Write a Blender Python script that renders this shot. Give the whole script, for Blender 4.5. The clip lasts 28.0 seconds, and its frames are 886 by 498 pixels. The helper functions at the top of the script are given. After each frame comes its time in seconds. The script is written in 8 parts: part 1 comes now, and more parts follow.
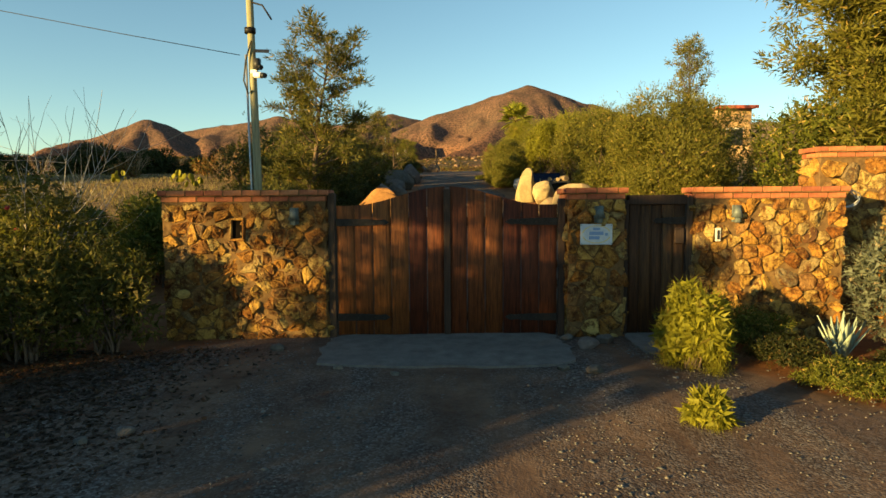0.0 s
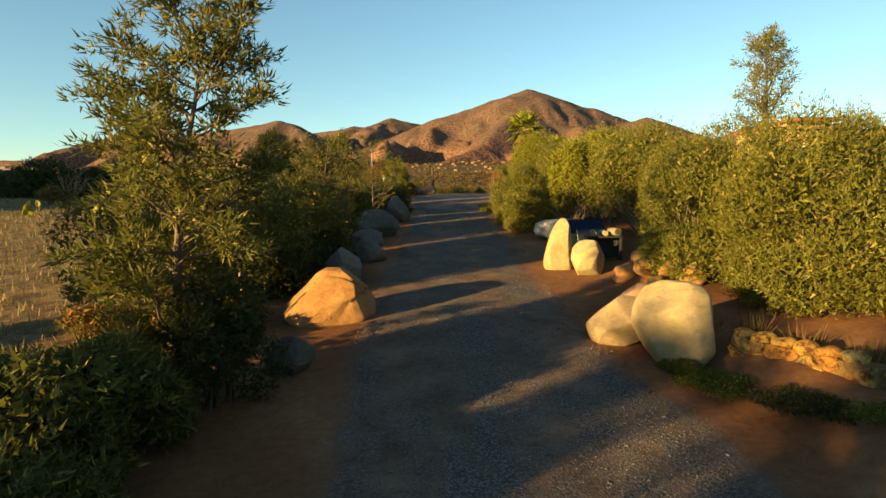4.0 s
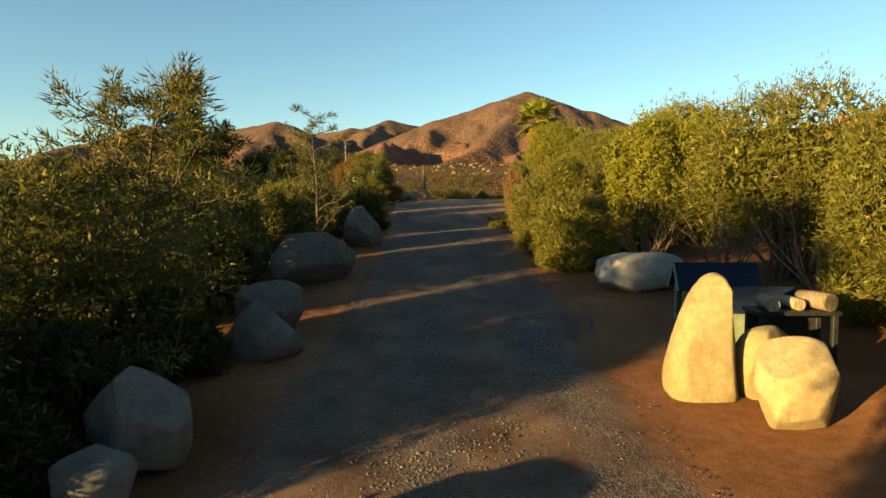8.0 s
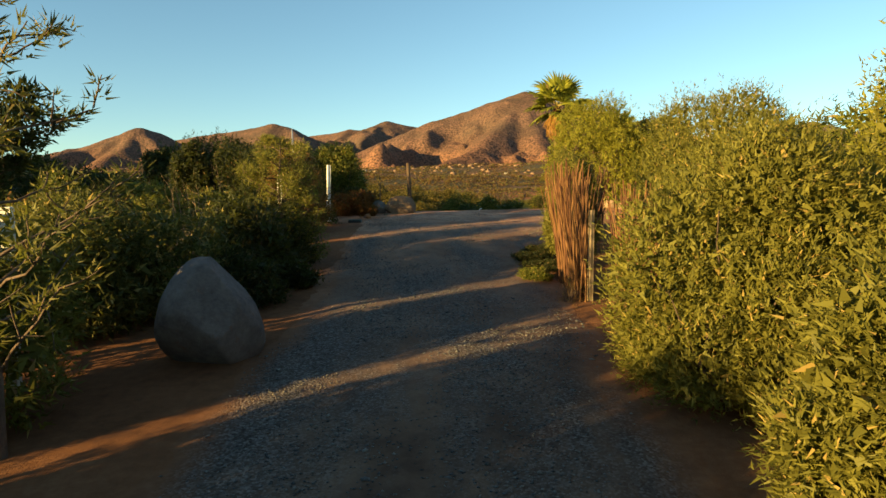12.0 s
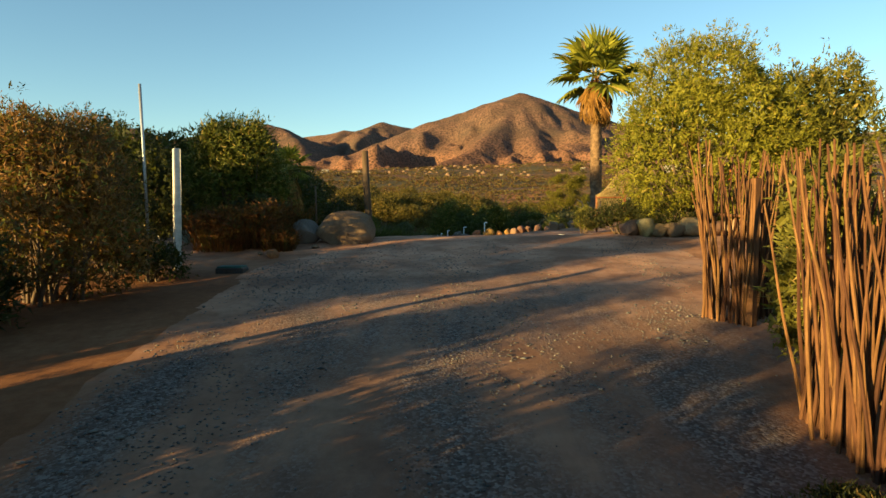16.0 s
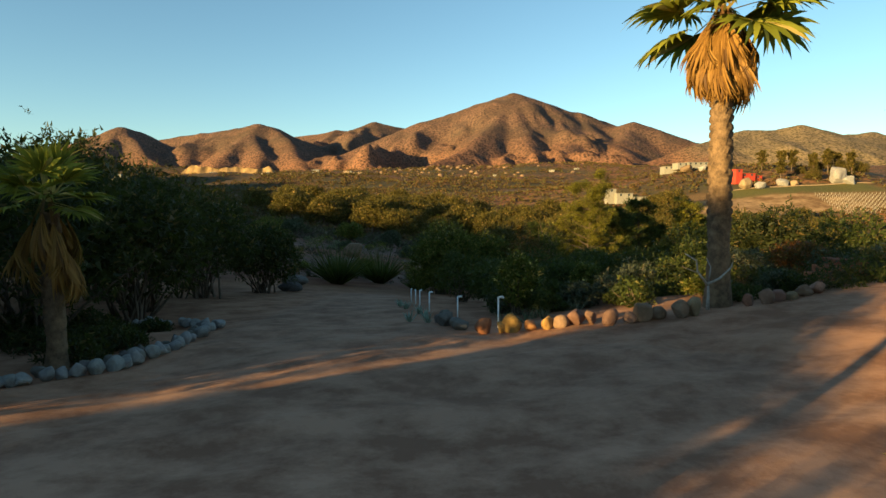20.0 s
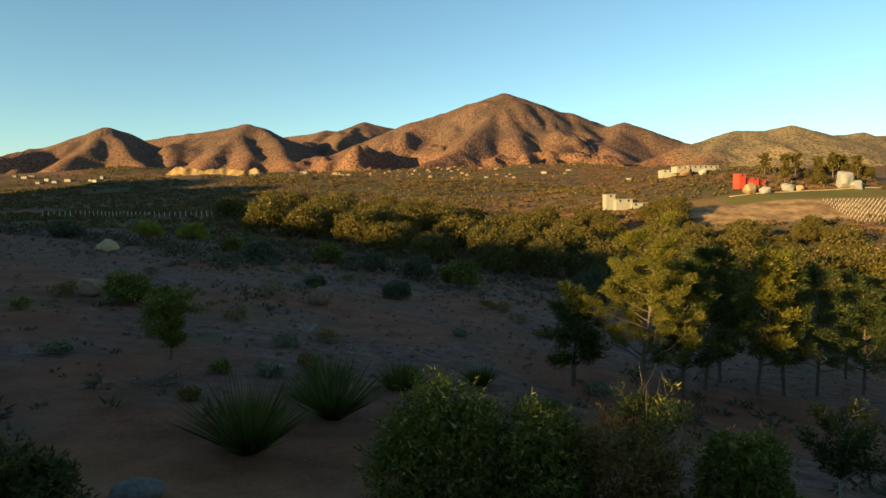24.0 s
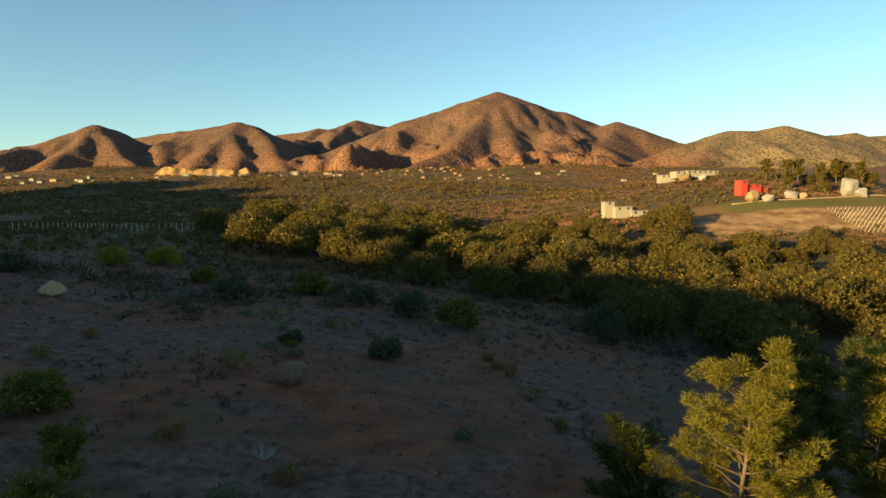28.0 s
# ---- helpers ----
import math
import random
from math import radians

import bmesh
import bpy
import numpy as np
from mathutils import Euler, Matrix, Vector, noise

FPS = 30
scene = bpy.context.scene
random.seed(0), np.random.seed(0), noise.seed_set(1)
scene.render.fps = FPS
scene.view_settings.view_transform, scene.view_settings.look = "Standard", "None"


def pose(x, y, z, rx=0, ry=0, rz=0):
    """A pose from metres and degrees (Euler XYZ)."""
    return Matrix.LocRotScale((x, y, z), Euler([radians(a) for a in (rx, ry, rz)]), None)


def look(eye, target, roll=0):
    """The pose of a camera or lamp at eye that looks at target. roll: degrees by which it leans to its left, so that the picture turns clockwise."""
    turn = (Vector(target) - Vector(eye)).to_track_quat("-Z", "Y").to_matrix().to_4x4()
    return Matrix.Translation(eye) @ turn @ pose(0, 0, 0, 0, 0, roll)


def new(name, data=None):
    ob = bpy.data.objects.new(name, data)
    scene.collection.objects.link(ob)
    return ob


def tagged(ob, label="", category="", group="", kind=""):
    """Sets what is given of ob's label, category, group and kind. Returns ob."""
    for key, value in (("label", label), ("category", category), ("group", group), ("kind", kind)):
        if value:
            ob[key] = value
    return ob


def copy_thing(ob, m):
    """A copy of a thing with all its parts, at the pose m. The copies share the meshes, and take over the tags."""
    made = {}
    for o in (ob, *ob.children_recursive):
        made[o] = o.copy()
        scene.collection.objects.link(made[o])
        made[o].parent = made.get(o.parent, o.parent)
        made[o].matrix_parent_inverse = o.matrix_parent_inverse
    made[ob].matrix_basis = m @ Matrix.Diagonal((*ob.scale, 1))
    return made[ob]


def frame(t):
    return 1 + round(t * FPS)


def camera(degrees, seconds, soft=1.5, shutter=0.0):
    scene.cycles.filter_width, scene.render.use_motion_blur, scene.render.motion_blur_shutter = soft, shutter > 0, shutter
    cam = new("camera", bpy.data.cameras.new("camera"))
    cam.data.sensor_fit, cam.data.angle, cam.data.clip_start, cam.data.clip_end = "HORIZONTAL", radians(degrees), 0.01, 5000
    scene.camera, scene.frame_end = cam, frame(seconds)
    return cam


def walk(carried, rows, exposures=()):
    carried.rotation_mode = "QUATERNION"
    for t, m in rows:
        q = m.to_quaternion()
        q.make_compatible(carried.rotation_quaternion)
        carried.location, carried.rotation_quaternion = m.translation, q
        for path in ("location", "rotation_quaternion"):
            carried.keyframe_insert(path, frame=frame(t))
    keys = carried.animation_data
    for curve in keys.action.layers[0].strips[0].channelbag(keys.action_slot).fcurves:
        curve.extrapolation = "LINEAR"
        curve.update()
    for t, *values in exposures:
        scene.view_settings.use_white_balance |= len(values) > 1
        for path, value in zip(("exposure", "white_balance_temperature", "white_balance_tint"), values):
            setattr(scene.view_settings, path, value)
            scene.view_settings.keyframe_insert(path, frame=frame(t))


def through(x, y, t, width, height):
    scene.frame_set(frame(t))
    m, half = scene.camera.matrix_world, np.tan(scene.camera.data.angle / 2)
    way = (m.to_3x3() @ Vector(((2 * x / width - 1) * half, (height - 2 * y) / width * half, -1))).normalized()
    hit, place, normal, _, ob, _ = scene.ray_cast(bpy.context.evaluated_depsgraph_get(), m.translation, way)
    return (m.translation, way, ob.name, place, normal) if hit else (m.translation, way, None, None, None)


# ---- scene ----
cam = camera(72.0, 28.0)
PATH = [
    (0, (1.33, 0.178, 2.038), (1.287, 2.171, 1.878), -0.4),
    (0.5, (1.349, 1.215, 2.292), (1.306, 3.209, 2.133), -0.5),
    (1, (1.367, 2.276, 2.528), (1.323, 4.27, 2.37), -0.5),
    (1.5, (1.367, 3.358, 2.768), (1.323, 5.352, 2.612), -0.6),
    (2, (1.379, 4.478, 3.015), (1.335, 6.471, 2.861), -0.6),
    (2.5, (1.38, 5.6, 3.277), (1.336, 7.594, 3.125), -0.7),
    (3, (1.384, 6.764, 3.51), (1.34, 8.757, 3.359), -0.7),
    (3.5, (1.374, 7.967, 3.741), (1.33, 9.961, 3.592), -0.6),
    (5.5, (1.347, 13.133, 4.01), (1.306, 15.128, 3.864), -0.4),
    (6, (1.388, 14.47, 4.067), (1.348, 16.464, 3.92), -0.3),
    (6.5, (1.397, 15.807, 4.116), (1.359, 17.802, 3.971), -0.4),
    (7, (1.406, 17.147, 4.169), (1.369, 19.141, 4.025), -0.4),
    (7.5, (1.379, 18.543, 4.227), (1.343, 20.537, 4.085), -0.3),
    (8, (1.351, 19.925, 4.267), (1.316, 21.92, 4.127), -0.2),
    (8.5, (1.357, 21.355, 4.342), (1.323, 23.349, 4.204), -0.2),
    (9, (1.379, 22.823, 4.421), (1.345, 24.818, 4.283), -0.3),
    (9.5, (1.387, 24.309, 4.488), (1.352, 26.304, 4.349), -0.3),
    (10, (1.376, 25.799, 4.562), (1.342, 27.794, 4.423), -0.5),
    (10.5, (1.351, 27.251, 4.644), (1.316, 29.246, 4.505), -0.6),
    (11, (1.382, 28.687, 4.714), (1.348, 30.682, 4.574), -0.7),
    (11.5, (1.418, 30.047, 4.781), (1.384, 32.042, 4.642), -0.7),
    (13.5, (1.462, 35.853, 5.077), (1.437, 37.848, 4.943), -0.7),
    (14, (1.457, 37.295, 5.147), (1.433, 39.29, 5.013), -0.7),
    (14.5, (1.455, 38.766, 5.217), (1.432, 40.761, 5.083), -0.7),
    (15, (1.481, 40.285, 5.259), (1.459, 42.28, 5.125), -0.7),
    (15.5, (1.526, 41.816, 5.302), (1.505, 43.812, 5.17), -0.7),
    (16, (1.544, 43.345, 5.369), (1.527, 45.341, 5.236), -0.6),
    (16.5, (1.565, 44.85, 5.441), (1.55, 46.845, 5.308), -0.7),
    (17, (1.549, 46.378, 5.536), (1.538, 48.374, 5.403), -0.7),
    (17.5, (1.594, 48.003, 5.623), (1.585, 49.999, 5.49), -0.6),
    (18, (1.706, 49.62, 5.734), (1.701, 51.616, 5.601), -0.5),
    (18.5, (1.755, 51.474, 5.869), (1.752, 53.47, 5.736), -0.5),
    (19, (1.826, 53.369, 6.066), (1.828, 55.365, 5.934), -0.5),
    (19.5, (1.859, 55.208, 6.379), (1.863, 57.204, 6.247), -0.5),
    (20, (1.89, 57.099, 6.747), (1.897, 59.095, 6.614), -0.5),
    (20.5, (1.904, 58.983, 7.125), (1.913, 60.978, 6.992), -0.5),
    (21, (1.882, 60.797, 7.532), (1.896, 62.792, 7.4), -0.5),
    (21.5, (1.874, 62.666, 7.928), (1.893, 64.661, 7.796), -0.6),
    (23.5, (1.78, 71.762, 9.728), (1.814, 73.758, 9.595), -0.6),
    (24, (1.788, 74.029, 10.225), (1.826, 76.024, 10.092), -0.6),
    (24.5, (1.788, 76.203, 10.768), (1.829, 78.198, 10.634), -0.6),
    (25, (1.787, 78.194, 11.36), (1.832, 80.189, 11.226), -0.5),
    (25.5, (1.749, 79.91, 11.951), (1.798, 81.905, 11.816), -0.5),
    (26, (1.689, 81.356, 12.564), (1.74, 83.35, 12.428), -0.5),
    (26.5, (1.648, 82.564, 13.171), (1.702, 84.559, 13.034), -0.5),
    (27, (1.64, 83.6, 13.808), (1.697, 85.595, 13.671), -0.5),
    (27.5, (1.619, 84.531, 14.476), (1.678, 86.526, 14.338), -0.5),
    (28, (1.6, 85.377, 15.138), (1.662, 87.371, 14.998), -0.5),
]
walk(cam, [(t, look(eye, target, roll)) for t, eye, target, roll in PATH], [(t, e, k, -5.0) for t, e, k in ((0.0, 1.74, 7150), (3.0, 1.86, 7000), (7.0, 1.74, 6850), (11.0, 1.87, 6900), (13.5, 1.70, 6750), (16.0, 1.80, 6750), (20.0, 1.73, 6600), (28.0, 1.72, 6650))])

# ---- light ----
SUN_AZ, SUN_EL = radians(218.5), radians(8.5)   # direction to the sun, from +x towards +y; height
world = bpy.data.worlds.new("sky_world")
scene.world = world
world.use_nodes = True
wn = world.node_tree.nodes
sky = wn.new("ShaderNodeTexSky")
sky.sky_type, sky.sun_disc = "NISHITA", False
sky.sun_elevation, sky.sun_rotation = SUN_EL, radians(90) - SUN_AZ
sky.altitude, sky.air_density, sky.dust_density, sky.ozone_density = 300, 1.0, 0.03, 2.2
wn["Background"].inputs["Strength"].default_value = 0.075
world.node_tree.links.new(sky.outputs[0], wn["Background"].inputs["Color"])
sun_data = bpy.data.lights.new("sun", "SUN")
sun_data.energy, sun_data.angle, sun_data.color = 5.0, radians(0.6), (1.0, 0.66, 0.28)
sun = new("sun", sun_data)
sun.matrix_world = look((0, 0, 60), (-math.cos(SUN_AZ) * math.cos(SUN_EL), -math.sin(SUN_AZ) * math.cos(SUN_EL), 60 - math.sin(SUN_EL)))


# ---- small helpers ----
rng = np.random.default_rng(7)


def vhash(i, j, seed):
    h = (i.astype(np.int64) * 374761393 + j.astype(np.int64) * 668265263 + seed * 974634777) & 0xFFFFFFFF
    h = ((h ^ (h >> 13)) * 1274126177) & 0xFFFFFFFF
    return ((h ^ (h >> 16)) & 0xFFFF) / 65535.0


def vnoise(x, y, seed=0):
    x, y = np.asarray(x, float), np.asarray(y, float)
    i, j = np.floor(x), np.floor(y)
    u, v = x - i, y - j
    u, v = u * u * (3 - 2 * u), v * v * (3 - 2 * v)
    a, b = vhash(i, j, seed), vhash(i + 1, j, seed)
    c, d = vhash(i, j + 1, seed), vhash(i + 1, j + 1, seed)
    return (a + (b - a) * u) * (1 - v) + (c + (d - c) * u) * v - 0.5


def fbm(x, y, octaves=4, seed=0):
    x, y = np.asarray(x, float), np.asarray(y, float)
    return sum(vnoise(x * 2.03 ** k, y * 2.03 ** k, seed + k) * 0.5 ** k for k in range(octaves))


def smooth(a, b, v):
    s = np.clip((np.asarray(v, float) - a) / (b - a), 0, 1)
    return s * s * (3 - 2 * s)


# ---- lie of the land ----
PROFILE_Y = (-300, -60, 0, 9, 33.8, 41, 46.3, 50.7, 57.7, 65, 71, 80, 100, 109, 130, 175, 230, 300, 430, 900, 1200, 6000)
PROFILE_Z = (-9, -2.0, -.12, 0, 2.6, 3.3, 3.65, 4.1, 4.69, 4.27, 4.0, 3.2, 1.3, .5, -.5, -2.2, -3.5, -2, 8, 45, 85, 120)


def land(x, y):
    """Height of the ground."""
    x, y = np.asarray(x, float), np.asarray(y, float)
    z = np.interp(y, PROFILE_Y, PROFILE_Z)
    z = z - 0.14 * np.clip(x, -70, 55) * smooth(72, 112, y) * (1 - smooth(260, 520, y))
    z = z + 24 * np.exp(-(((x - 215) / 120) ** 2 + ((y - 460) / 110) ** 2))
    z = z + 0.09 * np.clip(x - 3, 0, 9) * smooth(58, 66, y) * (1 - smooth(76, 90, y))
    # unseen ridge added towards the sun, its heights set to shade the valley
    along, across = 0.78 * x + 0.62 * y, -0.62 * x + 0.78 * y
    z = z + np.exp(-((along + 170) / 52) ** 2) * np.interp(across, (50.5, 54, 68, 76, 82, 112, 145, 175, 195, 240, 340, 440, 600, 800, 900), (0, 42, 42, 39.5, 44, 51.5, 52, 48, 43, 48, 58, 72, 95, 100, 0))
    z = z + 0.45 * smooth(5.6, 6.4, x) * smooth(12, 14, y) * (1 - smooth(24, 30, y))
    z = z + 0.25 * fbm(x / 9, y / 9, 3, 5) * smooth(3.5, 9, np.abs(x - 1.2)) + 0.05 * fbm(x / 1.6, y / 1.6, 3, 6)
    z = z + 0.13 * fbm((x + 0.5 * y) / 2.6, (y - 0.5 * x) / 0.95, 3, 15) * smooth(57, 61, y) * (1 - smooth(72, 80, y)) * (1 - smooth(8, 12, np.abs(x - 2)))
    z = z + 2.5 * fbm(x / 60, y / 60, 3, 8) * smooth(90, 200, np.hypot(x, y - 60))
    return z + 22 * fbm(x / 260, y / 260, 4, 9) * smooth(420, 900, np.hypot(x, y))


def gz(x, y):
    return float(land(x, y))


def mesh_object(name, verts, faces, material, parent=None, label="", smooth_shade=False):
    me = bpy.data.meshes.new(name)
    verts = np.asarray(verts, np.float32)
    faces = np.asarray(faces, np.int32)
    n = faces.shape[1]
    me.vertices.add(len(verts))
    me.vertices.foreach_set("co", verts.ravel())
    me.loops.add(faces.size)
    me.loops.foreach_set("vertex_index", faces.ravel())
    me.polygons.add(len(faces))
    me.polygons.foreach_set("loop_start", np.arange(0, faces.size, n, dtype=np.int32))
    if smooth_shade:
        me.polygons.foreach_set("use_smooth", np.ones(len(faces), bool))
    me.update()
    me.validate()
    if material:
        me.materials.append(material)
    ob = new(name, me)
    if parent:
        ob.parent = parent
    if label:
        tagged(ob, label)
    return ob


def grid_mesh(name, xs, ys, height, material):
    gx, gy = np.meshgrid(xs, ys)
    co = np.stack([gx, gy, height(gx, gy)], -1).reshape(-1, 3)
    nx, ny = len(xs), len(ys)
    a = (np.arange(ny - 1)[:, None] * nx + np.arange(nx - 1)).ravel()
    return mesh_object(name, co, np.stack([a, a + 1, a + nx + 1, a + nx], 1), material, smooth_shade=True), co


# ---- materials ----
def nodes_of(name):
    m = bpy.data.materials.new(name)
    m.use_nodes = True
    nt = m.node_tree
    return m, nt, nt.nodes["Principled BSDF"]


def add_noise(nt, scale, detail=6, rough=0.6, coord="Object", stretch=None):
    tc = nt.nodes.new("ShaderNodeTexCoord")
    src = tc.outputs[coord]
    if stretch:
        mp = nt.nodes.new("ShaderNodeMapping")
        mp.inputs["Scale"].default_value = stretch
        nt.links.new(src, mp.inputs["Vector"])
        src = mp.outputs[0]
    n = nt.nodes.new("ShaderNodeTexNoise")
    n.inputs["Scale"].default_value, n.inputs["Detail"].default_value, n.inputs["Roughness"].default_value = scale, detail, rough
    nt.links.new(src, n.inputs["Vector"])
    return n.outputs["Fac"]


def add_voronoi(nt, scale, coord="Object", feature="F1", out="Distance"):
    tc = nt.nodes.new("ShaderNodeTexCoord")
    n = nt.nodes.new("ShaderNodeTexVoronoi")
    n.feature = feature
    n.inputs["Scale"].default_value = scale
    nt.links.new(tc.outputs[coord], n.inputs["Vector"])
    return n.outputs[out]


def ramp(nt, fac, stops):
    r = nt.nodes.new("ShaderNodeValToRGB")
    e = r.color_ramp.elements
    while len(e) < len(stops):
        e.new(0.5)
    for s, (p, c) in zip(e, stops):
        s.position = p
        s.color = (*c, 1) if len(c) == 3 else c
    nt.links.new(fac, r.inputs["Fac"])
    return r.outputs["Color"]


def mix(nt, fac, a, b, blend="MIX"):
    m = nt.nodes.new("ShaderNodeMix")
    m.data_type, m.blend_type = "RGBA", blend
    for sock, v in ((m.inputs["Factor"], fac), (m.inputs["A"], a), (m.inputs["B"], b)):
        if isinstance(v, (int, float)):
            sock.default_value = v
        elif isinstance(v, tuple):
            sock.default_value = (*v, 1)
        else:
            nt.links.new(v, sock)
    return m.outputs["Result"]


def maths(nt, op, a, b=0.5):
    m = nt.nodes.new("ShaderNodeMath")
    m.operation, m.use_clamp = op, False
    for sock, v in ((m.inputs[0], a), (m.inputs[1], b)):
        if isinstance(v, (int, float)):
            sock.default_value = v
        else:
            nt.links.new(v, sock)
    return m.outputs[0]


def bump(nt, bsdf, height, strength=0.4, distance=0.02):
    b = nt.nodes.new("ShaderNodeBump")
    b.inputs["Strength"].default_value, b.inputs["Distance"].default_value = strength, distance
    nt.links.new(height, b.inputs["Height"])
    nt.links.new(b.outputs[0], bsdf.inputs["Normal"])


def attribute(nt, name):
    a = nt.nodes.new("ShaderNodeAttribute")
    a.attribute_name = name
    return a.outputs["Fac"]


def surface(name, dark, light, scale=6.0, rough=0.8, bump_strength=0.4, bump_dist=0.02, metal=0.0, stretch=None, vary=0.0, fine=9.0, specular=0.3):
    """Two colours mixed by coarse and fine noise, with relief and, per object, a little change of tone."""
    m, nt, b = nodes_of(name)
    coarse, small = add_noise(nt, scale, 5, 0.6, "Object", stretch), add_noise(nt, scale * fine, 4, 0.7, "Object", stretch)
    fac = maths(nt, "ADD", maths(nt, "MULTIPLY", coarse, 0.65), maths(nt, "MULTIPLY", small, 0.35))
    col = ramp(nt, fac, [(0.34, dark), (0.66, light)])
    if vary:
        info = nt.nodes.new("ShaderNodeObjectInfo")
        hsv = nt.nodes.new("ShaderNodeHueSaturation")
        nt.links.new(maths(nt, "ADD", maths(nt, "MULTIPLY", info.outputs["Random"], 2 * vary), 1 - vary), hsv.inputs["Value"])
        nt.links.new(maths(nt, "ADD", maths(nt, "MULTIPLY", info.outputs["Random"], 0.05 * vary), 0.5 - 0.025 * vary), hsv.inputs["Hue"])
        nt.links.new(col, hsv.inputs["Color"])
        col = hsv.outputs[0]
    nt.links.new(col, b.inputs["Base Color"])
    b.inputs["Roughness"].default_value, b.inputs["Metallic"].default_value = rough, metal
    b.inputs["Specular IOR Level"].default_value = specular
    if bump_strength:
        bump(nt, b, fac, bump_strength, bump_dist)
    return m


def foliage(name, dark, light, dry=None, dry_share=0.12, shine=0.55, through=0.24):
    """Leaves: each leaf its own tone, a share of them dry, some light coming through."""
    m, nt, b = nodes_of(name)
    geo = nt.nodes.new("ShaderNodeNewGeometry")
    rnd = geo.outputs["Random Per Island"]
    col = ramp(nt, rnd, [(0.0, dark), (0.55, tuple(0.5 * (p + q) for p, q in zip(dark, light))), (1.0, light)])
    patch = add_noise(nt, 1.1, 3, 0.6)
    col = mix(nt, maths(nt, "MULTIPLY", patch, 0.5), col, tuple(0.4 * v for v in dark))
    if dry:
        pick = maths(nt, "GREATER_THAN", maths(nt, "FRACT", maths(nt, "MULTIPLY", rnd, 37.7)), 1 - dry_share)
        col = mix(nt, pick, col, dry)
    nt.links.new(col, b.inputs["Base Color"])
    b.inputs["Roughness"].default_value = shine
    b.inputs["Specular IOR Level"].default_value = 0.12
    tr = nt.nodes.new("ShaderNodeBsdfTranslucent")
    nt.links.new(mix(nt, 0.35, col, (0.35, 0.38, 0.05)), tr.inputs["Color"])
    ms = nt.nodes.new("ShaderNodeMixShader")
    ms.inputs[0].default_value = through
    nt.links.new(b.outputs[0], ms.inputs[1])
    nt.links.new(tr.outputs[0], ms.inputs[2])
    nt.links.new(ms.outputs[0], nt.nodes["Material Output"].inputs["Surface"])
    return m


def ground_material():
    m, nt, b = nodes_of("earth")
    big, small = add_noise(nt, 0.35, 6, 0.6), add_noise(nt, 7, 6, 0.7)
    fine = add_noise(nt, 60, 3, 0.7)
    fac = maths(nt, "ADD", maths(nt, "MULTIPLY", big, 0.6), maths(nt, "MULTIPLY", small, 0.4))
    dirt = ramp(nt, fac, [(0.35, (0.095, 0.040, 0.018)), (0.52, (0.175, 0.076, 0.034)), (0.68, (0.26, 0.13, 0.064))])
    stubble = ramp(nt, add_noise(nt, 2.2, 6, 0.75), [(0.38, (0.085, 0.050, 0.025)), (0.5, (0.165, 0.102, 0.047)), (0.64, (0.24, 0.160, 0.078))])
    field = ramp(nt, add_noise(nt, 0.9, 8, 0.75), [(0.38, (0.064, 0.034, 0.026)), (0.50, (0.122, 0.064, 0.047)), (0.64, (0.180, 0.108, 0.083))])
    bare = ramp(nt, add_noise(nt, 0.05, 5, 0.6), [(0.46, (0, 0, 0)), (0.56, (1, 1, 1))])
    field = mix(nt, bare, field, ramp(nt, fac, [(0.4, (0.105, 0.038, 0.020)), (0.6, (0.20, 0.085, 0.046))]))
    green = ramp(nt, add_noise(nt, 0.11, 6, 0.7), [(0.54, (0, 0, 0)), (0.66, (1, 1, 1))])
    field = mix(nt, maths(nt, "MULTIPLY", green, 0.6), field, (0.055, 0.058, 0.028))
    dots = add_voronoi(nt, 0.16)
    dots2 = add_voronoi(nt, 0.43)
    scrub = ramp(nt, maths(nt, "MINIMUM", dots, maths(nt, "ADD", dots2, 0.08)), [(0.20, (0.038, 0.030, 0.014)), (0.42, (0.105, 0.056, 0.027)), (0.60, (0.25, 0.112, 0.050))])
    scrub = mix(nt, ramp(nt, add_noise(nt, 0.01, 5, 0.6), [(0.42, (0, 0, 0)), (0.6, (1, 1, 1))]), scrub, (0.075, 0.06, 0.03))
    yard = ramp(nt, add_noise(nt, 0.9, 7, 0.7), [(0.41, (0.250, 0.122, 0.072)), (0.60, (0.475, 0.262, 0.165))])
    dirt = mix(nt, attribute(nt, "yard"), dirt, yard)
    col = mix(nt, attribute(nt, "stubble"), dirt, stubble)
    col = mix(nt, attribute(nt, "field"), col, field)
    col = mix(nt, attribute(nt, "scrub"), col, scrub)
    col = mix(nt, attribute(nt, "terrace"), col, ramp(nt, add_noise(nt, 0.12, 7, 0.7), [(0.40, (0.15, 0.085, 0.040)), (0.60, (0.34, 0.215, 0.112))]))
    col = mix(nt, attribute(nt, "lawn"), col, ramp(nt, small, [(0.4, (0.062, 0.060, 0.018)), (0.6, (0.135, 0.118, 0.042))]))
    nt.links.new(col, b.inputs["Base Color"])
    b.inputs["Roughness"].default_value, b.inputs["Specular IOR Level"].default_value = 0.95, 0.1
    bump(nt, b, maths(nt, "ADD", maths(nt, "MULTIPLY", small, 0.6), maths(nt, "MULTIPLY", fine, 0.4)), 0.5, 0.035)
    return m


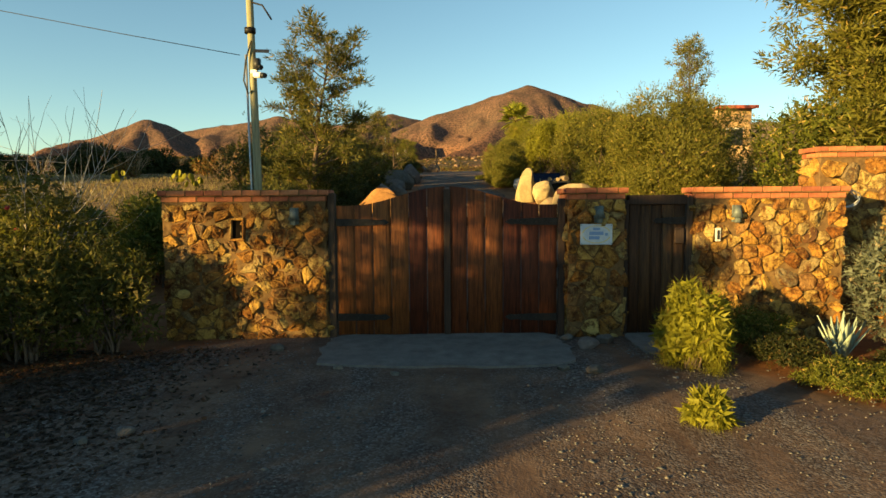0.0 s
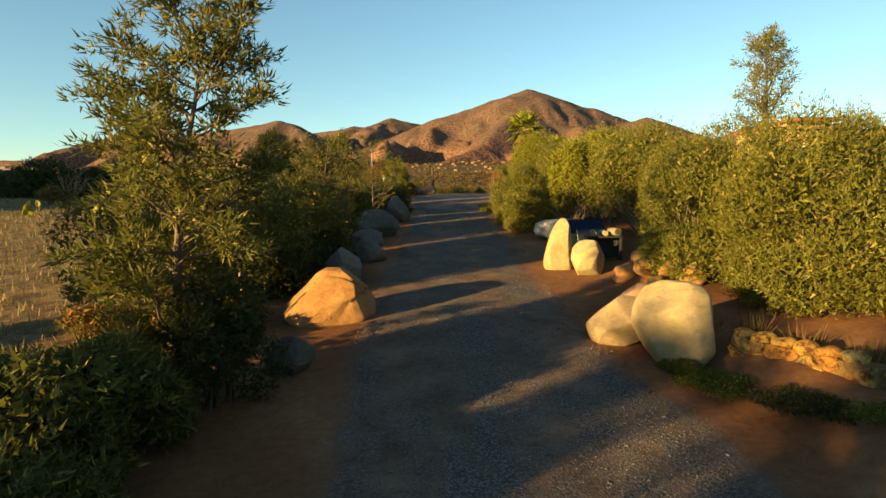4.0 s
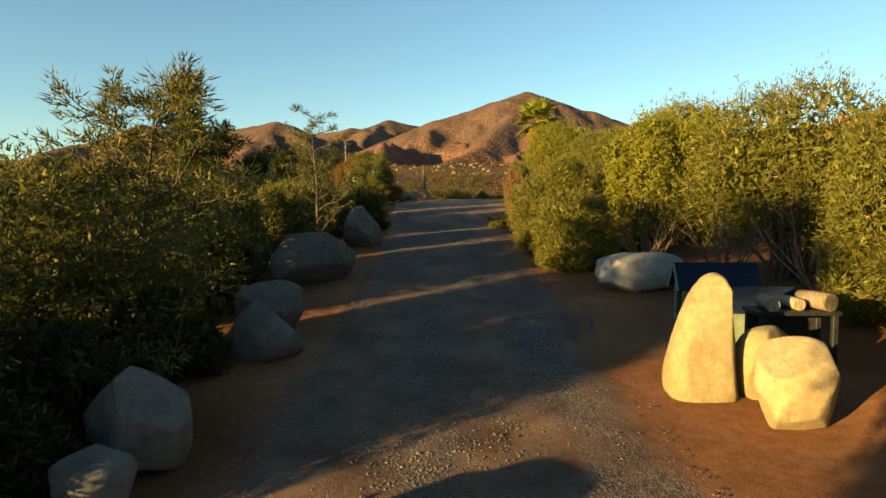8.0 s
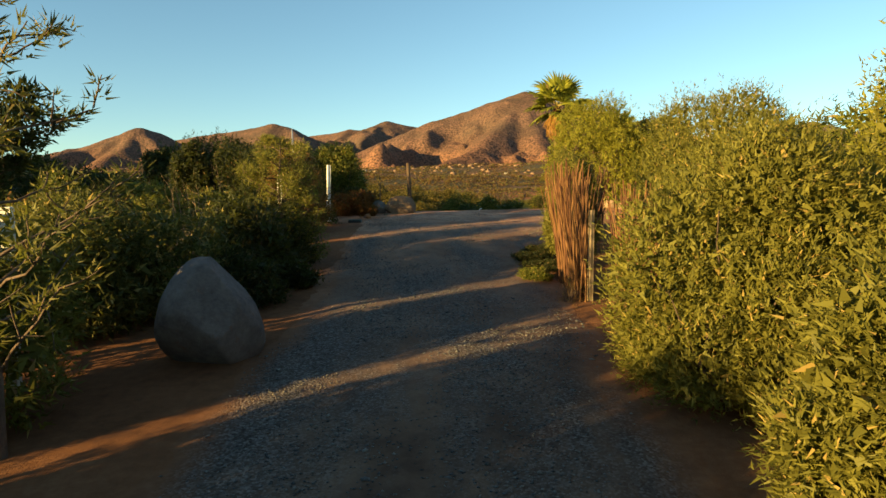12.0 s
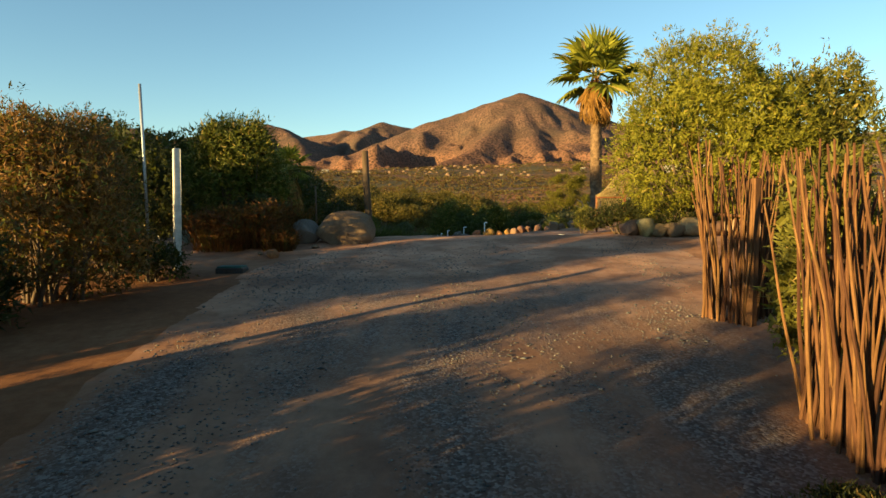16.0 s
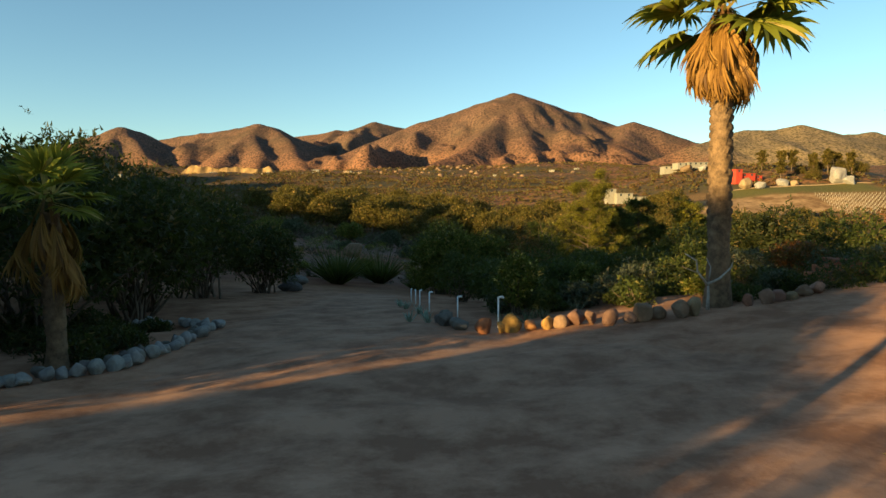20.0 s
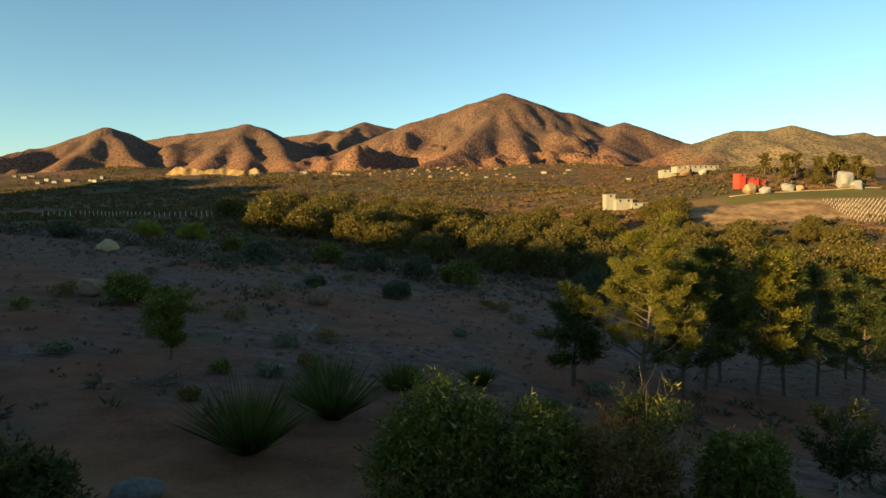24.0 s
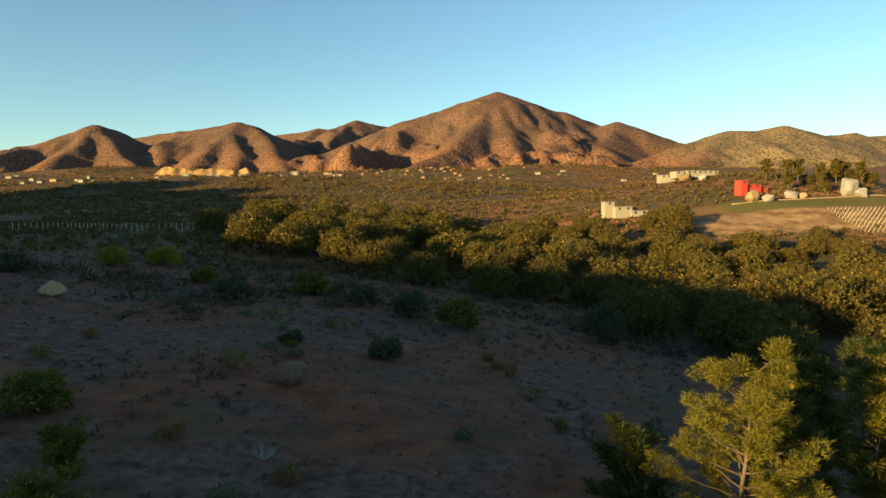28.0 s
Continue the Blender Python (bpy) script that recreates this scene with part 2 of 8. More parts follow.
def hill_material():
    m, nt, b = nodes_of("chaparral_hillside")
    dots, dots2 = add_voronoi(nt, 0.11), add_voronoi(nt, 0.27)
    clump = maths(nt, "MINIMUM", dots, maths(nt, "ADD", dots2, 0.1))
    speck = ramp(nt, clump, [(0.16, (0.036, 0.028, 0.022)), (0.38, (0.098, 0.061, 0.046)), (0.62, (0.200, 0.112, 0.078))])
    thick = ramp(nt, add_noise(nt, 0.006, 6, 0.6), [(0.42, (0, 0, 0)), (0.62, (1, 1, 1))])
    col = mix(nt, maths(nt, "MULTIPLY", thick, 0.75), speck, (0.076, 0.055, 0.042))
    place = nt.nodes.new("ShaderNodeTexCoord")
    axes = nt.nodes.new("ShaderNodeSeparateXYZ")
    nt.links.new(place.outputs["Object"], axes.inputs[0])
    low = maths(nt, "ADD", maths(nt, "MULTIPLY", axes.outputs["Z"], 0.0022), maths(nt, "MULTIPLY", add_noise(nt, 0.008, 5, 0.6), 0.35))
    reds = ramp(nt, low, [(0.46, (1, 1, 1)), (0.76, (0, 0, 0))])
    red_speck = ramp(nt, clump, [(0.14, (0.034, 0.027, 0.018)), (0.34, (0.104, 0.052, 0.033)), (0.60, (0.238, 0.112, 0.066))])
    col = mix(nt, maths(nt, "MULTIPLY", reds, 0.8), col, red_speck)
    tan_speck = ramp(nt, clump, [(0.14, (0.045, 0.040, 0.020)), (0.34, (0.125, 0.096, 0.052)), (0.60, (0.250, 0.180, 0.105))])
    col = mix(nt, maths(nt, "MULTIPLY", attribute(nt, "olive"), 0.9), col, tan_speck)
    pale = ramp(nt, add_noise(nt, 0.05, 6, 0.7), [(0.66, (0, 0, 0)), (0.72, (1, 1, 1))])
    col = mix(nt, maths(nt, "MULTIPLY", pale, 0.35), col, (0.33, 0.21, 0.13))
    nt.links.new(col, b.inputs["Base Color"])
    b.inputs["Roughness"].default_value, b.inputs["Specular IOR Level"].default_value = 1.0, 0.05
    bump(nt, b, maths(nt, "SUBTRACT", 1.0, clump), 0.8, 3.0)
    return m


def gravel_material():
    m, nt, b = nodes_of("gravel")
    cells = add_voronoi(nt, 46, out="Color")
    dist = add_voronoi(nt, 46)
    sep = nt.nodes.new("ShaderNodeSeparateColor")
    nt.links.new(cells, sep.inputs[0])
    stone = ramp(nt, sep.outputs[0], [(0.1, (0.030, 0.028, 0.026)), (0.55, (0.078, 0.072, 0.067)), (0.95, (0.190, 0.174, 0.158))])
    dust = ramp(nt, add_noise(nt, 1.3, 6, 0.7), [(0.38, (0.088, 0.049, 0.031)), (0.64, (0.185, 0.112, 0.070))])
    yard = ramp(nt, add_noise(nt, 0.9, 7, 0.7), [(0.41, (0.250, 0.122, 0.072)), (0.60, (0.475, 0.262, 0.165))])
    dust = mix(nt, attribute(nt, "yard"), dust, yard)
    fac = maths(nt, "ADD", maths(nt, "MULTIPLY", add_noise(nt, 0.35, 6, 0.6), 0.6), maths(nt, "MULTIPLY", add_noise(nt, 7, 6, 0.7), 0.4))
    dirt = ramp(nt, fac, [(0.35, (0.095, 0.040, 0.018)), (0.52, (0.175, 0.076, 0.034)), (0.68, (0.26, 0.13, 0.064))])
    worn_edge = ramp(nt, maths(nt, "ADD", attribute(nt, "verge"), maths(nt, "MULTIPLY", add_noise(nt, 1.6, 6, 0.7), 0.8)), [(0.75, (0, 0, 0)), (1.15, (1, 1, 1))])
    dust = mix(nt, worn_edge, dust, mix(nt, attribute(nt, "yard"), dirt, yard))
    patches = ramp(nt, add_noise(nt, 0.8, 7, 0.7, "Object", (1.0, 0.25, 1.0)), [(0.40, (0, 0, 0)), (0.60, (1, 1, 1))])
    cover = maths(nt, "MULTIPLY", patches, attribute(nt, "stony"))
    col = mix(nt, cover, dust, mix(nt, 0.25, stone, dust))
    nt.links.new(col, b.inputs["Base Color"])
    b.inputs["Roughness"].default_value, b.inputs["Specular IOR Level"].default_value = 0.95, 0.15
    h = maths(nt, "ADD", maths(nt, "MULTIPLY", maths(nt, "SUBTRACT", 1.0, dist), cover), maths(nt, "MULTIPLY", add_noise(nt, 9, 6, 0.7), 0.6))
    bump(nt, b, h, 0.5, 0.02)
    return m


M_EARTH, M_HILL, M_GRAVEL = ground_material(), hill_material(), gravel_material()

# ---- ground, hills and drive ----
near = np.arange(-14, 16.01, 0.30)
side = 15 + 0.25 * (np.exp(np.linspace(0, 9.1, 90))[1:] - 1) * 1.3
xs = np.concatenate([-(side[::-1]) + 1, near, side + 1.2])
far = 92 + 0.3 * (np.exp(np.linspace(0, 9.5, 130))[1:] - 1)
back = -14 - 0.3 * (np.exp(np.linspace(0, 7, 40))[1:] - 1)
ys = np.concatenate([back[::-1], np.arange(-14, 92.01, 0.40), far])
xs = np.unique(np.concatenate([xs[(xs < 118) | (xs > 262)], np.arange(120, 261, 3.0)]))
ys = np.unique(np.concatenate([ys[(ys < 331) | (ys > 411)], np.arange(333, 410, 3.0)]))


def ground_height(x, y):
    return land(x, y)


ground, co = grid_mesh("ground", xs, ys, ground_height, M_EARTH)
tagged(ground, "reddish dry earth with stubble, scrub and bare patches", "ground", kind="structure")
gx, gy = co[:, 0], co[:, 1]
edge = 0.8 * fbm(gx / 3, gy / 3, 4, 31)
stub = smooth(-4.5, -6.5, gx + edge) * smooth(13, 16, gy) * (1 - smooth(52, 58, gy + 3 * edge))
stub = np.maximum(stub, 0.85 * smooth(120, 140, gx) * (1 - smooth(245, 270, gx)) * smooth(340, 352, gy + 8 * edge) * (1 - smooth(388, 398, gy + 8 * edge)))
stub = np.maximum(stub, 0.6 * smooth(9, 14, gx) * (1 - smooth(44, 52, gx)) * np.exp(-((gy - 106.5 - 0.12 * gx + 1.5 * edge) / 1.1) ** 2))
fld = smooth(88, 96, gy + 5 * edge) * (1 - smooth(230, 300, gy))
scrubby = np.maximum(smooth(190, 260, gy + 0.1 * gx), smooth(70, 110, np.abs(gx))) * (1 - stub)
for key, val in (("yard", smooth(51, 58, gy) * (1 - 0.32 * smooth(60, 66, gy)) * (1 - smooth(84, 92, gy + 3 * edge)) * (1 - smooth(11, 15, np.abs(gx - 2) + 2 * edge))), ("stubble", stub), ("field", fld), ("scrub", scrubby),
                 ("terrace", smooth(118, 130, gx + 12 * edge) * (1 - smooth(205, 225, gx)) * smooth(338, 348, gy + 7 * edge) * (1 - smooth(374, 378, gy))), ("lawn", smooth(148, 156, gx) * (1 - smooth(232, 244, gx)) * smooth(374, 380, gy + 3 * edge) * (1 - smooth(392, 398, gy + 3 * edge)))):
    at = ground.data.attributes.new(key, "FLOAT", "POINT")
    at.data.foreach_set("value", val.astype(np.float32))

# crest lines of the mountains: place and height of each bend, highest ground first by range
CREST_LEFT = (
    ((-2136, 2676, 218), (-1653, 2576, 211), (-1492, 2576, 288), (-1389, 2596, 328), (-1313, 2626, 358), (-1282, 2676, 348), (-1248, 2776, 319)),
    ((-1313, 2626, 358), (-1243, 2326, 241), (-1236, 2126, 166)),
    ((-1313, 2626, 358), (-1082, 2326, 224), (-942, 2156, 155)),
)
CREST_SECOND = (
    ((-1387, 3076, 354), (-1230, 3026, 371), (-1078, 2976, 379), (-897, 2826, 379), (-780, 2726, 382), (-732, 2726, 370), (-686, 2776, 339), (-612, 2826, 320)),
    ((-1117, 2976, 377), (-1003, 2576, 273), (-921, 2276, 166)),
    ((-780, 2726, 382), (-779, 2426, 268), (-777, 2156, 161)),
    ((-732, 2726, 370), (-577, 2426, 267), (-449, 2126, 152)),
    ((-756, 2526, 306), (-646, 2296, 221), (-617, 2126, 153)),
)
CREST_FAR = (
    ((-891, 3576, 418), (-674, 3526, 435), (-571, 3476, 447), (-493, 3476, 443), (-431, 3476, 455), (-354, 3426, 484), (-287, 3426, 468), (-183, 3476, 453), (4, 3476, 442)),
    ((-354, 3426, 484), (-402, 3026, 322)),
    ((-571, 3476, 447), (-591, 3026, 304)),
)
CREST_MAIN = (
    ((-256, 2426, 264), (-151, 2476, 310), (-64, 2556, 362), (62, 2616, 406), (169, 2636, 446), (261, 2616, 469), (309, 2596, 477), (356, 2596, 465), (444, 2596, 435), (513, 2596, 407), (567, 2576, 396), (653, 2596, 369), (716, 2636, 351)),
    ((-256, 2426, 264), (-333, 2226, 181)),
    ((309, 2596, 477), (205, 2226, 317), (67, 1826, 181), (-27, 1636, 121)),
    ((309, 2596, 477), (276, 2126, 278), (287, 1796, 156)),
    ((513, 2596, 407), (456, 2126, 252), (345, 1726, 135)),
    ((567, 2576, 396), (551, 2126, 233), (569, 1776, 127)),
)
CREST_SHOULDER = (
    ((699, 2576, 339), (705, 2456, 327), (734, 2406, 331), (781, 2406, 320), (842, 2406, 298), (896, 2376, 266), (919, 2326, 236)),
    ((734, 2406, 331), (584, 2076, 214), (553, 1776, 132)),
)
CREST_RIGHT = (
    ((632, 1776, 141), (736, 1836, 187), (825, 1926, 210), (890, 1956, 230), (931, 1956, 242), (982, 1946, 244), (1017, 1946, 240), (1064, 1946, 250), (1107, 1936, 255), (1172, 1956, 245), (1239, 1976, 232), (1293, 1976, 230), (1330, 1966, 235), (1382, 1976, 225), (1454, 1976, 230), (1597, 1976, 248)),
    ((931, 1956, 242), (751, 1676, 161), (635, 1496, 103)),
    ((1017, 1946, 240), (839, 1656, 150)),
    ((1107, 1936, 255), (972, 1656, 157), (848, 1496, 98)),
    ((1330, 1966, 235), (1122, 1656, 147)),
)
CRESTS = ((CREST_LEFT, 0.46, 3), (CREST_SECOND, 0.46, 5), (CREST_FAR, 0.44, 7), (CREST_MAIN, 0.44, 9), (CREST_SHOULDER, 0.46, 11), (CREST_RIGHT, 0.42, 13))


def slopes(x, y, line, fall, seed):
    """Height of the flanks that fall from a crest line, with spurs and gullies down the fall line."""
    best = np.full(x.shape, -500.0)
    for (ax, ay, az), (bx, by, bz) in zip(line, line[1:]):
        lx, ly = bx - ax, by - ay
        t = np.clip(((x - ax) * lx + (y - ay) * ly) / (lx * lx + ly * ly), 0, 1)
        cx, cy, top = ax + t * lx, ay + t * ly, az + t * (bz - az)
        d = np.hypot(x - cx, y - cy)
        ux, uy = (x - cx) / (d + 20), (y - cy) / (d + 20)
        qx, qy = cx + 170 * ux, cy + 170 * uy
        rib = 0.34 * fbm(qx / 150, qy / 150, 2, seed) + 0.55 * fbm(x / 210, y / 420, 3, seed + 4) + 0.22 * np.abs(fbm(x / 60, y / 150, 2, seed + 8))
        far_down = smooth(25, 200, d)
        soft = np.sqrt(d * d + 22 ** 2) - 22
        best = np.maximum(best, top - fall * soft * (1 + rib * far_down))
    return best


def hills(x, y):
    x, y = np.asarray(x, float), np.asarray(y, float)
    base = np.interp(y, (600, 900, 1200, 4200), (-4, 35, 76, 112)) + 16 * fbm(x / 260, y / 260, 4, 9)
    wx, wy = x + 26 * fbm(x / 150, y / 150, 3, 51), y + 26 * fbm(x / 150, y / 150, 3, 52)
    h = base
    for lines, fall, seed in CRESTS:
        for k, line in enumerate(lines):
            sx, sy = (x, y) if k == 0 else (wx, wy)
            c = slopes(sx, sy, line, fall * (1.12 if k == 0 else 1.5), seed + 20 * k)
            h = np.logaddexp(h / 5, c / 5) * 5
    return h - 6 * smooth(0, 40, h - base) + 3 * fbm(x / 40, y / 40, 3, 47) * smooth(0, 40, h - base)


hill_range, hill_co = grid_mesh("backdrop", np.linspace(-2700, 3000, 480), np.linspace(960, 3700, 180), hills, M_HILL)
tagged(hill_range, "brown chaparral mountains with spurs and shaded gullies", "mountains", kind="structure")
at = hill_range.data.attributes.new("olive", "FLOAT", "POINT")
at.data.foreach_set("value", (smooth(620, 820, hill_co[:, 0]) * (1 - smooth(2050, 2200, hill_co[:, 1]))).astype(np.float32))


def drive_edges(y):
    """Left and right edge of the gravel drive."""
    left = np.interp(y, (-40, 0, 8, 10, 16, 22, 40, 46, 54, 57, 62, 70, 86), (-14, -8, -3.5, -0.6, -0.6, -0.9, -1.0, -1.4, -1.8, -0.4, -2.6, -3.6, -3.0))
    right = np.interp(y, (-40, 0, 8, 10, 16, 20, 24, 30, 41, 48, 52, 56, 62, 66, 70, 75, 86), (16, 10, 4.9, 5.2, 5.4, 4.4, 4.0, 3.8, 3.2, 4.2, 6.4, 6.2, 7.8, 7.0, 2.6, 1.2, 0.2))
    return left + 0.25 * fbm(y / 2.0, 0 * y, 3, 51), right + 0.3 * fbm(y / 2.2, 0 * y + 9, 3, 53)


dy = np.arange(-30, 86, 0.16)
L, R = drive_edges(dy)
u = np.linspace(0, 1, 46)
dx = L[:, None] + (R - L)[:, None] * u
dyy = np.repeat(dy[:, None], len(u), 1)
rut = -0.004 * (np.exp(-((dx - 0.45) / 0.28) ** 2) + np.exp(-((dx - 2.1) / 0.28) ** 2)) * smooth(10, 13, dyy) * (1 - smooth(50, 56, dyy))
lift = 0.03 * np.minimum(1, 6 * np.minimum(u, 1 - u)) - 0.022
dz = land(dx, dyy) + lift + rut + 0.02
k = len(u)
a = (np.arange(len(dy) - 1)[:, None] * k + np.arange(k - 1)).ravel()
drive = mesh_object("road", np.stack([dx, dyy, dz], -1).reshape(-1, 3), np.stack([a, a + 1, a + k + 1, a + k], 1), M_GRAVEL, smooth_shade=True)
tagged(drive, "dusty gravel driveway with worn wheel tracks", "driveway", kind="structure")
stony = (smooth(0.0, 0.10, u) * (1 - smooth(0.90, 1.0, u)))[None, :] * (1 - smooth(50, 57, dyy)) 
at = drive.data.attributes.new("yard", "FLOAT", "POINT")
at.data.foreach_set("value", np.clip((0.3 * smooth(36, 44, dyy) + 0.7 * smooth(47, 54, dyy)) * (1 - 0.32 * smooth(60, 66, dyy)) + 0 * dx, 0, 1).astype(np.float32).ravel())
verge = 1 - smooth(0.0, 0.85, np.minimum(dx - L[:, None], R[:, None] - dx))
at = drive.data.attributes.new("verge", "FLOAT", "POINT")
at.data.foreach_set("value", verge.astype(np.float32).ravel())
at = drive.data.attributes.new("stony", "FLOAT", "POINT")
at.data.foreach_set("value", np.clip(stony, 0, 1).astype(np.float32).ravel())

# ---- materials of things ----
M_BARK = surface("bark", (0.055, 0.038, 0.026), (0.16, 0.11, 0.075), 14, 0.9, 0.8, 0.02, stretch=(1, 1, 0.25))
M_TWIG = surface("dry_twig", (0.17, 0.10, 0.055), (0.38, 0.26, 0.15), 20, 0.9, 0.4, 0.01)
M_BRANCH_GREY = surface("grey_branch", (0.20, 0.17, 0.14), (0.42, 0.38, 0.33), 20, 0.9, 0.4, 0.01)
M_LEAF_OLIVE = foliage("hedge_leaf", (0.092, 0.090, 0.018), (0.225, 0.205, 0.043), (0.33, 0.23, 0.07), 0.04, through=0.30)
M_LEAF_BRIGHT = foliage("bright_leaf", (0.140, 0.140, 0.018), (0.32, 0.295, 0.040), (0.30, 0.22, 0.05), 0.05, through=0.36)
M_LEAF_WATTLE = foliage("wattle_leaf", (0.038, 0.041, 0.010), (0.180, 0.158, 0.042), (0.30, 0.21, 0.06), 0.06, through=0.28)
# near-black leaf tone: part of the shade is put into this colour
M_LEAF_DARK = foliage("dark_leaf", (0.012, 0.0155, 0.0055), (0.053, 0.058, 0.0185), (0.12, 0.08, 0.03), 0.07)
M_LEAF_SAGE = foliage("sage_leaf", (0.030, 0.036, 0.024), (0.105, 0.115, 0.078), (0.16, 0.13, 0.08), 0.08)
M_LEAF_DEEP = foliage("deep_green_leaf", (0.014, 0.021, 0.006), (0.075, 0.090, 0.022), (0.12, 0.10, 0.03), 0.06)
M_LEAF_GRASSY = foliage("grass_green_leaf", (0.0347, 0.0421, 0.0059), (0.1688, 0.1755, 0.0304), (0.30, 0.22, 0.06), 0.10)
M_LEAF_OAK = foliage("oak_leaf", (0.034, 0.029, 0.0075), (0.165, 0.126, 0.028), (0.24, 0.15, 0.05), 0.06, through=0.2)
M_LEAF_PINE = foliage("pine_needle", (0.034, 0.036, 0.006), (0.235, 0.205, 0.026), (0.24, 0.17, 0.05), 0.05, through=0.2)
M_LEAF_DRY = foliage("dry_leaf", (0.078, 0.036, 0.0132), (0.304, 0.152, 0.048), (0.10, 0.11, 0.03), 0.12)
M_LEAF_RUST = foliage("rust_red_grass", (0.050, 0.018, 0.008), (0.22, 0.080, 0.026), (0.05, 0.05, 0.018), 0.12)
M_LEAF_GREY = foliage("grey_green_leaf", (0.0298, 0.0361, 0.0234), (0.2326, 0.2528, 0.1719), (0.25, 0.2, 0.12), 0.08)
M_STRAW = foliage("dry_grass_blade", (0.136, 0.0918, 0.0408), (0.3468, 0.2601, 0.13), (0.13, 0.12, 0.04), 0.10)
M_AGAVE = surface("agave_skin", (0.17, 0.22, 0.16), (0.36, 0.42, 0.32), 5, 0.55, 0.15, 0.01)
M_FROND = foliage("palm_frond", (0.080, 0.098, 0.012), (0.34, 0.335, 0.050), (0.40, 0.30, 0.10), 0.08, through=0.34)
M_DEAD_FROND = foliage("dead_palm_frond", (0.16, 0.075, 0.020), (0.44, 0.24, 0.07), (0.10, 0.05, 0.02), 0.15)
M_PALM_TRUNK = surface("palm_trunk", (0.055, 0.034, 0.020), (0.27, 0.17, 0.095), 7, 0.9, 0.9, 0.05)


# ---- plants ----
def unit(v):
    return v / np.maximum(np.linalg.norm(v, axis=-1, keepdims=True), 1e-9)


def rand_dirs(n, r):
    return unit(r.normal(size=(n, 3)))


def leaf_mesh(base, way, length, width, r, face=None):
    """Pointed leaves: base points, directions, lengths, widths."""
    turn = rand_dirs(len(base), r)
    side = unit(np.cross(way, turn if face is None else face + 0.55 * turn)) * width[:, None] * 0.5
    v = np.stack([base - side, base + side, base + way * length[:, None]], 1).reshape(-1, 3)
    f = np.arange(len(v)).reshape(-1, 3)
    return v, f


def tubes(lines, radii, sides=5):
    """Tapered limbs along lines of points."""
    vs, fs, at = [], [], 0
    ang = np.linspace(0, 2 * np.pi, sides, endpoint=False)
    for pts, rad in zip(lines, radii):
        pts, rad = np.asarray(pts, float), np.asarray(rad, float)
        tan = unit(np.gradient(pts, axis=0))
        ref = np.where(np.abs(tan[:, 2:3]) > 0.9, [[1.0, 0, 0]], [[0, 0, 1.0]])
        s = unit(np.cross(tan, ref))
        t = np.cross(tan, s)
        ring = pts[:, None] + rad[:, None, None] * (np.cos(ang)[None, :, None] * s[:, None] + np.sin(ang)[None, :, None] * t[:, None])
        vs.append(ring.reshape(-1, 3))
        n = len(pts)
        i = (np.arange(n - 1)[:, None] * sides + np.arange(sides)).ravel()
        j = (np.arange(n - 1)[:, None] * sides + (np.arange(sides) + 1) % sides).ravel()
        fs.append(np.stack([i, j, j + sides, i + sides], 1) + at)
        at += n * sides
    return np.concatenate(vs), np.concatenate(fs)


def limb(start, way, length, r, bend=0.25, steps=6, rise=0.1):
    pts, p, d = [np.array(start, float)], np.array(start, float), unit(np.array(way, float))
    for _ in range(steps):
        d = unit(d + bend * r.normal(size=3) * 0.5 + np.array([0, 0, rise]) * 0.3)
        p = p + d * length / steps
        pts.append(p.copy())
    return np.array(pts)


def empty(name, x, y, z, label, category, group="", rot=0.0):
    ob = new(name)
    ob.empty_display_size = 0.2
    ob.matrix_basis = pose(x, y, z, 0, 0, rot)
    return tagged(ob, label, category, group)


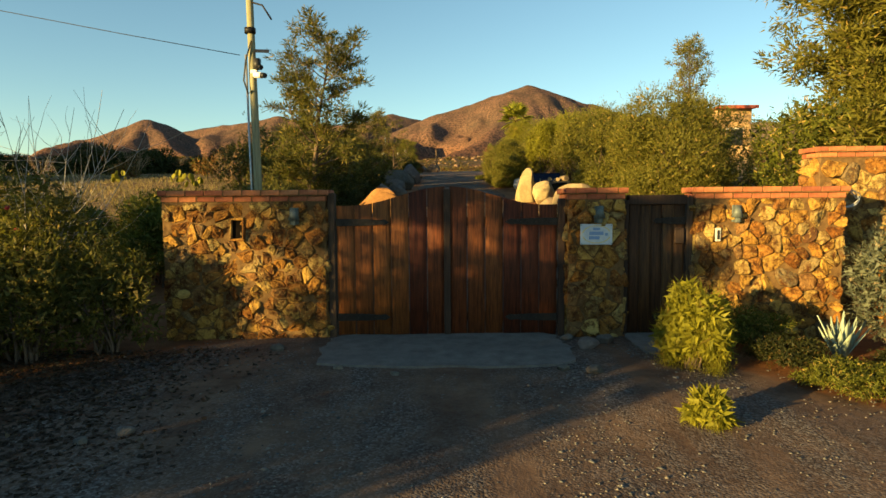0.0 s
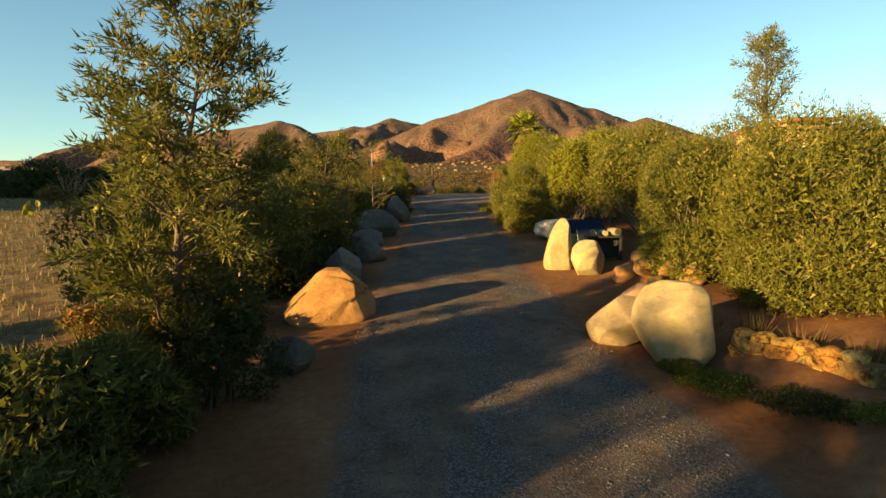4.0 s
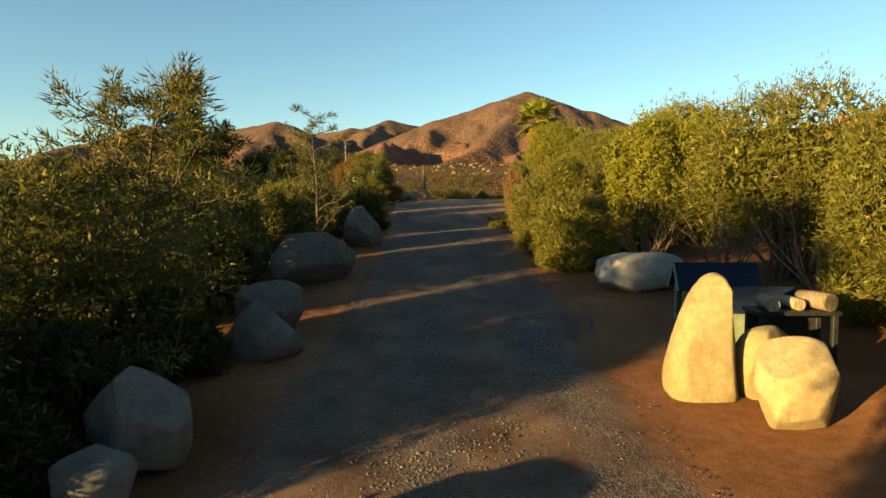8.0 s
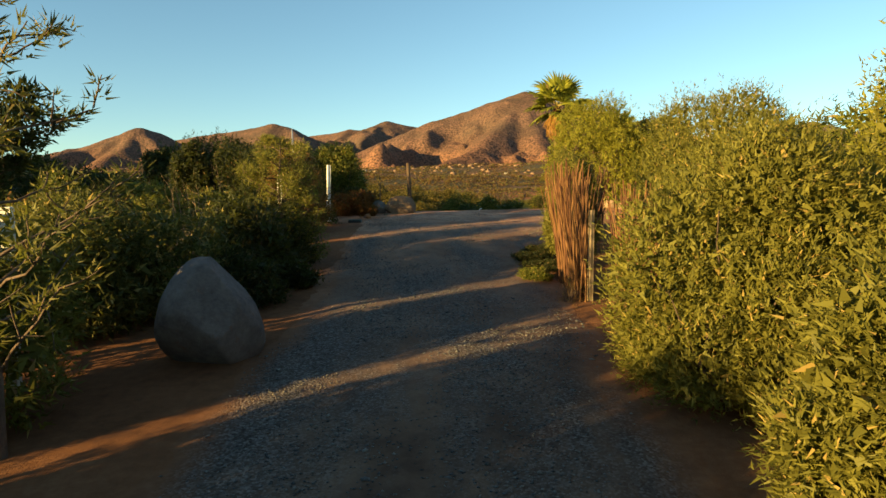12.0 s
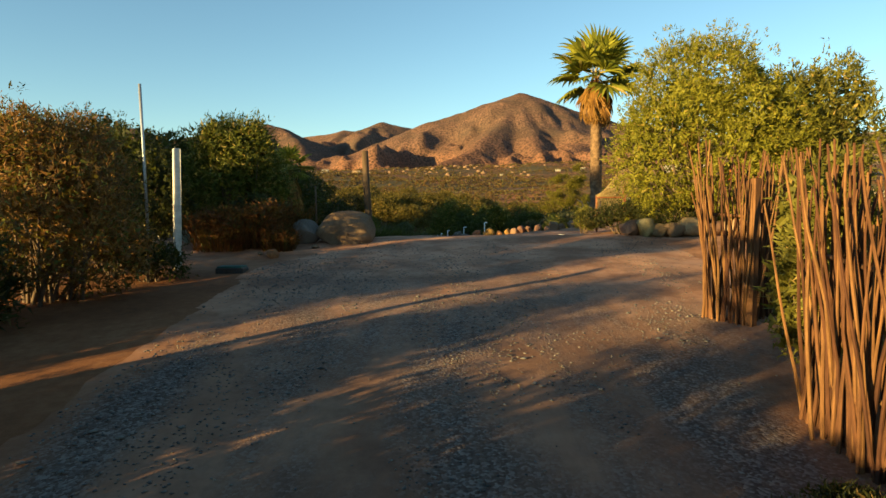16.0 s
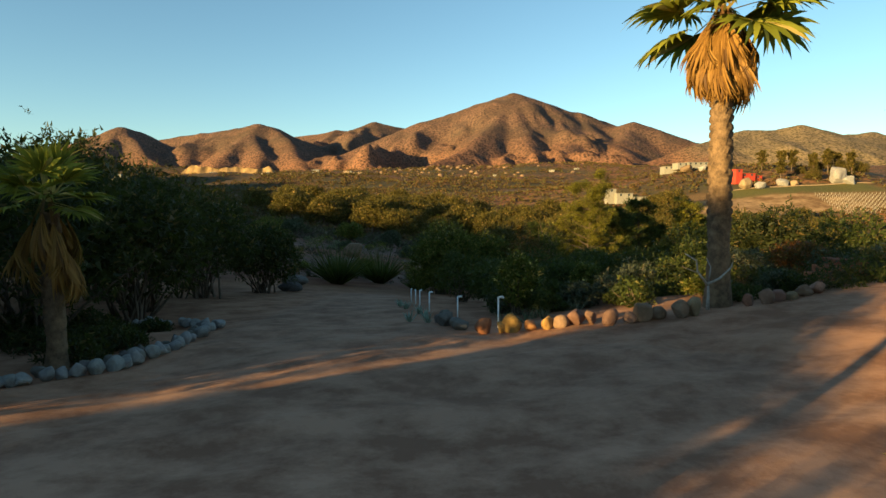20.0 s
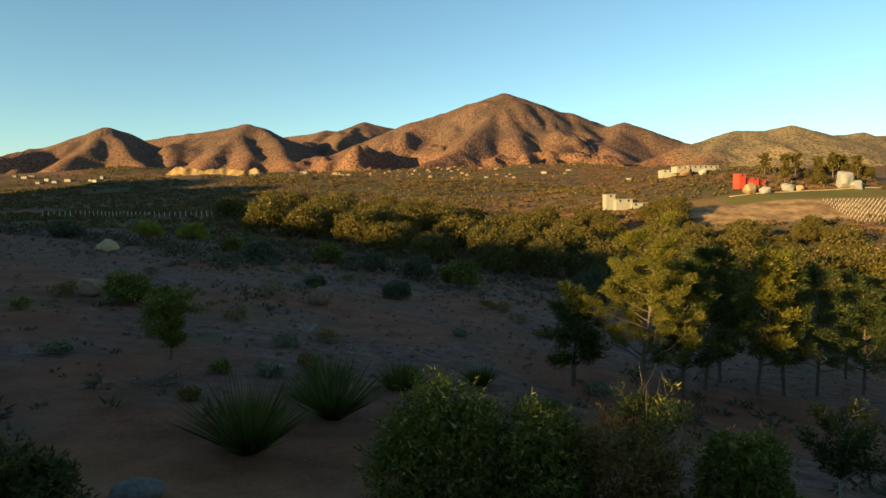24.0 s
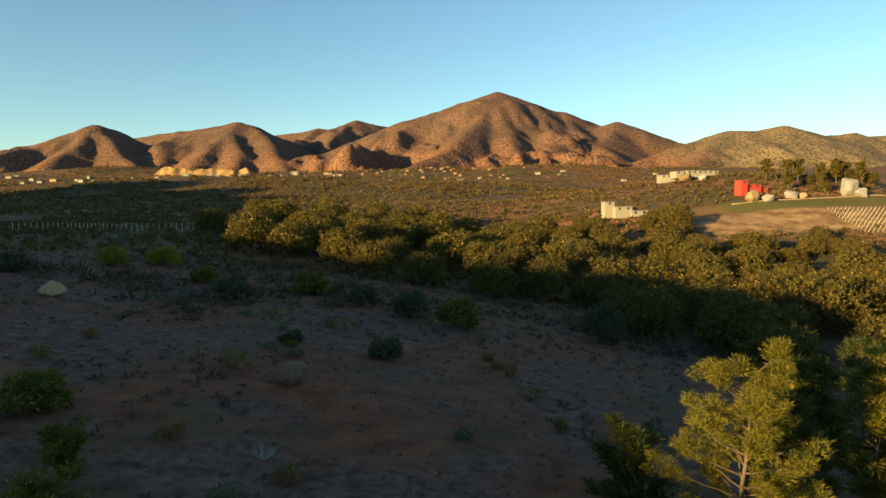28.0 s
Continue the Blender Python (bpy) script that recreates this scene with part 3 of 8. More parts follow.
def bush_data(w, d, h, count, leaf, seed, aspect=0.32, lumps=9, up=0.5, low=0.03, tuft=9, core=0.3, spiky=0.0, ragged=0.16, skirt=0):
    """Leaves and woody stems of a shrub of that width, depth and height, standing on the origin."""
    r = np.random.default_rng(seed)
    cen, rad = [np.array([0, 0, 0.50])], [np.array([0.34, 0.34, 0.42])]
    for k in range(lumps):
        a, e = 2.4 * k + r.normal() * 0.35, (k + 0.5) / lumps
        q = 0.30 * math.sqrt(1 - (0.9 * e) ** 2) * r.uniform(0.85, 1.15)
        s = r.uniform(0.19, 0.29)
        cen.append(np.array([math.cos(a) * q, math.sin(a) * q, low + (1 - low) * (0.22 + 0.55 * e * r.uniform(0.85, 1.1))]))
        rad.append(np.array([s, s, s * r.uniform(0.85, 1.15)]))
    for k in range(skirt):
        a, s = 2 * math.pi * k / skirt + r.normal() * 0.2, r.uniform(0.17, 0.23)
        cen.append(np.array([math.cos(a) * 0.27, math.sin(a) * 0.27, 0.13 + 0.08 * r.random()]))
        rad.append(np.array([s, s, s]))
    cen, rad = np.array(cen), np.array(rad)
    n_core = int(count * core)
    tips = (count - n_core) // tuft
    m = tips * 4
    pick = r.integers(0, len(cen), m)
    dirs = rand_dirs(m, r)
    reach = 0.84 + 0.26 * r.random(m) ** 1.5 + 0.34 * (r.random(m) < ragged) * r.random(m)
    tip = cen[pick] + dirs * rad[pick] * reach[:, None]
    deep = np.min(np.linalg.norm((tip[:, None] - cen[None]) / rad[None], axis=2), axis=1)
    ok = np.flatnonzero((deep > 0.80) & (tip[:, 2] > low * 0.6))[:tips]
    tip, dirs, tips = tip[ok], dirs[ok], len(ok)
    inner_pick = r.integers(0, len(cen), n_core)
    inner = cen[inner_pick] + rand_dirs(n_core, r) * rad[inner_pick] * (0.55 + 0.30 * r.random(n_core))[:, None]
    lo, hi = tip.min(0), np.quantile(tip, 0.995, axis=0)
    span = np.array([w, d, h]) / (np.array([hi[0] - lo[0], hi[1] - lo[1], hi[2]]))
    shift = np.array([(hi[0] + lo[0]) / 2, (hi[1] + lo[1]) / 2, 0])
    tip, inner = (tip - shift) * span, (inner - shift) * span
    cen = (cen - shift) * span
    grow = unit(dirs + np.array([0, 0, up]) + 0.3 * r.normal(size=(tips, 3)))
    n = tips * tuft
    base = np.repeat(tip, tuft, 0) - np.repeat(grow, tuft, 0) * (r.random(n) * leaf * (2.0 + 3 * spiky))[:, None] + r.normal(size=(n, 3)) * leaf * 0.4
    base[:, 2] = np.maximum(base[:, 2], -0.02)
    way = unit(np.repeat(grow, tuft, 0) * (0.7 + spiky) + 0.85 * rand_dirs(n, r))
    ln = leaf * r.uniform(0.6, 1.35, n)
    v1, f1 = leaf_mesh(base, way, ln, ln * aspect, r, np.repeat(dirs, tuft, 0))
    inner[:, 2] = np.maximum(inner[:, 2], 0.02)
    ln = leaf * r.uniform(1.3, 2.1, n_core)
    v2, f2 = leaf_mesh(inner, rand_dirs(n_core, r), ln, ln * max(0.45, aspect), r)
    lines, rr = [], []
    for c in cen:
        for _ in range(2):
            p = limb((r.normal() * 0.06 * w, r.normal() * 0.06 * d, -0.05), c + r.normal(size=3) * 0.1 * np.array([w, d, h]) + np.array([0, 0, 0.3 * h]), np.linalg.norm(c) * 0.95, r, 0.25, 6)
            lines.append(p), rr.append(np.linspace(0.012 + 0.008 * min(h, 5), 0.004, len(p)))
    return (np.concatenate([v1, v2]), np.concatenate([f1, f2 + len(v1)])), tubes(lines, rr, 4)


def bush(x, y, w, d, h, leafmat, label, seed, count=9000, leaf=0.07, category="shrub", name="shrub", rot=0.0, woodmat=None, group="", z=None, **how):
    if name == "shrub":
        count, leaf = int(count * 0.84), leaf * 1.09
    leaves, wood = bush_data(w, d, h, count, leaf, seed, **how)
    ob = empty(name, x, y, (gz(x, y) if z is None else z), label, category, group, rot)
    mesh_object("foliage", *leaves, leafmat, ob)
    if name != "groundcover":
        mesh_object("woody_base", *wood, woodmat or M_BARK, ob)
    return ob


def tree_data(height, spread, seed, trunk=0.12, limbs=14, first=0.25, twigs=5, tuft=22, leaf=0.09, aspect=0.28, angle=1.0, airy=0.5, top=0.3, sides=4, droop=0.0, lean=(0, 0), clump=0.25, conic=0.0):
    """A tree with a trunk, limbs, twigs and tufts of leaves at their ends."""
    r = np.random.default_rng(seed)
    tr = limb((0, 0, -0.1), (lean[0], lean[1], 1), height * 0.97, r, 0.09, 10, 0.3)
    lines, radii = [tr], [np.linspace(trunk, trunk * 0.18, len(tr))]
    tips, ways = [], []
    for k in range(limbs):
        f = first + (1 - first) * (k + r.random()) / limbs
        i = f * (len(tr) - 1)
        p = tr[int(i)] + (tr[min(int(i) + 1, len(tr) - 1)] - tr[int(i)]) * (i % 1)
        a = k * 2.4 + r.normal() * 0.4
        shape = np.sin(np.pi * (0.18 + 0.82 * (1 - f) ** (1 - top))) if top < 0.9 else 1.0
        shape = (1 - conic) * shape + conic * (1.12 - 1.05 * (f - first) / (1 - first))
        ln = spread * (0.22 + 0.70 * shape) * r.uniform(0.65, 1.1)
        way = np.array([math.cos(a), math.sin(a), angle * r.uniform(0.5, 1.2)])
        lb = limb(p, way, ln, r, 0.3, 6, 0.15 - droop)
        rb = max(0.012, trunk * 0.42 * (1 - 0.6 * f))
        lines.append(lb), radii.append(np.linspace(rb, 0.008, len(lb)))
        for j in range(twigs):
            q = lb[r.integers(2, len(lb))] + r.normal(size=3) * 0.02
            tw = limb(q, unit(lb[-1] - lb[0]) + 0.9 * r.normal(size=3) + np.array([0, 0, 0.3 - droop]), ln * r.uniform(0.22, 0.5), r, 0.3, 4, 0.1 - droop)
            lines.append(tw), radii.append(np.linspace(0.010, 0.004, len(tw)))
            for q, b in ((tw[-1], tw[-2]), (tw[2], tw[1])):
                tips.append(q), ways.append(unit(q - b))
        tips.append(lb[-1]), ways.append(unit(lb[-1] - lb[-2]))
    tips.append(tr[-1]), ways.append(np.array([0, 0, 1.0]))
    tips, ways = np.array(tips), np.array(ways)
    n = len(tips) * tuft
    T, W = np.repeat(tips, tuft, 0), np.repeat(ways, tuft, 0)
    out = rand_dirs(n, r) * (r.random(n) ** 0.45)[:, None] * np.array([1, 1, 0.62])
    base = T + out * np.repeat(clump * r.uniform(0.55, 1.25, len(tips)), tuft)[:, None] - W * (clump * 0.4)
    way = unit(W * 0.5 + unit(out) * 0.8 + rand_dirs(n, r) * 0.6 + np.array([0, 0, 0.2 - droop]))
    ln = leaf * r.uniform(0.6, 1.3, n)
    return leaf_mesh(base, way, ln, ln * aspect, r, unit(out) + np.array([0, 0, 0.3])), tubes(lines, radii, sides)


def tree(x, y, height, spread, leafmat, label, seed, category="tree", name="tree", woodmat=None, group="", z=None, **how):
    leaves, wood = tree_data(height, spread, seed, **how)
    ob = empty(name, x, y, gz(x, y) if z is None else z, label, category, group)
    mesh_object("trunk", *wood, woodmat or M_BARK, ob, smooth_shade=True)
    mesh_object("crown", *leaves, leafmat, ob)
    return ob


def blades(x, y, count, radius, height, mat, label, seed, width=0.02, lean=0.5, category="grass", name="grass_tuft", kind="", group="", z=None):
    """A tuft of narrow blades fanning out from the ground, one mesh."""
    r = np.random.default_rng(seed)
    a, q = r.uniform(0, 6.28, count), radius * np.sqrt(r.random(count))
    base = np.stack([np.cos(a) * q, np.sin(a) * q, 0 * q - 0.02], 1)
    way = unit(np.stack([np.cos(a) * lean * r.random(count), np.sin(a) * lean * r.random(count), np.ones(count)], 1) + 0.15 * r.normal(size=(count, 3)))
    ln = height * r.uniform(0.5, 1.1, count)
    v, f = leaf_mesh(base, way, ln, np.full(count, width) * r.uniform(0.6, 1.3, count), r)
    ob = mesh_object(name, v, f, mat)
    ob.matrix_basis = pose(x, y, gz(x, y) if z is None else z)
    return tagged(ob, label, category, group, kind)


def rosette(x, y, count, length, width, mat, label, seed, category="agave", name="agave", upright=0.9, group="", z=None, thick=0.25):
    """A rosette of thick tapered leaves, each a part of its own."""
    r = np.random.default_rng(seed)
    st = np.linspace(0, 1, 7)
    half = width * np.array([0.5, 0.62, 0.6, 0.5, 0.36, 0.18, 0.0])
    v = []
    for s, hw in zip(st, half):
        drop = 0.12 * length * s * s
        v += [(-hw, drop * -0.3, s * length), (0, -hw * thick - 0.004, s * length), (hw, drop * -0.3, s * length), (0, hw * 0.9 * thick, s * length)]
    f = [(4 * i + a, 4 * i + (a + 1) % 4, 4 * i + 4 + (a + 1) % 4, 4 * i + 4 + a) for i in range(6) for a in range(4)]
    ob = empty(name, x, y, gz(x, y) if z is None else z, label, category, group)
    first = None
    for k in range(count):
        a, t = k * 137.5, 8 + 62 * (1 - upright * 0.55) * (k / count) ** 0.8 + r.normal() * 4
        if first is None:
            leaf = first = mesh_object("leaf", v, f, mat, ob, smooth_shade=True)
        else:
            leaf = new("leaf", first.data)
            leaf.parent = ob
        leaf.matrix_basis = pose(0, 0, -0.02, 0, 0, a) @ pose(0, -0.02 * length, 0, t) @ Matrix.Scale(r.uniform(0.75, 1.1), 4)
    return ob


def frond_data(length, seed, dead=False, segs=22):
    """A fan frond: a stalk along +y and a pleated fan of narrow segments with drooping tips."""
    r = np.random.default_rng(seed)
    v, f = [], []

    def strip(pts, widths, axis):
        at = len(v)
        for p, w in zip(pts, widths):
            v.append(tuple(p - axis * w)), v.append(tuple(p + axis * w))
        for i in range(len(pts) - 1):
            f.append((at + 2 * i, at + 2 * i + 1, at + 2 * i + 3, at + 2 * i + 2))

    stalk = length * (0.40 if not dead else 0.28)
    strip([np.array([0, s * stalk, 0.05 * length * math.sin(s * 1.5)]) for s in np.linspace(0, 1, 5)], np.linspace(0.035, 0.02, 5), np.array([1.0, 0, 0]))
    hub = np.array([0, stalk, 0.05 * length])
    spread = radians(105 if not dead else 13)
    for k in range(segs):
        a = -spread + 2 * spread * k / (segs - 1) + r.normal() * 0.02
        ln = (length - stalk) * (0.72 + 0.28 * math.cos(a * 0.75)) * r.uniform(0.9, 1.08)
        way = np.array([math.sin(a), math.cos(a), 0])
        across = np.array([math.cos(a), -math.sin(a), 0.55 * (-1) ** k])
        across /= np.linalg.norm(across)
        sag = r.uniform(0.25, 0.6) * (1.6 if dead else 1.0)
        pts, ws = [], []
        for s, w in ((0.02, 0.3), (0.35, 1.0), (0.62, 0.85), (0.82, 0.45), (1.0, 0.03)):
            pts.append(hub + way * ln * s * (1 - 0.12 * s * sag) + np.array([0, 0, 0.10 * ln * s - sag * ln * max(0, s - 0.45) ** 2 * 1.6]))
            ws.append(w * ln * (0.030 if dead else 0.066))
        strip(pts, ws, across)
    return np.array(v), np.array(f)


def fan_palm(x, y, height, label, seed, trunk_r=0.22, crown=1.95, green=30, dead=56, skirt=1.55, z=None, flare=True):
    r = np.random.default_rng(seed)
    ob = empty("fan_palm", x, y, gz(x, y) if z is None else z, label, "palm tree")
    sides, rings = 18, int(height / 0.085)
    v, f = [], []
    for i in range(rings + 1):
        s = i / rings
        boot = 0.055 * trunk_r / 0.24 * smooth(0.25, 0.33, s)
        base = trunk_r * (1.0 - 0.22 * s + (0.45 * math.exp(-s * 9) if flare else 0))
        for k in range(sides):
            a = 2 * math.pi * (k + 0.5 * (i % 2)) / sides
            rad = base + boot * (1 if (k + i // 2) % 2 else -0.35) + r.normal() * 0.008
            v.append((math.cos(a) * rad, math.sin(a) * rad, s * height - 0.1))
    for i in range(rings):
        for k in range(sides):
            f.append((i * sides + k, i * sides + (k + 1) % sides, (i + 1) * sides + (k + 1) % sides, (i + 1) * sides + k))
    mesh_object("trunk", v, f, M_PALM_TRUNK, ob)
    live = [frond_data(crown, seed + k) for k in range(3)]
    dry = [frond_data(skirt, seed + 10 + k, True, 24) for k in range(3)]
    base = {}
    for k in range(green + dead):
        is_dead = k >= green
        q = (k - green) / max(1, dead) if is_dead else k / green
        data, mat, nm = (dry, M_DEAD_FROND, "dead_frond") if is_dead else (live, M_FROND, "frond")
        key = (nm, k % 3)
        if key not in base:
            part_ob = mesh_object(nm, *data[k % 3], mat, ob)
            base[key] = part_ob.data
        else:
            part_ob = new(nm, base[key])
            part_ob.parent = ob
        if is_dead:
            tilt, up = -70 - 17 * r.random(), height + 0.25 - 0.75 * q
        else:
            tilt, up = 78 - 112 * q + r.normal() * 7, height + 0.25 * (1 - q)
        m = pose(0, 0, up, 0, 0, k * 137.5 + r.normal() * 8) @ pose(0, trunk_r * 0.6, 0, tilt, r.normal() * 10, 0)
        part_ob.matrix_basis = m @ Matrix.Scale(r.uniform(0.85, 1.1), 4)
    return ob


# ---- stones ----
def stone_material(name, dark, light, spots, rough=0.9, cracks=0.0, spread=0.4):
    m, nt, b = nodes_of(name)
    big, small, grit = add_noise(nt, 2.2, 6, 0.65), add_noise(nt, 14, 6, 0.7), add_noise(nt, 110, 3, 0.6)
    fac = maths(nt, "ADD", maths(nt, "MULTIPLY", big, 0.6), maths(nt, "MULTIPLY", small, 0.4))
    col = ramp(nt, fac, [(0.36, dark), (0.62, light)])
    col = mix(nt, ramp(nt, add_noise(nt, 5, 6, 0.75), [(0.60, (0, 0, 0)), (0.68, (1, 1, 1))]), col, spots)
    info = nt.nodes.new("ShaderNodeObjectInfo")
    hsv = nt.nodes.new("ShaderNodeHueSaturation")
    nt.links.new(maths(nt, "ADD", maths(nt, "MULTIPLY", info.outputs["Random"], 2 * spread), 1 - spread), hsv.inputs["Value"])
    nt.links.new(maths(nt, "ADD", maths(nt, "MULTIPLY", maths(nt, "FRACT", maths(nt, "MULTIPLY", info.outputs["Random"], 17.3)), 0.05), 0.475), hsv.inputs["Hue"])
    nt.links.new(col, hsv.inputs["Color"])
    nt.links.new(hsv.outputs[0], b.inputs["Base Color"])
    b.inputs["Roughness"].default_value, b.inputs["Specular IOR Level"].default_value = rough, 0.2
    h = maths(nt, "ADD", maths(nt, "MULTIPLY", fac, 0.8), maths(nt, "MULTIPLY", grit, 0.2))
    if cracks:
        crack = nt.nodes.new("ShaderNodeTexVoronoi")
        crack.feature = "DISTANCE_TO_EDGE"
        crack.inputs["Scale"].default_value = 1.7
        tc = nt.nodes.new("ShaderNodeTexCoord")
        warp = nt.nodes.new("ShaderNodeVectorMath")
        warp.operation = "ADD"
        wob = nt.nodes.new("ShaderNodeTexNoise")
        wob.inputs["Scale"].default_value = 2.5
        wob.inputs["Detail"].default_value = 5
        nt.links.new(tc.outputs["Object"], warp.inputs[0])
        nt.links.new(wob.outputs["Color"], warp.inputs[1])
        nt.links.new(warp.outputs[0], crack.inputs["Vector"])
        line = ramp(nt, crack.outputs[0], [(0.0, (0, 0, 0)), (cracks, (1, 1, 1))])
        h = maths(nt, "ADD", maths(nt, "MULTIPLY", h, 0.7), maths(nt, "MULTIPLY", line, 0.3))
    bump(nt, b, h, 0.9, 0.05)
    return m


def rubble_material(name):
    """Quarried rubble: every stone ochre, rust, grey or dark, mottled and pitted."""
    m, nt, b = nodes_of(name)
    info = nt.nodes.new("ShaderNodeObjectInfo")
    rnd = info.outputs["Random"]
    tone = ramp(nt, rnd, [(0.0, (0.18, 0.060, 0.014)), (0.22, (0.34, 0.170, 0.036)), (0.42, (0.47, 0.285, 0.070)), (0.60, (0.28, 0.115, 0.026)), (0.76, (0.18, 0.135, 0.070)), (0.88, (0.50, 0.345, 0.110)), (1.0, (0.10, 0.048, 0.022))])
    blot, spot, grit = add_noise(nt, 7, 6, 0.72), add_noise(nt, 21, 5, 0.7), add_noise(nt, 120, 3, 0.6)
    col = mix(nt, ramp(nt, blot, [(0.40, (1, 1, 1)), (0.56, (0, 0, 0))]), tone, (0.080, 0.030, 0.009))
    col = mix(nt, maths(nt, "MULTIPLY", ramp(nt, spot, [(0.56, (0, 0, 0)), (0.66, (1, 1, 1))]), 0.6), col, (0.46, 0.30, 0.09))
    col = mix(nt, maths(nt, "MULTIPLY", ramp(nt, spot, [(0.34, (1, 1, 1)), (0.43, (0, 0, 0))]), 0.7), col, (0.045, 0.024, 0.014))
    nt.links.new(col, b.inputs["Base Color"])
    b.inputs["Roughness"].default_value, b.inputs["Specular IOR Level"].default_value = 0.92, 0.2
    h = maths(nt, "ADD", maths(nt, "MULTIPLY", blot, 0.6), maths(nt, "ADD", maths(nt, "MULTIPLY", spot, 0.3), maths(nt, "MULTIPLY", grit, 0.1)))
    bump(nt, b, h, 1.0, 0.07)
    return m


M_GRANITE = stone_material("pale_granite", (0.23, 0.165, 0.085), (0.39, 0.295, 0.16), (0.24, 0.16, 0.08), spread=0.25)
M_TAN_ROCK = stone_material("tan_granite", (0.14, 0.082, 0.050), (0.255, 0.160, 0.104), (0.12, 0.075, 0.05), spread=0.3)
M_ORANGE_ROCK = stone_material("orange_granite", (0.19, 0.088, 0.032), (0.38, 0.195, 0.075), (0.12, 0.05, 0.02), spread=0.15)
M_GREY_ROCK = stone_material("grey_granite", (0.078, 0.066, 0.057), (0.170, 0.147, 0.127), (0.15, 0.105, 0.07), spread=0.25)
M_WALL_STONE = rubble_material("wall_stone")
M_MORTAR = surface("mortar", (0.070, 0.036, 0.014), (0.19, 0.115, 0.045), 12, 0.95, 0.7, 0.02)

ICO = bmesh.new()
bmesh.ops.create_icosphere(ICO, subdivisions=5, radius=1.0)
ICO_V = np.array([v.co[:] for v in ICO.verts])
ICO_F = np.array([[v.index for v in f.verts] for f in ICO.faces])
ICO.free()
ICO = bmesh.new()
bmesh.ops.create_icosphere(ICO, subdivisions=3, radius=1.0)
ICO3_V = np.array([v.co[:] for v in ICO.verts])
ICO3_F = np.array([[v.index for v in f.verts] for f in ICO.faces])
ICO.free()

ICO = bmesh.new()
bmesh.ops.create_icosphere(ICO, subdivisions=2, radius=1.0)
ICO2_V = np.array([v.co[:] for v in ICO.verts])
ICO2_F = np.array([[v.index for v in f.verts] for f in ICO.faces])
ICO.free()


def lump(v, seed, facets=7, rough=0.06, cut=0.66, boxy=1.0, planes=(), cracks=()):
    """A rock on the unit sphere: squared up, planed off at some sides, split by cracks and weathered."""
    r = np.random.default_rng(seed)
    v = v.copy()
    if boxy < 1.0:
        v = np.sign(v) * np.abs(v) ** boxy
    for *n, c in planes:
        n = unit(np.array(n, float))
        v = v - np.maximum(v @ n - c, 0)[:, None] * n
    for n in rand_dirs(facets + 6, r):
        c = r.uniform(cut, 0.96)
        over = np.maximum(v @ n - c, 0)
        v = v - over[:, None] * n * 0.85
    wob = sum(np.sin(v @ (rand_dirs(1, r)[0] * fr) + r.uniform(0, 6.28)) * amp for fr, amp in ((2.2, 0.5), (3.1, 0.4), (4.7, 0.3), (7.5, 0.20), (12, 0.13), (19, 0.09), (31, 0.06), (47, 0.04)))
    v = v * (1 + rough * wob[:, None])
    for *n, c in cracks:
        n = unit(np.array(n, float))
        d = v @ n - c + 0.05 * np.sin(5 * v[:, 0] + 3 * v[:, 2]) + 0.03 * np.sin(13 * v[:, 2] + 7 * v[:, 1])
        v = v * (1 - 0.085 * np.exp(-(d / 0.04) ** 2) - 0.02 * (d > 0))[:, None]
    return v


def boulder(x, y, w, d, h, mat, label, seed, rot=0.0, sink=0.12, name="boulder", tip=0.0, shape=None, facets=7, rough=0.06, group="", z=None, small=False, category="boulder", cut=0.66, boxy=1.0, planes=(), cracks=(), roll=0.0):
    v = lump(ICO3_V if small else ICO_V, seed, facets + (4 if small else 0), rough, min(cut, 0.52) if small else cut, boxy, planes, cracks)
    v = v - (v.max(0) + v.min(0)) / 2
    v = v / (v.max(0) - v.min(0)) * 2
    v = v * np.array([w / 2, d / 2, h * (1 + sink) / 2])
    v[:, 2] += h * (1 - sink) / 2
    if shape is not None:
        v = shape(v)
    ob = mesh_object(name, v, ICO3_F if small else ICO_F, mat, smooth_shade=True)
    ob.matrix_basis = pose(x, y, gz(x, y) if z is None else z, tip, roll, rot)
    return tagged(ob, label, category, group)


# ---- boards, bars and bricks ----
def part(name, verts, faces, mat, parent, label="", m=None, smooth_shade=False):
    ob = mesh_object(name, verts, faces, mat, parent, label, smooth_shade)
    if m is not None:
        ob.matrix_basis = m
    return ob


def bm_part(name, bm, mat, parent=None, label="", m=None, smooth_shade=False):
    me = bpy.data.meshes.new(name)
    bm.to_mesh(me)
    bm.free()
    me.materials.append(mat)
    if smooth_shade:
        me.polygons.foreach_set("use_smooth", np.ones(len(me.polygons), bool))
    ob = new(name, me)
    ob.parent = parent
    if m is not None:
        ob.matrix_basis = m
    return tagged(ob, label) if label else ob


def box_bm(sx, sy, sz, bevel=0.006, seg=1, centre=(0, 0, 0)):
    bm = bmesh.new()
    bmesh.ops.create_cube(bm, size=1.0)
    for v in bm.verts:
        v.co = Vector((v.co.x * sx, v.co.y * sy, v.co.z * sz)) + Vector(centre)
    if bevel:
        bmesh.ops.bevel(bm, geom=bm.edges[:], offset=bevel, segments=seg, profile=0.6, affect="EDGES")
    return bm


def worn(bm, amount, seed=0):
    r = np.random.default_rng(seed)
    for v in bm.verts:
        v.co += Vector(r.normal(size=3) * amount)
    return bm


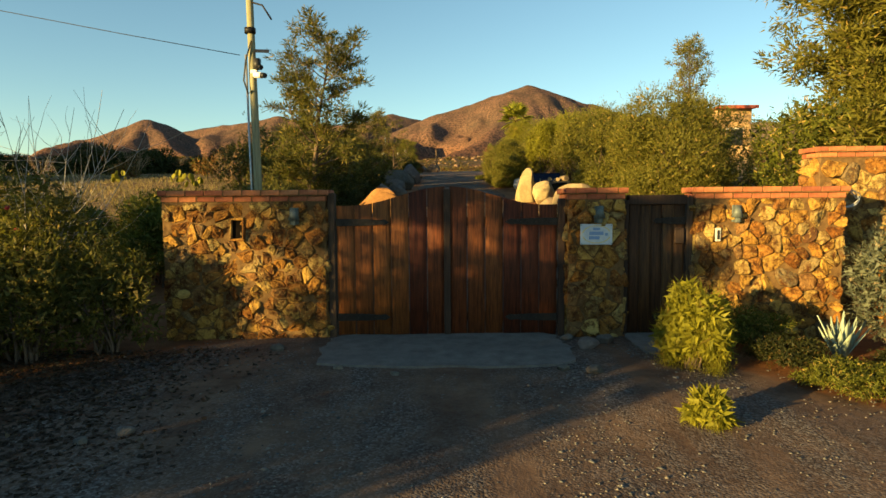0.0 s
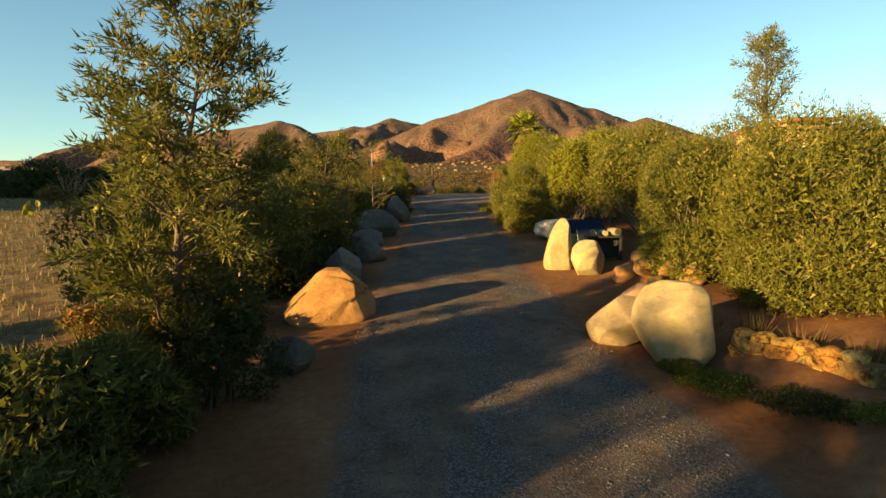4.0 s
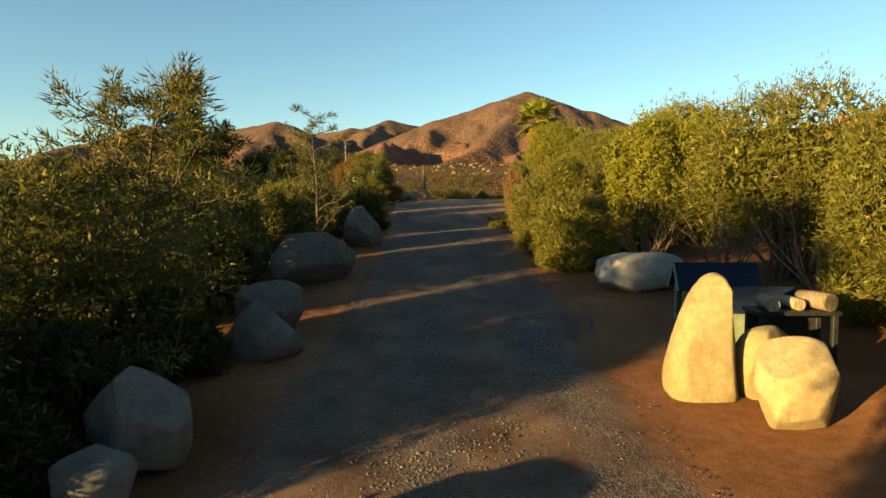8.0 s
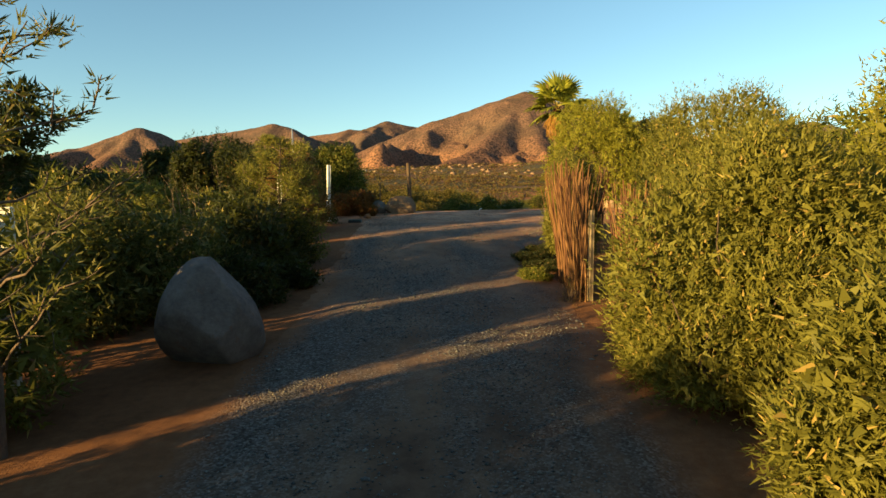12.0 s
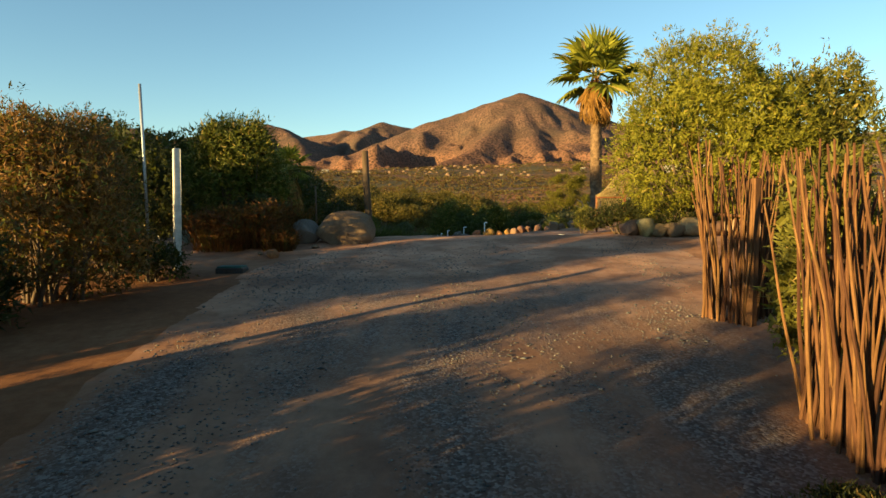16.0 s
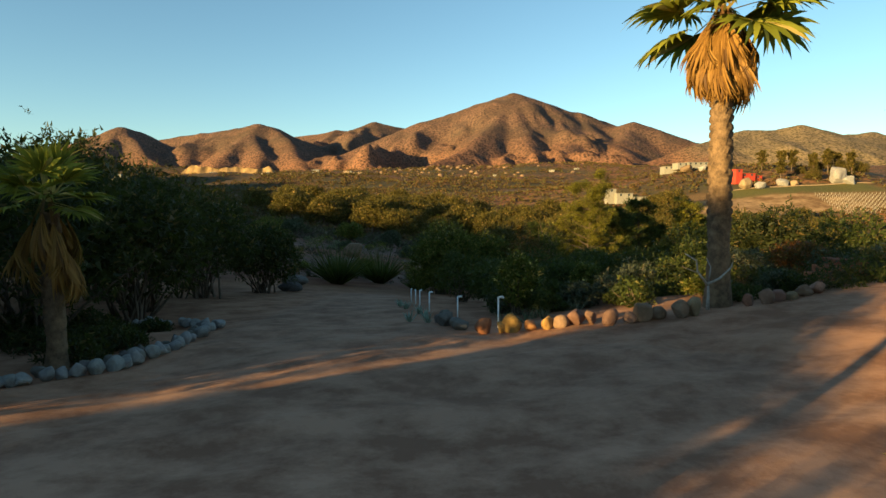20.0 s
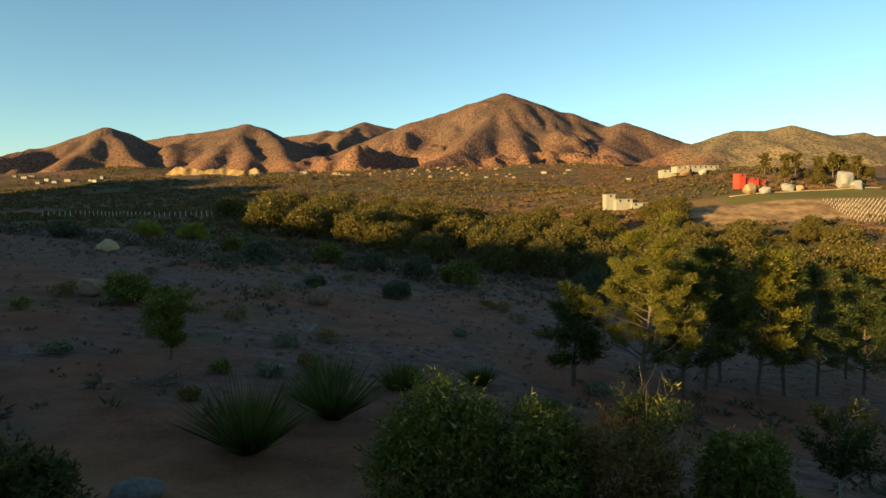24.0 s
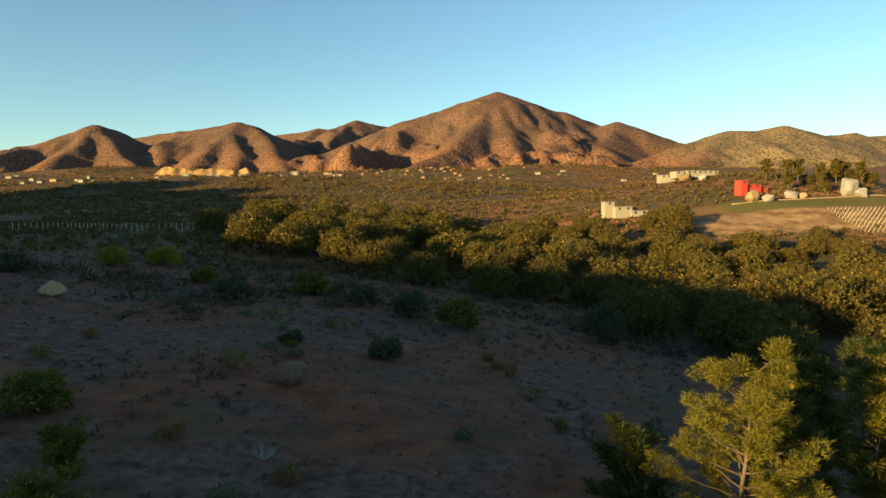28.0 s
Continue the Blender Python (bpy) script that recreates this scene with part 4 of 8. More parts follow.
def rod(name, pts, radius, mat, parent=None, label="", sides=8, taper=1.0):
    pts = np.array(pts, float)
    rr = np.linspace(radius, radius * taper, len(pts))
    v, f = tubes([pts], [rr], sides)
    at = len(v)
    cap = [[i for i in range(sides)][::-1], [len(pts) * sides - sides + i for i in range(sides)]]
    me = bpy.data.meshes.new(name)
    me.from_pydata(v.tolist(), [], f.tolist() + cap)
    me.materials.append(mat)
    me.polygons.foreach_set("use_smooth", np.array([len(p.vertices) == 4 for p in me.polygons], bool))
    ob = new(name, me)
    ob.parent = parent
    return tagged(ob, label) if label else ob


def cells(width, height, size, seed, stretch=1.25):
    """Irregular stone outlines that fill a wall face: the cells round jittered points, cut back for the joints."""
    r = np.random.default_rng(seed)
    nx, nz = max(2, round(width / (size * stretch))), max(2, round(height / size))
    pts = []
    for j in range(-1, nz + 1):
        for i in range(-1, nx + 1):
            p = ((i + 0.5 + 0.5 * (j % 2) + r.uniform(-0.48, 0.48)) * width / nx, (j + 0.5 + r.uniform(-0.46, 0.46)) * height / nz)
            if r.random() > 0.20:
                pts.append(p)
    pts = np.array(pts)
    out = []
    for p in pts:
        if not (-0.02 < p[0] < width + 0.02 and -0.02 < p[1] < height + 0.02):
            continue
        poly = [(0.0, 0.0), (width, 0.0), (width, height), (0.0, height)]
        d = np.hypot(*(pts - p).T)
        for q in pts[np.argsort(d)[1:16]]:
            n, m = q - p, (q + p) / 2
            m = m - n / np.linalg.norm(n) * r.uniform(0.003, 0.009)
            keep, k = [], len(poly)
            for s in range(k):
                a, b = poly[s], poly[(s + 1) % k]
                da, db = (a[0] - m[0]) * n[0] + (a[1] - m[1]) * n[1], (b[0] - m[0]) * n[0] + (b[1] - m[1]) * n[1]
                if da <= 0:
                    keep.append(a)
                if da * db < 0:
                    s2 = da / (da - db)
                    keep.append((a[0] + s2 * (b[0] - a[0]), a[1] + s2 * (b[1] - a[1])))
            poly = keep
            if len(poly) < 3:
                break
        if len(poly) >= 3:
            out.append(np.array(poly))
    return out


def wall_stones(parent, width, height, size, seed, m, mat=None, holes=()):
    """Rubble stones on a wall face: each stone a part of its own, standing proud of the mortar. The face looks to -y."""
    r = np.random.default_rng(seed + 99)
    for poly in cells(width, height, size, seed):
        c = poly.mean(0)
        if any(a < c[0] < b and e < c[1] < g for a, b, e, g in holes):
            continue
        if np.ptp(poly[:, 0]) < 0.04 or np.ptp(poly[:, 1]) < 0.04:
            continue
        # round the corners, roughen the outline, then raise the face in rings
        nxt = np.roll(poly, -1, 0)
        ring = np.stack([poly * 0.84 + nxt * 0.16, poly * 0.5 + nxt * 0.5, poly * 0.16 + nxt * 0.84], 1).reshape(-1, 2)
        ring = ring + r.normal(size=ring.shape) * 0.0035
        k = len(ring)
        out = r.uniform(0.012, 0.055)
        tilt = r.normal(size=2) * 0.26
        v = []
        for scale, depth in ((1.0, 0.03), (0.985, -out * 0.45), (0.86, -out * 0.95), (0.48, -out * 1.1)):
            for q in ring:
                p = c + (q - c) * scale * (1 + r.normal() * 0.02)
                v.append((p[0], depth + (0 if depth > 0 else (p - c) @ tilt + r.normal() * 0.006), p[1]))
        v.append((c[0] + r.normal() * 0.02, -out * 1.1 + r.normal() * 0.006, c[1] + r.normal() * 0.02))
        f = []
        for g in range(3):
            for i in range(k):
                f.append((g * k + i, g * k + (i + 1) % k, (g + 1) * k + (i + 1) % k, (g + 1) * k + i))
        me = bpy.data.meshes.new("stone")
        me.from_pydata(v, [], f + [(3 * k + i, 3 * k + (i + 1) % k, 4 * k) for i in range(k)])
        me.materials.append(mat or M_WALL_STONE)
        ob = new("stone", me)
        ob.parent = parent
        ob.matrix_basis = m

# ---- the gate in the stone wall ----
def wood(name, dark, light, scale=4.0, vary=0.35, rough=0.75):
    return surface(name, dark, light, scale, rough, 0.6, 0.008, stretch=(9, 9, 0.55), vary=vary, fine=5)


M_GATE_WOOD = wood("gate_plank_wood", (0.028, 0.0080, 0.0026), (0.225, 0.066, 0.017), vary=0.45)
M_GARDEN_WOOD = wood("garden_gate_wood", (0.020, 0.009, 0.004), (0.125, 0.060, 0.020), vary=0.35)
M_DARK_WOOD = wood("dark_stained_timber", (0.02, 0.012, 0.008), (0.07, 0.04, 0.025))
M_POST_WOOD = wood("weathered_post_wood", (0.12, 0.085, 0.05), (0.36, 0.27, 0.16))
M_POLE_WOOD = wood("pole_wood", (0.105, 0.098, 0.058), (0.27, 0.245, 0.150))
M_IRON = surface("black_iron", (0.010, 0.010, 0.010), (0.035, 0.03, 0.028), 20, 0.55, 0.3, 0.004, metal=0.6)
M_RUST = surface("rusty_steel", (0.13, 0.038, 0.018), (0.34, 0.12, 0.05), 12, 0.85, 0.4, 0.006, metal=0.2)
M_STEEL = surface("galvanised_steel", (0.30, 0.31, 0.32), (0.50, 0.51, 0.52), 15, 0.45, 0.1, 0.002, metal=0.7)
M_WHITE = surface("white_plastic", (0.62, 0.62, 0.60), (0.80, 0.80, 0.78), 6, 0.5, 0.05, 0.002)
M_CHALK = surface("chalky_white_paint", (0.45, 0.42, 0.36), (0.76, 0.73, 0.66), 9, 0.85, 0.4, 0.006)
M_BLACK = surface("black_plastic", (0.012, 0.012, 0.013), (0.03, 0.03, 0.03), 8, 0.5, 0.1, 0.002)
M_NICHE_SHADE = surface("niche_shade_black", (0.004, 0.003, 0.003), (0.012, 0.009, 0.007), 12, 1.0, 0.2, 0.004, specular=0.0)
M_CONCRETE = surface("pale_concrete", (0.10, 0.086, 0.074), (0.19, 0.168, 0.146), 5, 0.9, 0.4, 0.01)
M_BRICK = surface("red_brick", (0.23, 0.070, 0.034), (0.46, 0.165, 0.075), 11, 0.9, 0.5, 0.008, vary=0.30)
M_VERDIGRIS = surface("grey_green_metal", (0.055, 0.068, 0.066), (0.16, 0.185, 0.17), 10, 0.6, 0.2, 0.003, metal=0.3)
M_SIGN = surface("white_enamel", (0.36, 0.42, 0.50), (0.62, 0.63, 0.62), 6, 0.4, 0.05, 0.001)
M_SIGN_BLUE = surface("pale_blue_enamel", (0.12, 0.22, 0.42), (0.24, 0.34, 0.52), 14, 0.4, 0, 0.001)
M_SIGN_YELLOW = surface("yellow_enamel", (0.62, 0.45, 0.08), (0.75, 0.58, 0.16), 14, 0.4, 0, 0.001)
M_CAP_FILL = surface("dark_cap_fill", (0.035, 0.022, 0.014), (0.09, 0.055, 0.035), 12, 0.95, 0.6, 0.02)

FACE, BACK, STONE_TOP = 8.98, 9.42, 2.03
BRICK_L, BRICK_W, BRICK_H = 0.262, 0.13, 0.072
brick_meshes = []
for k in range(4):
    bm = worn(box_bm(BRICK_L, BRICK_W, BRICK_H, 0.008, 1), 0.0025, k)
    me = bpy.data.meshes.new("brick")
    bm.to_mesh(me)
    bm.free()
    me.materials.append(M_BRICK)
    brick_meshes.append(me)


def lay_brick(parent, x, y, z, turn=0.0, stretch=1.0):
    b = new("brick", brick_meshes[rng.integers(0, 4)])
    b.parent = parent
    b.matrix_basis = pose(x, y, z, rng.normal() * 0.7, rng.normal() * 0.5, turn + rng.normal() * 0.8) @ Matrix.Diagonal((stretch, 1, 1, 1))
    return b


def brick_cap(parent, x0, x1, y0, y1, z):
    """Two courses round a hollow: the upper one stands out over the lower."""
    for course, out in ((0, 0.012), (1, 0.045)):
        zz = z + 0.042 + course * 0.088
        a, b, c, d = x0 - out, x1 + out, y0 - out, y1 + out
        n = max(1, round((b - a) / (BRICK_L + 0.013)))
        step = (b - a) / n
        for row, yy in enumerate((c + BRICK_W / 2, d - BRICK_W / 2)):
            shift = 0.5 * step if course else 0.0
            if course:
                lay_brick(parent, a + step * 0.25, yy, zz, 0, (step * 0.5 - 0.012) / BRICK_L)
                lay_brick(parent, b - step * 0.25, yy, zz, 0, (step * 0.5 - 0.012) / BRICK_L)
            for k in range(n - 1 if course else n):
                lay_brick(parent, a + shift + (k + 0.5) * step, yy, zz, 0, (step - 0.012) / BRICK_L)
        side = d - c - 2 * BRICK_W - 0.02
        if side > 0.05:
            m = max(1, round(side / (BRICK_L + 0.013)))
            for xx in (a + BRICK_W / 2, b - BRICK_W / 2):
                for k in range(m):
                    lay_brick(parent, xx, c + BRICK_W + 0.01 + (k + 0.5) * side / m, zz, 90, (side / m - 0.012) / BRICK_L)
        mortar = box_bm(b - a - 0.03, BRICK_W - 0.02, 0.088, 0)
        for yy in (c + BRICK_W / 2, d - BRICK_W / 2):
            bm_part("mortar", mortar.copy(), M_MORTAR, parent, "", pose((a + b) / 2, yy, zz - 0.004))
        mortar.free()


def garden_wall(name, x0, x1, y0, y1, top, label, size, seed, low=-0.25, holes=(), sides=()):
    wall = tagged(new(name), label, "wall", kind="structure")
    body = box_bm(x1 - x0, y1 - y0, top - low, 0.01)
    bm_part("core", body, M_MORTAR, wall, "", pose((x0 + x1) / 2, (y0 + y1) / 2, (top + low) / 2))
    wall_stones(wall, x1 - x0, top - low, size, seed, pose(x0, y0, low), holes=[(a - x0, b - x0, c - low, d - low) for a, b, c, d in holes])
    if "left" in sides:
        wall_stones(wall, y1 - y0, top - low, size, seed + 1, pose(x0, y1, low, 0, 0, -90))
    if "right" in sides:
        wall_stones(wall, y1 - y0, top - low, size, seed + 2, pose(x1, y0, low, 0, 0, 90))
    brick_cap(wall, x0, x1, y0, y1, top)
    bm_part("filling", box_bm(max(0.02, x1 - x0 - 0.22), max(0.02, y1 - y0 - 0.22), 0.05, 0.01), M_CAP_FILL, wall, "dark filling in the hollow cap", pose((x0 + x1) / 2, (y0 + y1) / 2, top + 0.035))
    return wall


NICHE = (-1.915, -1.755, 1.50, 1.77)
wall_l = garden_wall("wall_1", -2.95, -0.56, FACE, BACK, STONE_TOP, "rubble stone garden wall with a red brick cap", 0.145, 3, holes=(NICHE,), sides=("right",))
pier = garden_wall("wall_2", 2.94, 3.75, FACE, 9.72, STONE_TOP, "rubble stone gate pier with a hollow brick cap", 0.155, 12, sides=("left", "right"))
wall_r = garden_wall("wall_3", 4.76, 6.86, FACE, BACK, STONE_TOP, "rubble stone garden wall with a red brick cap", 0.165, 21, sides=("left",))
garden_wall("wall_4", 7.02, 10.6, 9.9, 10.4, 2.66, "higher rubble stone wall with a red brick cap", 0.20, 33, sides=("left",))

# matt black panel stands for the shade inside the niche
bm_part("niche", box_bm(0.15, 0.04, 0.26, 0.004), M_NICHE_SHADE, wall_l, "black panel for the shade inside the niche", pose(-1.835, FACE - 0.012, 1.635))
for px, pz, pw, ph in ((-1.925, 1.635, 0.035, 0.30), (-1.745, 1.635, 0.035, 0.30), (-1.835, 1.785, 0.21, 0.04), (-1.835, 1.485, 0.21, 0.04)):
    bm_part("niche_edge", worn(box_bm(pw, 0.09, ph, 0.012), 0.004, 4), M_WALL_STONE, wall_l, "", pose(px, FACE - 0.03, pz))
bm_part("letter_slot_frame", box_bm(0.075, 0.03, 0.19, 0.006), M_CHALK, wall_r, "pale letter slot", pose(5.06, FACE - 0.045, 1.52))
bm_part("letter_slot", box_bm(0.035, 0.012, 0.13, 0.003), M_BLACK, wall_r, "", pose(5.06, FACE - 0.064, 1.52))


def wall_lamp(x, y, z):
    """A hooded half-round wall lamp."""
    ob = empty("wall_lamp", x, y, z, "grey-green metal hooded lamp on the stone wall", "wall lamp", "lamps on the gate walls")
    bm = bmesh.new()
    bmesh.ops.create_cone(bm, cap_ends=True, segments=14, radius1=0.085, radius2=0.035, depth=0.17)
    for v in bm.verts:
        v.co.y = min(v.co.y, 0.0) if v.co.y < 0 else v.co.y * 0.1
    bm_part("hood", bm, M_VERDIGRIS, ob, "", pose(0, -0.03, 0.05), True)
    bm_part("back_plate", box_bm(0.13, 0.025, 0.24, 0.006), M_VERDIGRIS, ob, "", pose(0, -0.01, 0.02))
    bm_part("bulb_housing", box_bm(0.07, 0.06, 0.10, 0.02, 2), M_VERDIGRIS, ob, "", pose(0, -0.045, -0.06))


for lx in (-1.0, 3.37, 5.31):
    wall_lamp(lx, FACE - 0.045, 1.80)

sign = empty("sign", 3.335, FACE - 0.055, 1.535, "white enamel sign with a yellow oval on the pier", "sign")
bm_part("plate", box_bm(0.455, 0.008, 0.295, 0.003), M_SIGN, sign, "", pose(0, 0, 0))
ring = bmesh.new()
for s, rr in ((0, 1.0), (1, 0.93)):
    for k in range(40):
        a = 2 * math.pi * k / 40
        ring.verts.new((0.205 * rr * math.cos(a), 0, 0.128 * rr * math.sin(a)))
ring.verts.ensure_lookup_table()
for k in range(40):
    if k in (0, 1, 38, 39, 19, 20, 21):
        continue
    ring.faces.new([ring.verts[i] for i in (k, (k + 1) % 40, 40 + (k + 1) % 40, 40 + k)])
bm_part("oval_ring", ring, M_SIGN_YELLOW, sign, "yellow oval ring", pose(0, -0.0065, 0))
for bx, bz, bw, bh in ((0.0, 0.075, 0.10, 0.035), (0.0, 0.015, 0.20, 0.05), (-0.03, -0.05, 0.15, 0.045), (0.14, 0.0, 0.04, 0.04)):
    bm_part("lettering_bar", box_bm(bw, 0.003, bh, 0.001), M_SIGN_BLUE, sign, "pale blue bar", pose(bx, -0.0065, bz))
for sx in (-1, 1):
    for sz in (-1, 1):
        bm = bmesh.new()
        bmesh.ops.create_cone(bm, cap_ends=True, segments=8, radius1=0.007, radius2=0.005, depth=0.01)
        bm_part("screw", bm, M_IRON, sign, "", pose(sx * 0.21, -0.007, sz * 0.132, 90))


def arch(x):
    s = min(1.0, abs(x - 1.2) / 1.42)
    return 1.965 + 0.27 * (0.5 + 0.5 * math.cos(math.pi * s))


def plank(parent, x0, x1, z0, top, y, seed, mat):
    """One upright board with a cut top and worn edges."""
    n, th = 4, 0.034
    r = np.random.default_rng(seed)
    v, f = [], []
    xs = np.linspace(x0, x1, n)
    for yy in (y, y + th):
        for z in (None, z0 + 0.5 * (top((x0 + x1) / 2) - z0), z0):
            for x in xs:
                v.append((x + r.normal() * 0.0012, yy + r.normal() * 0.0015, top(x) if z is None else z))
    for s in range(2):
        for j in range(2):
            for i in range(n - 1):
                a = s * 3 * n + j * n + i
                f.append((a, a + n, a + n + 1, a + 1) if s == 0 else (a, a + 1, a + n + 1, a + n))
    h = 3 * n
    for i in range(n - 1):
        f.append((i, i + 1, h + i + 1, h + i))
        f.append((2 * n + i + 1, 2 * n + i, h + 2 * n + i, h + 2 * n + i + 1))
    for j in range(2):
        f.append((j * n, h + j * n, h + (j + 1) * n, (j + 1) * n))
        f.append((j * n + n - 1, (j + 1) * n + n - 1, h + (j + 1) * n + n - 1, h + j * n + n - 1))
    return part("plank", v, f, mat, parent)


def strap_hinge(parent, x, z, length, y):
    """A tapered strap with a pointed tip and bolt heads; a negative length runs to the left."""
    s = 1 if length > 0 else -1
    ln = abs(length)
    pts = [(0, 0.055), (0.55 * ln, 0.05), (0.80 * ln, 0.035), (0.90 * ln, 0.045), (ln, 0.0), (0.90 * ln, -0.045), (0.80 * ln, -0.035), (0.55 * ln, -0.05), (0, -0.055)]
    bm = bmesh.new()
    front = [bm.verts.new((x + s * a, y - 0.012, z + b)) for a, b in pts]
    rear = [bm.verts.new((x + s * a, y, z + b)) for a, b in pts]
    bm.faces.new(front if s > 0 else front[::-1])
    for i in range(len(pts)):
        j = (i + 1) % len(pts)
        bm.faces.new((front[i], rear[i], rear[j], front[j]))
    bmesh.ops.recalc_face_normals(bm, faces=bm.faces[:])
    hinge = bm_part("strap_hinge", bm, M_IRON, parent, "black iron strap hinge")
    for k in (0.12, 0.4, 0.7):
        b = bmesh.new()
        bmesh.ops.create_icosphere(b, subdivisions=1, radius=0.012)
        bm_part("bolt", b, M_IRON, hinge, "", pose(x + s * k * ln, y - 0.014, z))


def gate_leaf(x0, x1, count, top, hinge_x, hinge_len, label, name="gate_leaf", mat=M_GATE_WOOD):
    ob = tagged(new(name), label, "gate")
    step = (x1 - x0) / count
    for k in range(count):
        plank(ob, x0 + k * step + 0.005, x0 + (k + 1) * step - 0.005, 0.06, top, 9.06 + 0.009 * (k * 7 % 3), 50 + k, mat)
    for z in (0.32, 1.72):
        strap_hinge(ob, hinge_x, z, hinge_len, 9.058)
        bm_part("rail", box_bm(x1 - x0 - 0.04, 0.05, 0.14, 0.006), M_DARK_WOOD, ob, "", pose((x0 + x1) / 2, 9.125, z))
    return ob


leaf_l = gate_leaf(-0.42, 1.17, 6, arch, -0.42, 0.78, "brown plank driveway gate leaf with an arched top")
gate_leaf(1.23, 2.80, 6, arch, 2.80, -0.76, "brown plank driveway gate leaf with an arched top")
bm_part("closing_strip", box_bm(0.10, 0.03, 2.13, 0.008), M_DARK_WOOD, leaf_l, "dark strip over the joint", pose(1.20, 9.045, 1.13))
small_gate = gate_leaf(3.83, 4.64, 5, lambda x: 1.95, 4.64, -0.46, "brown plank garden gate beside the pier", "garden_gate", M_GARDEN_WOOD)
bm_part("top_rail", box_bm(0.84, 0.12, 0.14, 0.01), M_DARK_WOOD, small_gate, "dark timber head rail", pose(4.24, 9.10, 2.02))
bm_part("lock_box", box_bm(0.13, 0.06, 0.22, 0.008), M_DARK_WOOD, small_gate, "dark brown lock box", pose(4.545, 9.03, 1.50))
for px, ph, pw in ((-0.49, 2.15, 0.11), (2.865, 2.05, 0.10), (3.79, 2.02, 0.07), (4.70, 2.06, 0.09)):
    post = bm_part("gate_post", worn(box_bm(pw, 0.13, ph + 0.2, 0.012), 0.002, 3), M_DARK_WOOD, None, "", pose(px, 9.09, ph / 2 - 0.1))
    tagged(post, "dark timber gate post against the stonework", "gate post", "posts of the gates")


def slab(name, x0, x1, y0, y1, seed, label):
    """A poured patch of concrete with a ragged outline."""
    r = np.random.default_rng(seed)
    n = 44
    ring = []
    for k in range(n):
        a = 2 * math.pi * k / n
        c, s = math.cos(a), math.sin(a)
        e = 1 / max(abs(c), abs(s)) ** 0.82
        ring.append(((x0 + x1) / 2 + (x1 - x0) / 2 * c * e * r.uniform(0.95, 1.02) * 0.93, (y0 + y1) / 2 + (y1 - y0) / 2 * s * e * r.uniform(0.93, 1.03) * 0.93))
    bm = bmesh.new()
    up = [bm.verts.new((x, y, gz(x, y) + 0.055)) for x, y in ring]
    out = [bm.verts.new((x + (x - 1) * 0.008, y + (y - 8) * 0.02, gz(x, y) - 0.03)) for x, y in ring]
    mid = bm.verts.new(((x0 + x1) / 2, (y0 + y1) / 2, gz((x0 + x1) / 2, (y0 + y1) / 2) + 0.062))
    for i in range(n):
        j = (i + 1) % n
        bm.faces.new((up[i], up[j], mid))
        bm.faces.new((up[j], up[i], out[i], out[j]))
    ob = bm_part(name, bm, M_CONCRETE, None)
    return tagged(ob, label, "paving", kind="structure")


slab("pavement_1", -0.65, 3.0, 7.35, 9.2, 5, "pale concrete apron before the gate")
slab("pavement_2", 3.72, 4.75, 7.9, 9.2, 6, "small concrete threshold before the garden gate")

# ---- pole with cameras behind the wall ----
pole = empty("utility_pole", -1.76, 9.75, gz(-1.76, 9.75), "tall weathered wooden pole with security cameras", "pole")
rod("shaft", [(0, 0, -0.2), (-0.01, 0, 1.5), (-0.03, 0, 3.0), (-0.055, 0, 4.6), (-0.08, 0, 6.4)], 0.07, M_POLE_WOOD, pole, "", 14, 0.72)
cam1 = rod("security_camera", [(0.02, -0.10, 3.88), (0.16, -0.20, 3.85)], 0.045, M_WHITE, pole, "white security camera", 14)
rod("lens_hood", [(0.155, -0.197, 3.851), (0.22, -0.243, 3.838)], 0.040, M_BLACK, cam1, "", 14)
bm_part("bracket", box_bm(0.10, 0.12, 0.06, 0.01), M_WHITE, cam1, "", pose(0.0, -0.05, 3.93))
solar = bm_part("solar_panel", box_bm(0.22, 0.14, 0.015, 0.004), M_BLACK, pole, "small tilted solar panel", pose(0.13, -0.08, 4.24, 28, 0, 10))
rod("panel_arm", [(0, -0.02, 4.12), (0.10, -0.05, 4.20)], 0.012, M_STEEL, solar, "", 6)
part("panel_body", *(lambda b: (np.array([v.co[:] for v in b.verts]), np.array([[v.index for v in f.verts] for f in b.faces])))(box_bm(0.09, 0.10, 0.16, 0)), M_BLACK, pole, "", pose(0.06, -0.10, 4.04))
rod("floodlight", [(0.04, -0.08, 4.03), (0.13, -0.13, 3.98)], 0.04, M_BLACK, pole, "black floodlight", 12)
rod("cable", [(-0.03, -0.07, 4.4), (-0.12, -0.09, 4.1), (-0.16, -0.09, 3.8), (-0.10, -0.08, 3.6), (-0.04, -0.07, 3.65)], 0.012, M_BLACK, pole, "black looped cable", 6)
rod("conduit", [(-0.09, -0.02, 0.0), (-0.11, -0.02, 2.0), (-0.14, -0.02, 4.2)], 0.018, M_STEEL, pole, "thin grey conduit", 8)
rod("insulator_arm", [(-0.07, -0.02, 5.0), (0.16, -0.08, 4.92), (0.30, -0.10, 4.70)], 0.014, M_IRON, pole, "", 6)
rod("clamp", [(-0.06, -0.02, 4.52), (-0.06, -0.02, 4.60)], 0.085, M_IRON, pole, "", 14)
wire_pts = [(-1.98 - 24 * s, 9.7, gz(-1.93, 9.75) + 4.19 + 6.0 * s - 1.6 * s * (1 - s)) for s in np.linspace(0, 1, 14)]
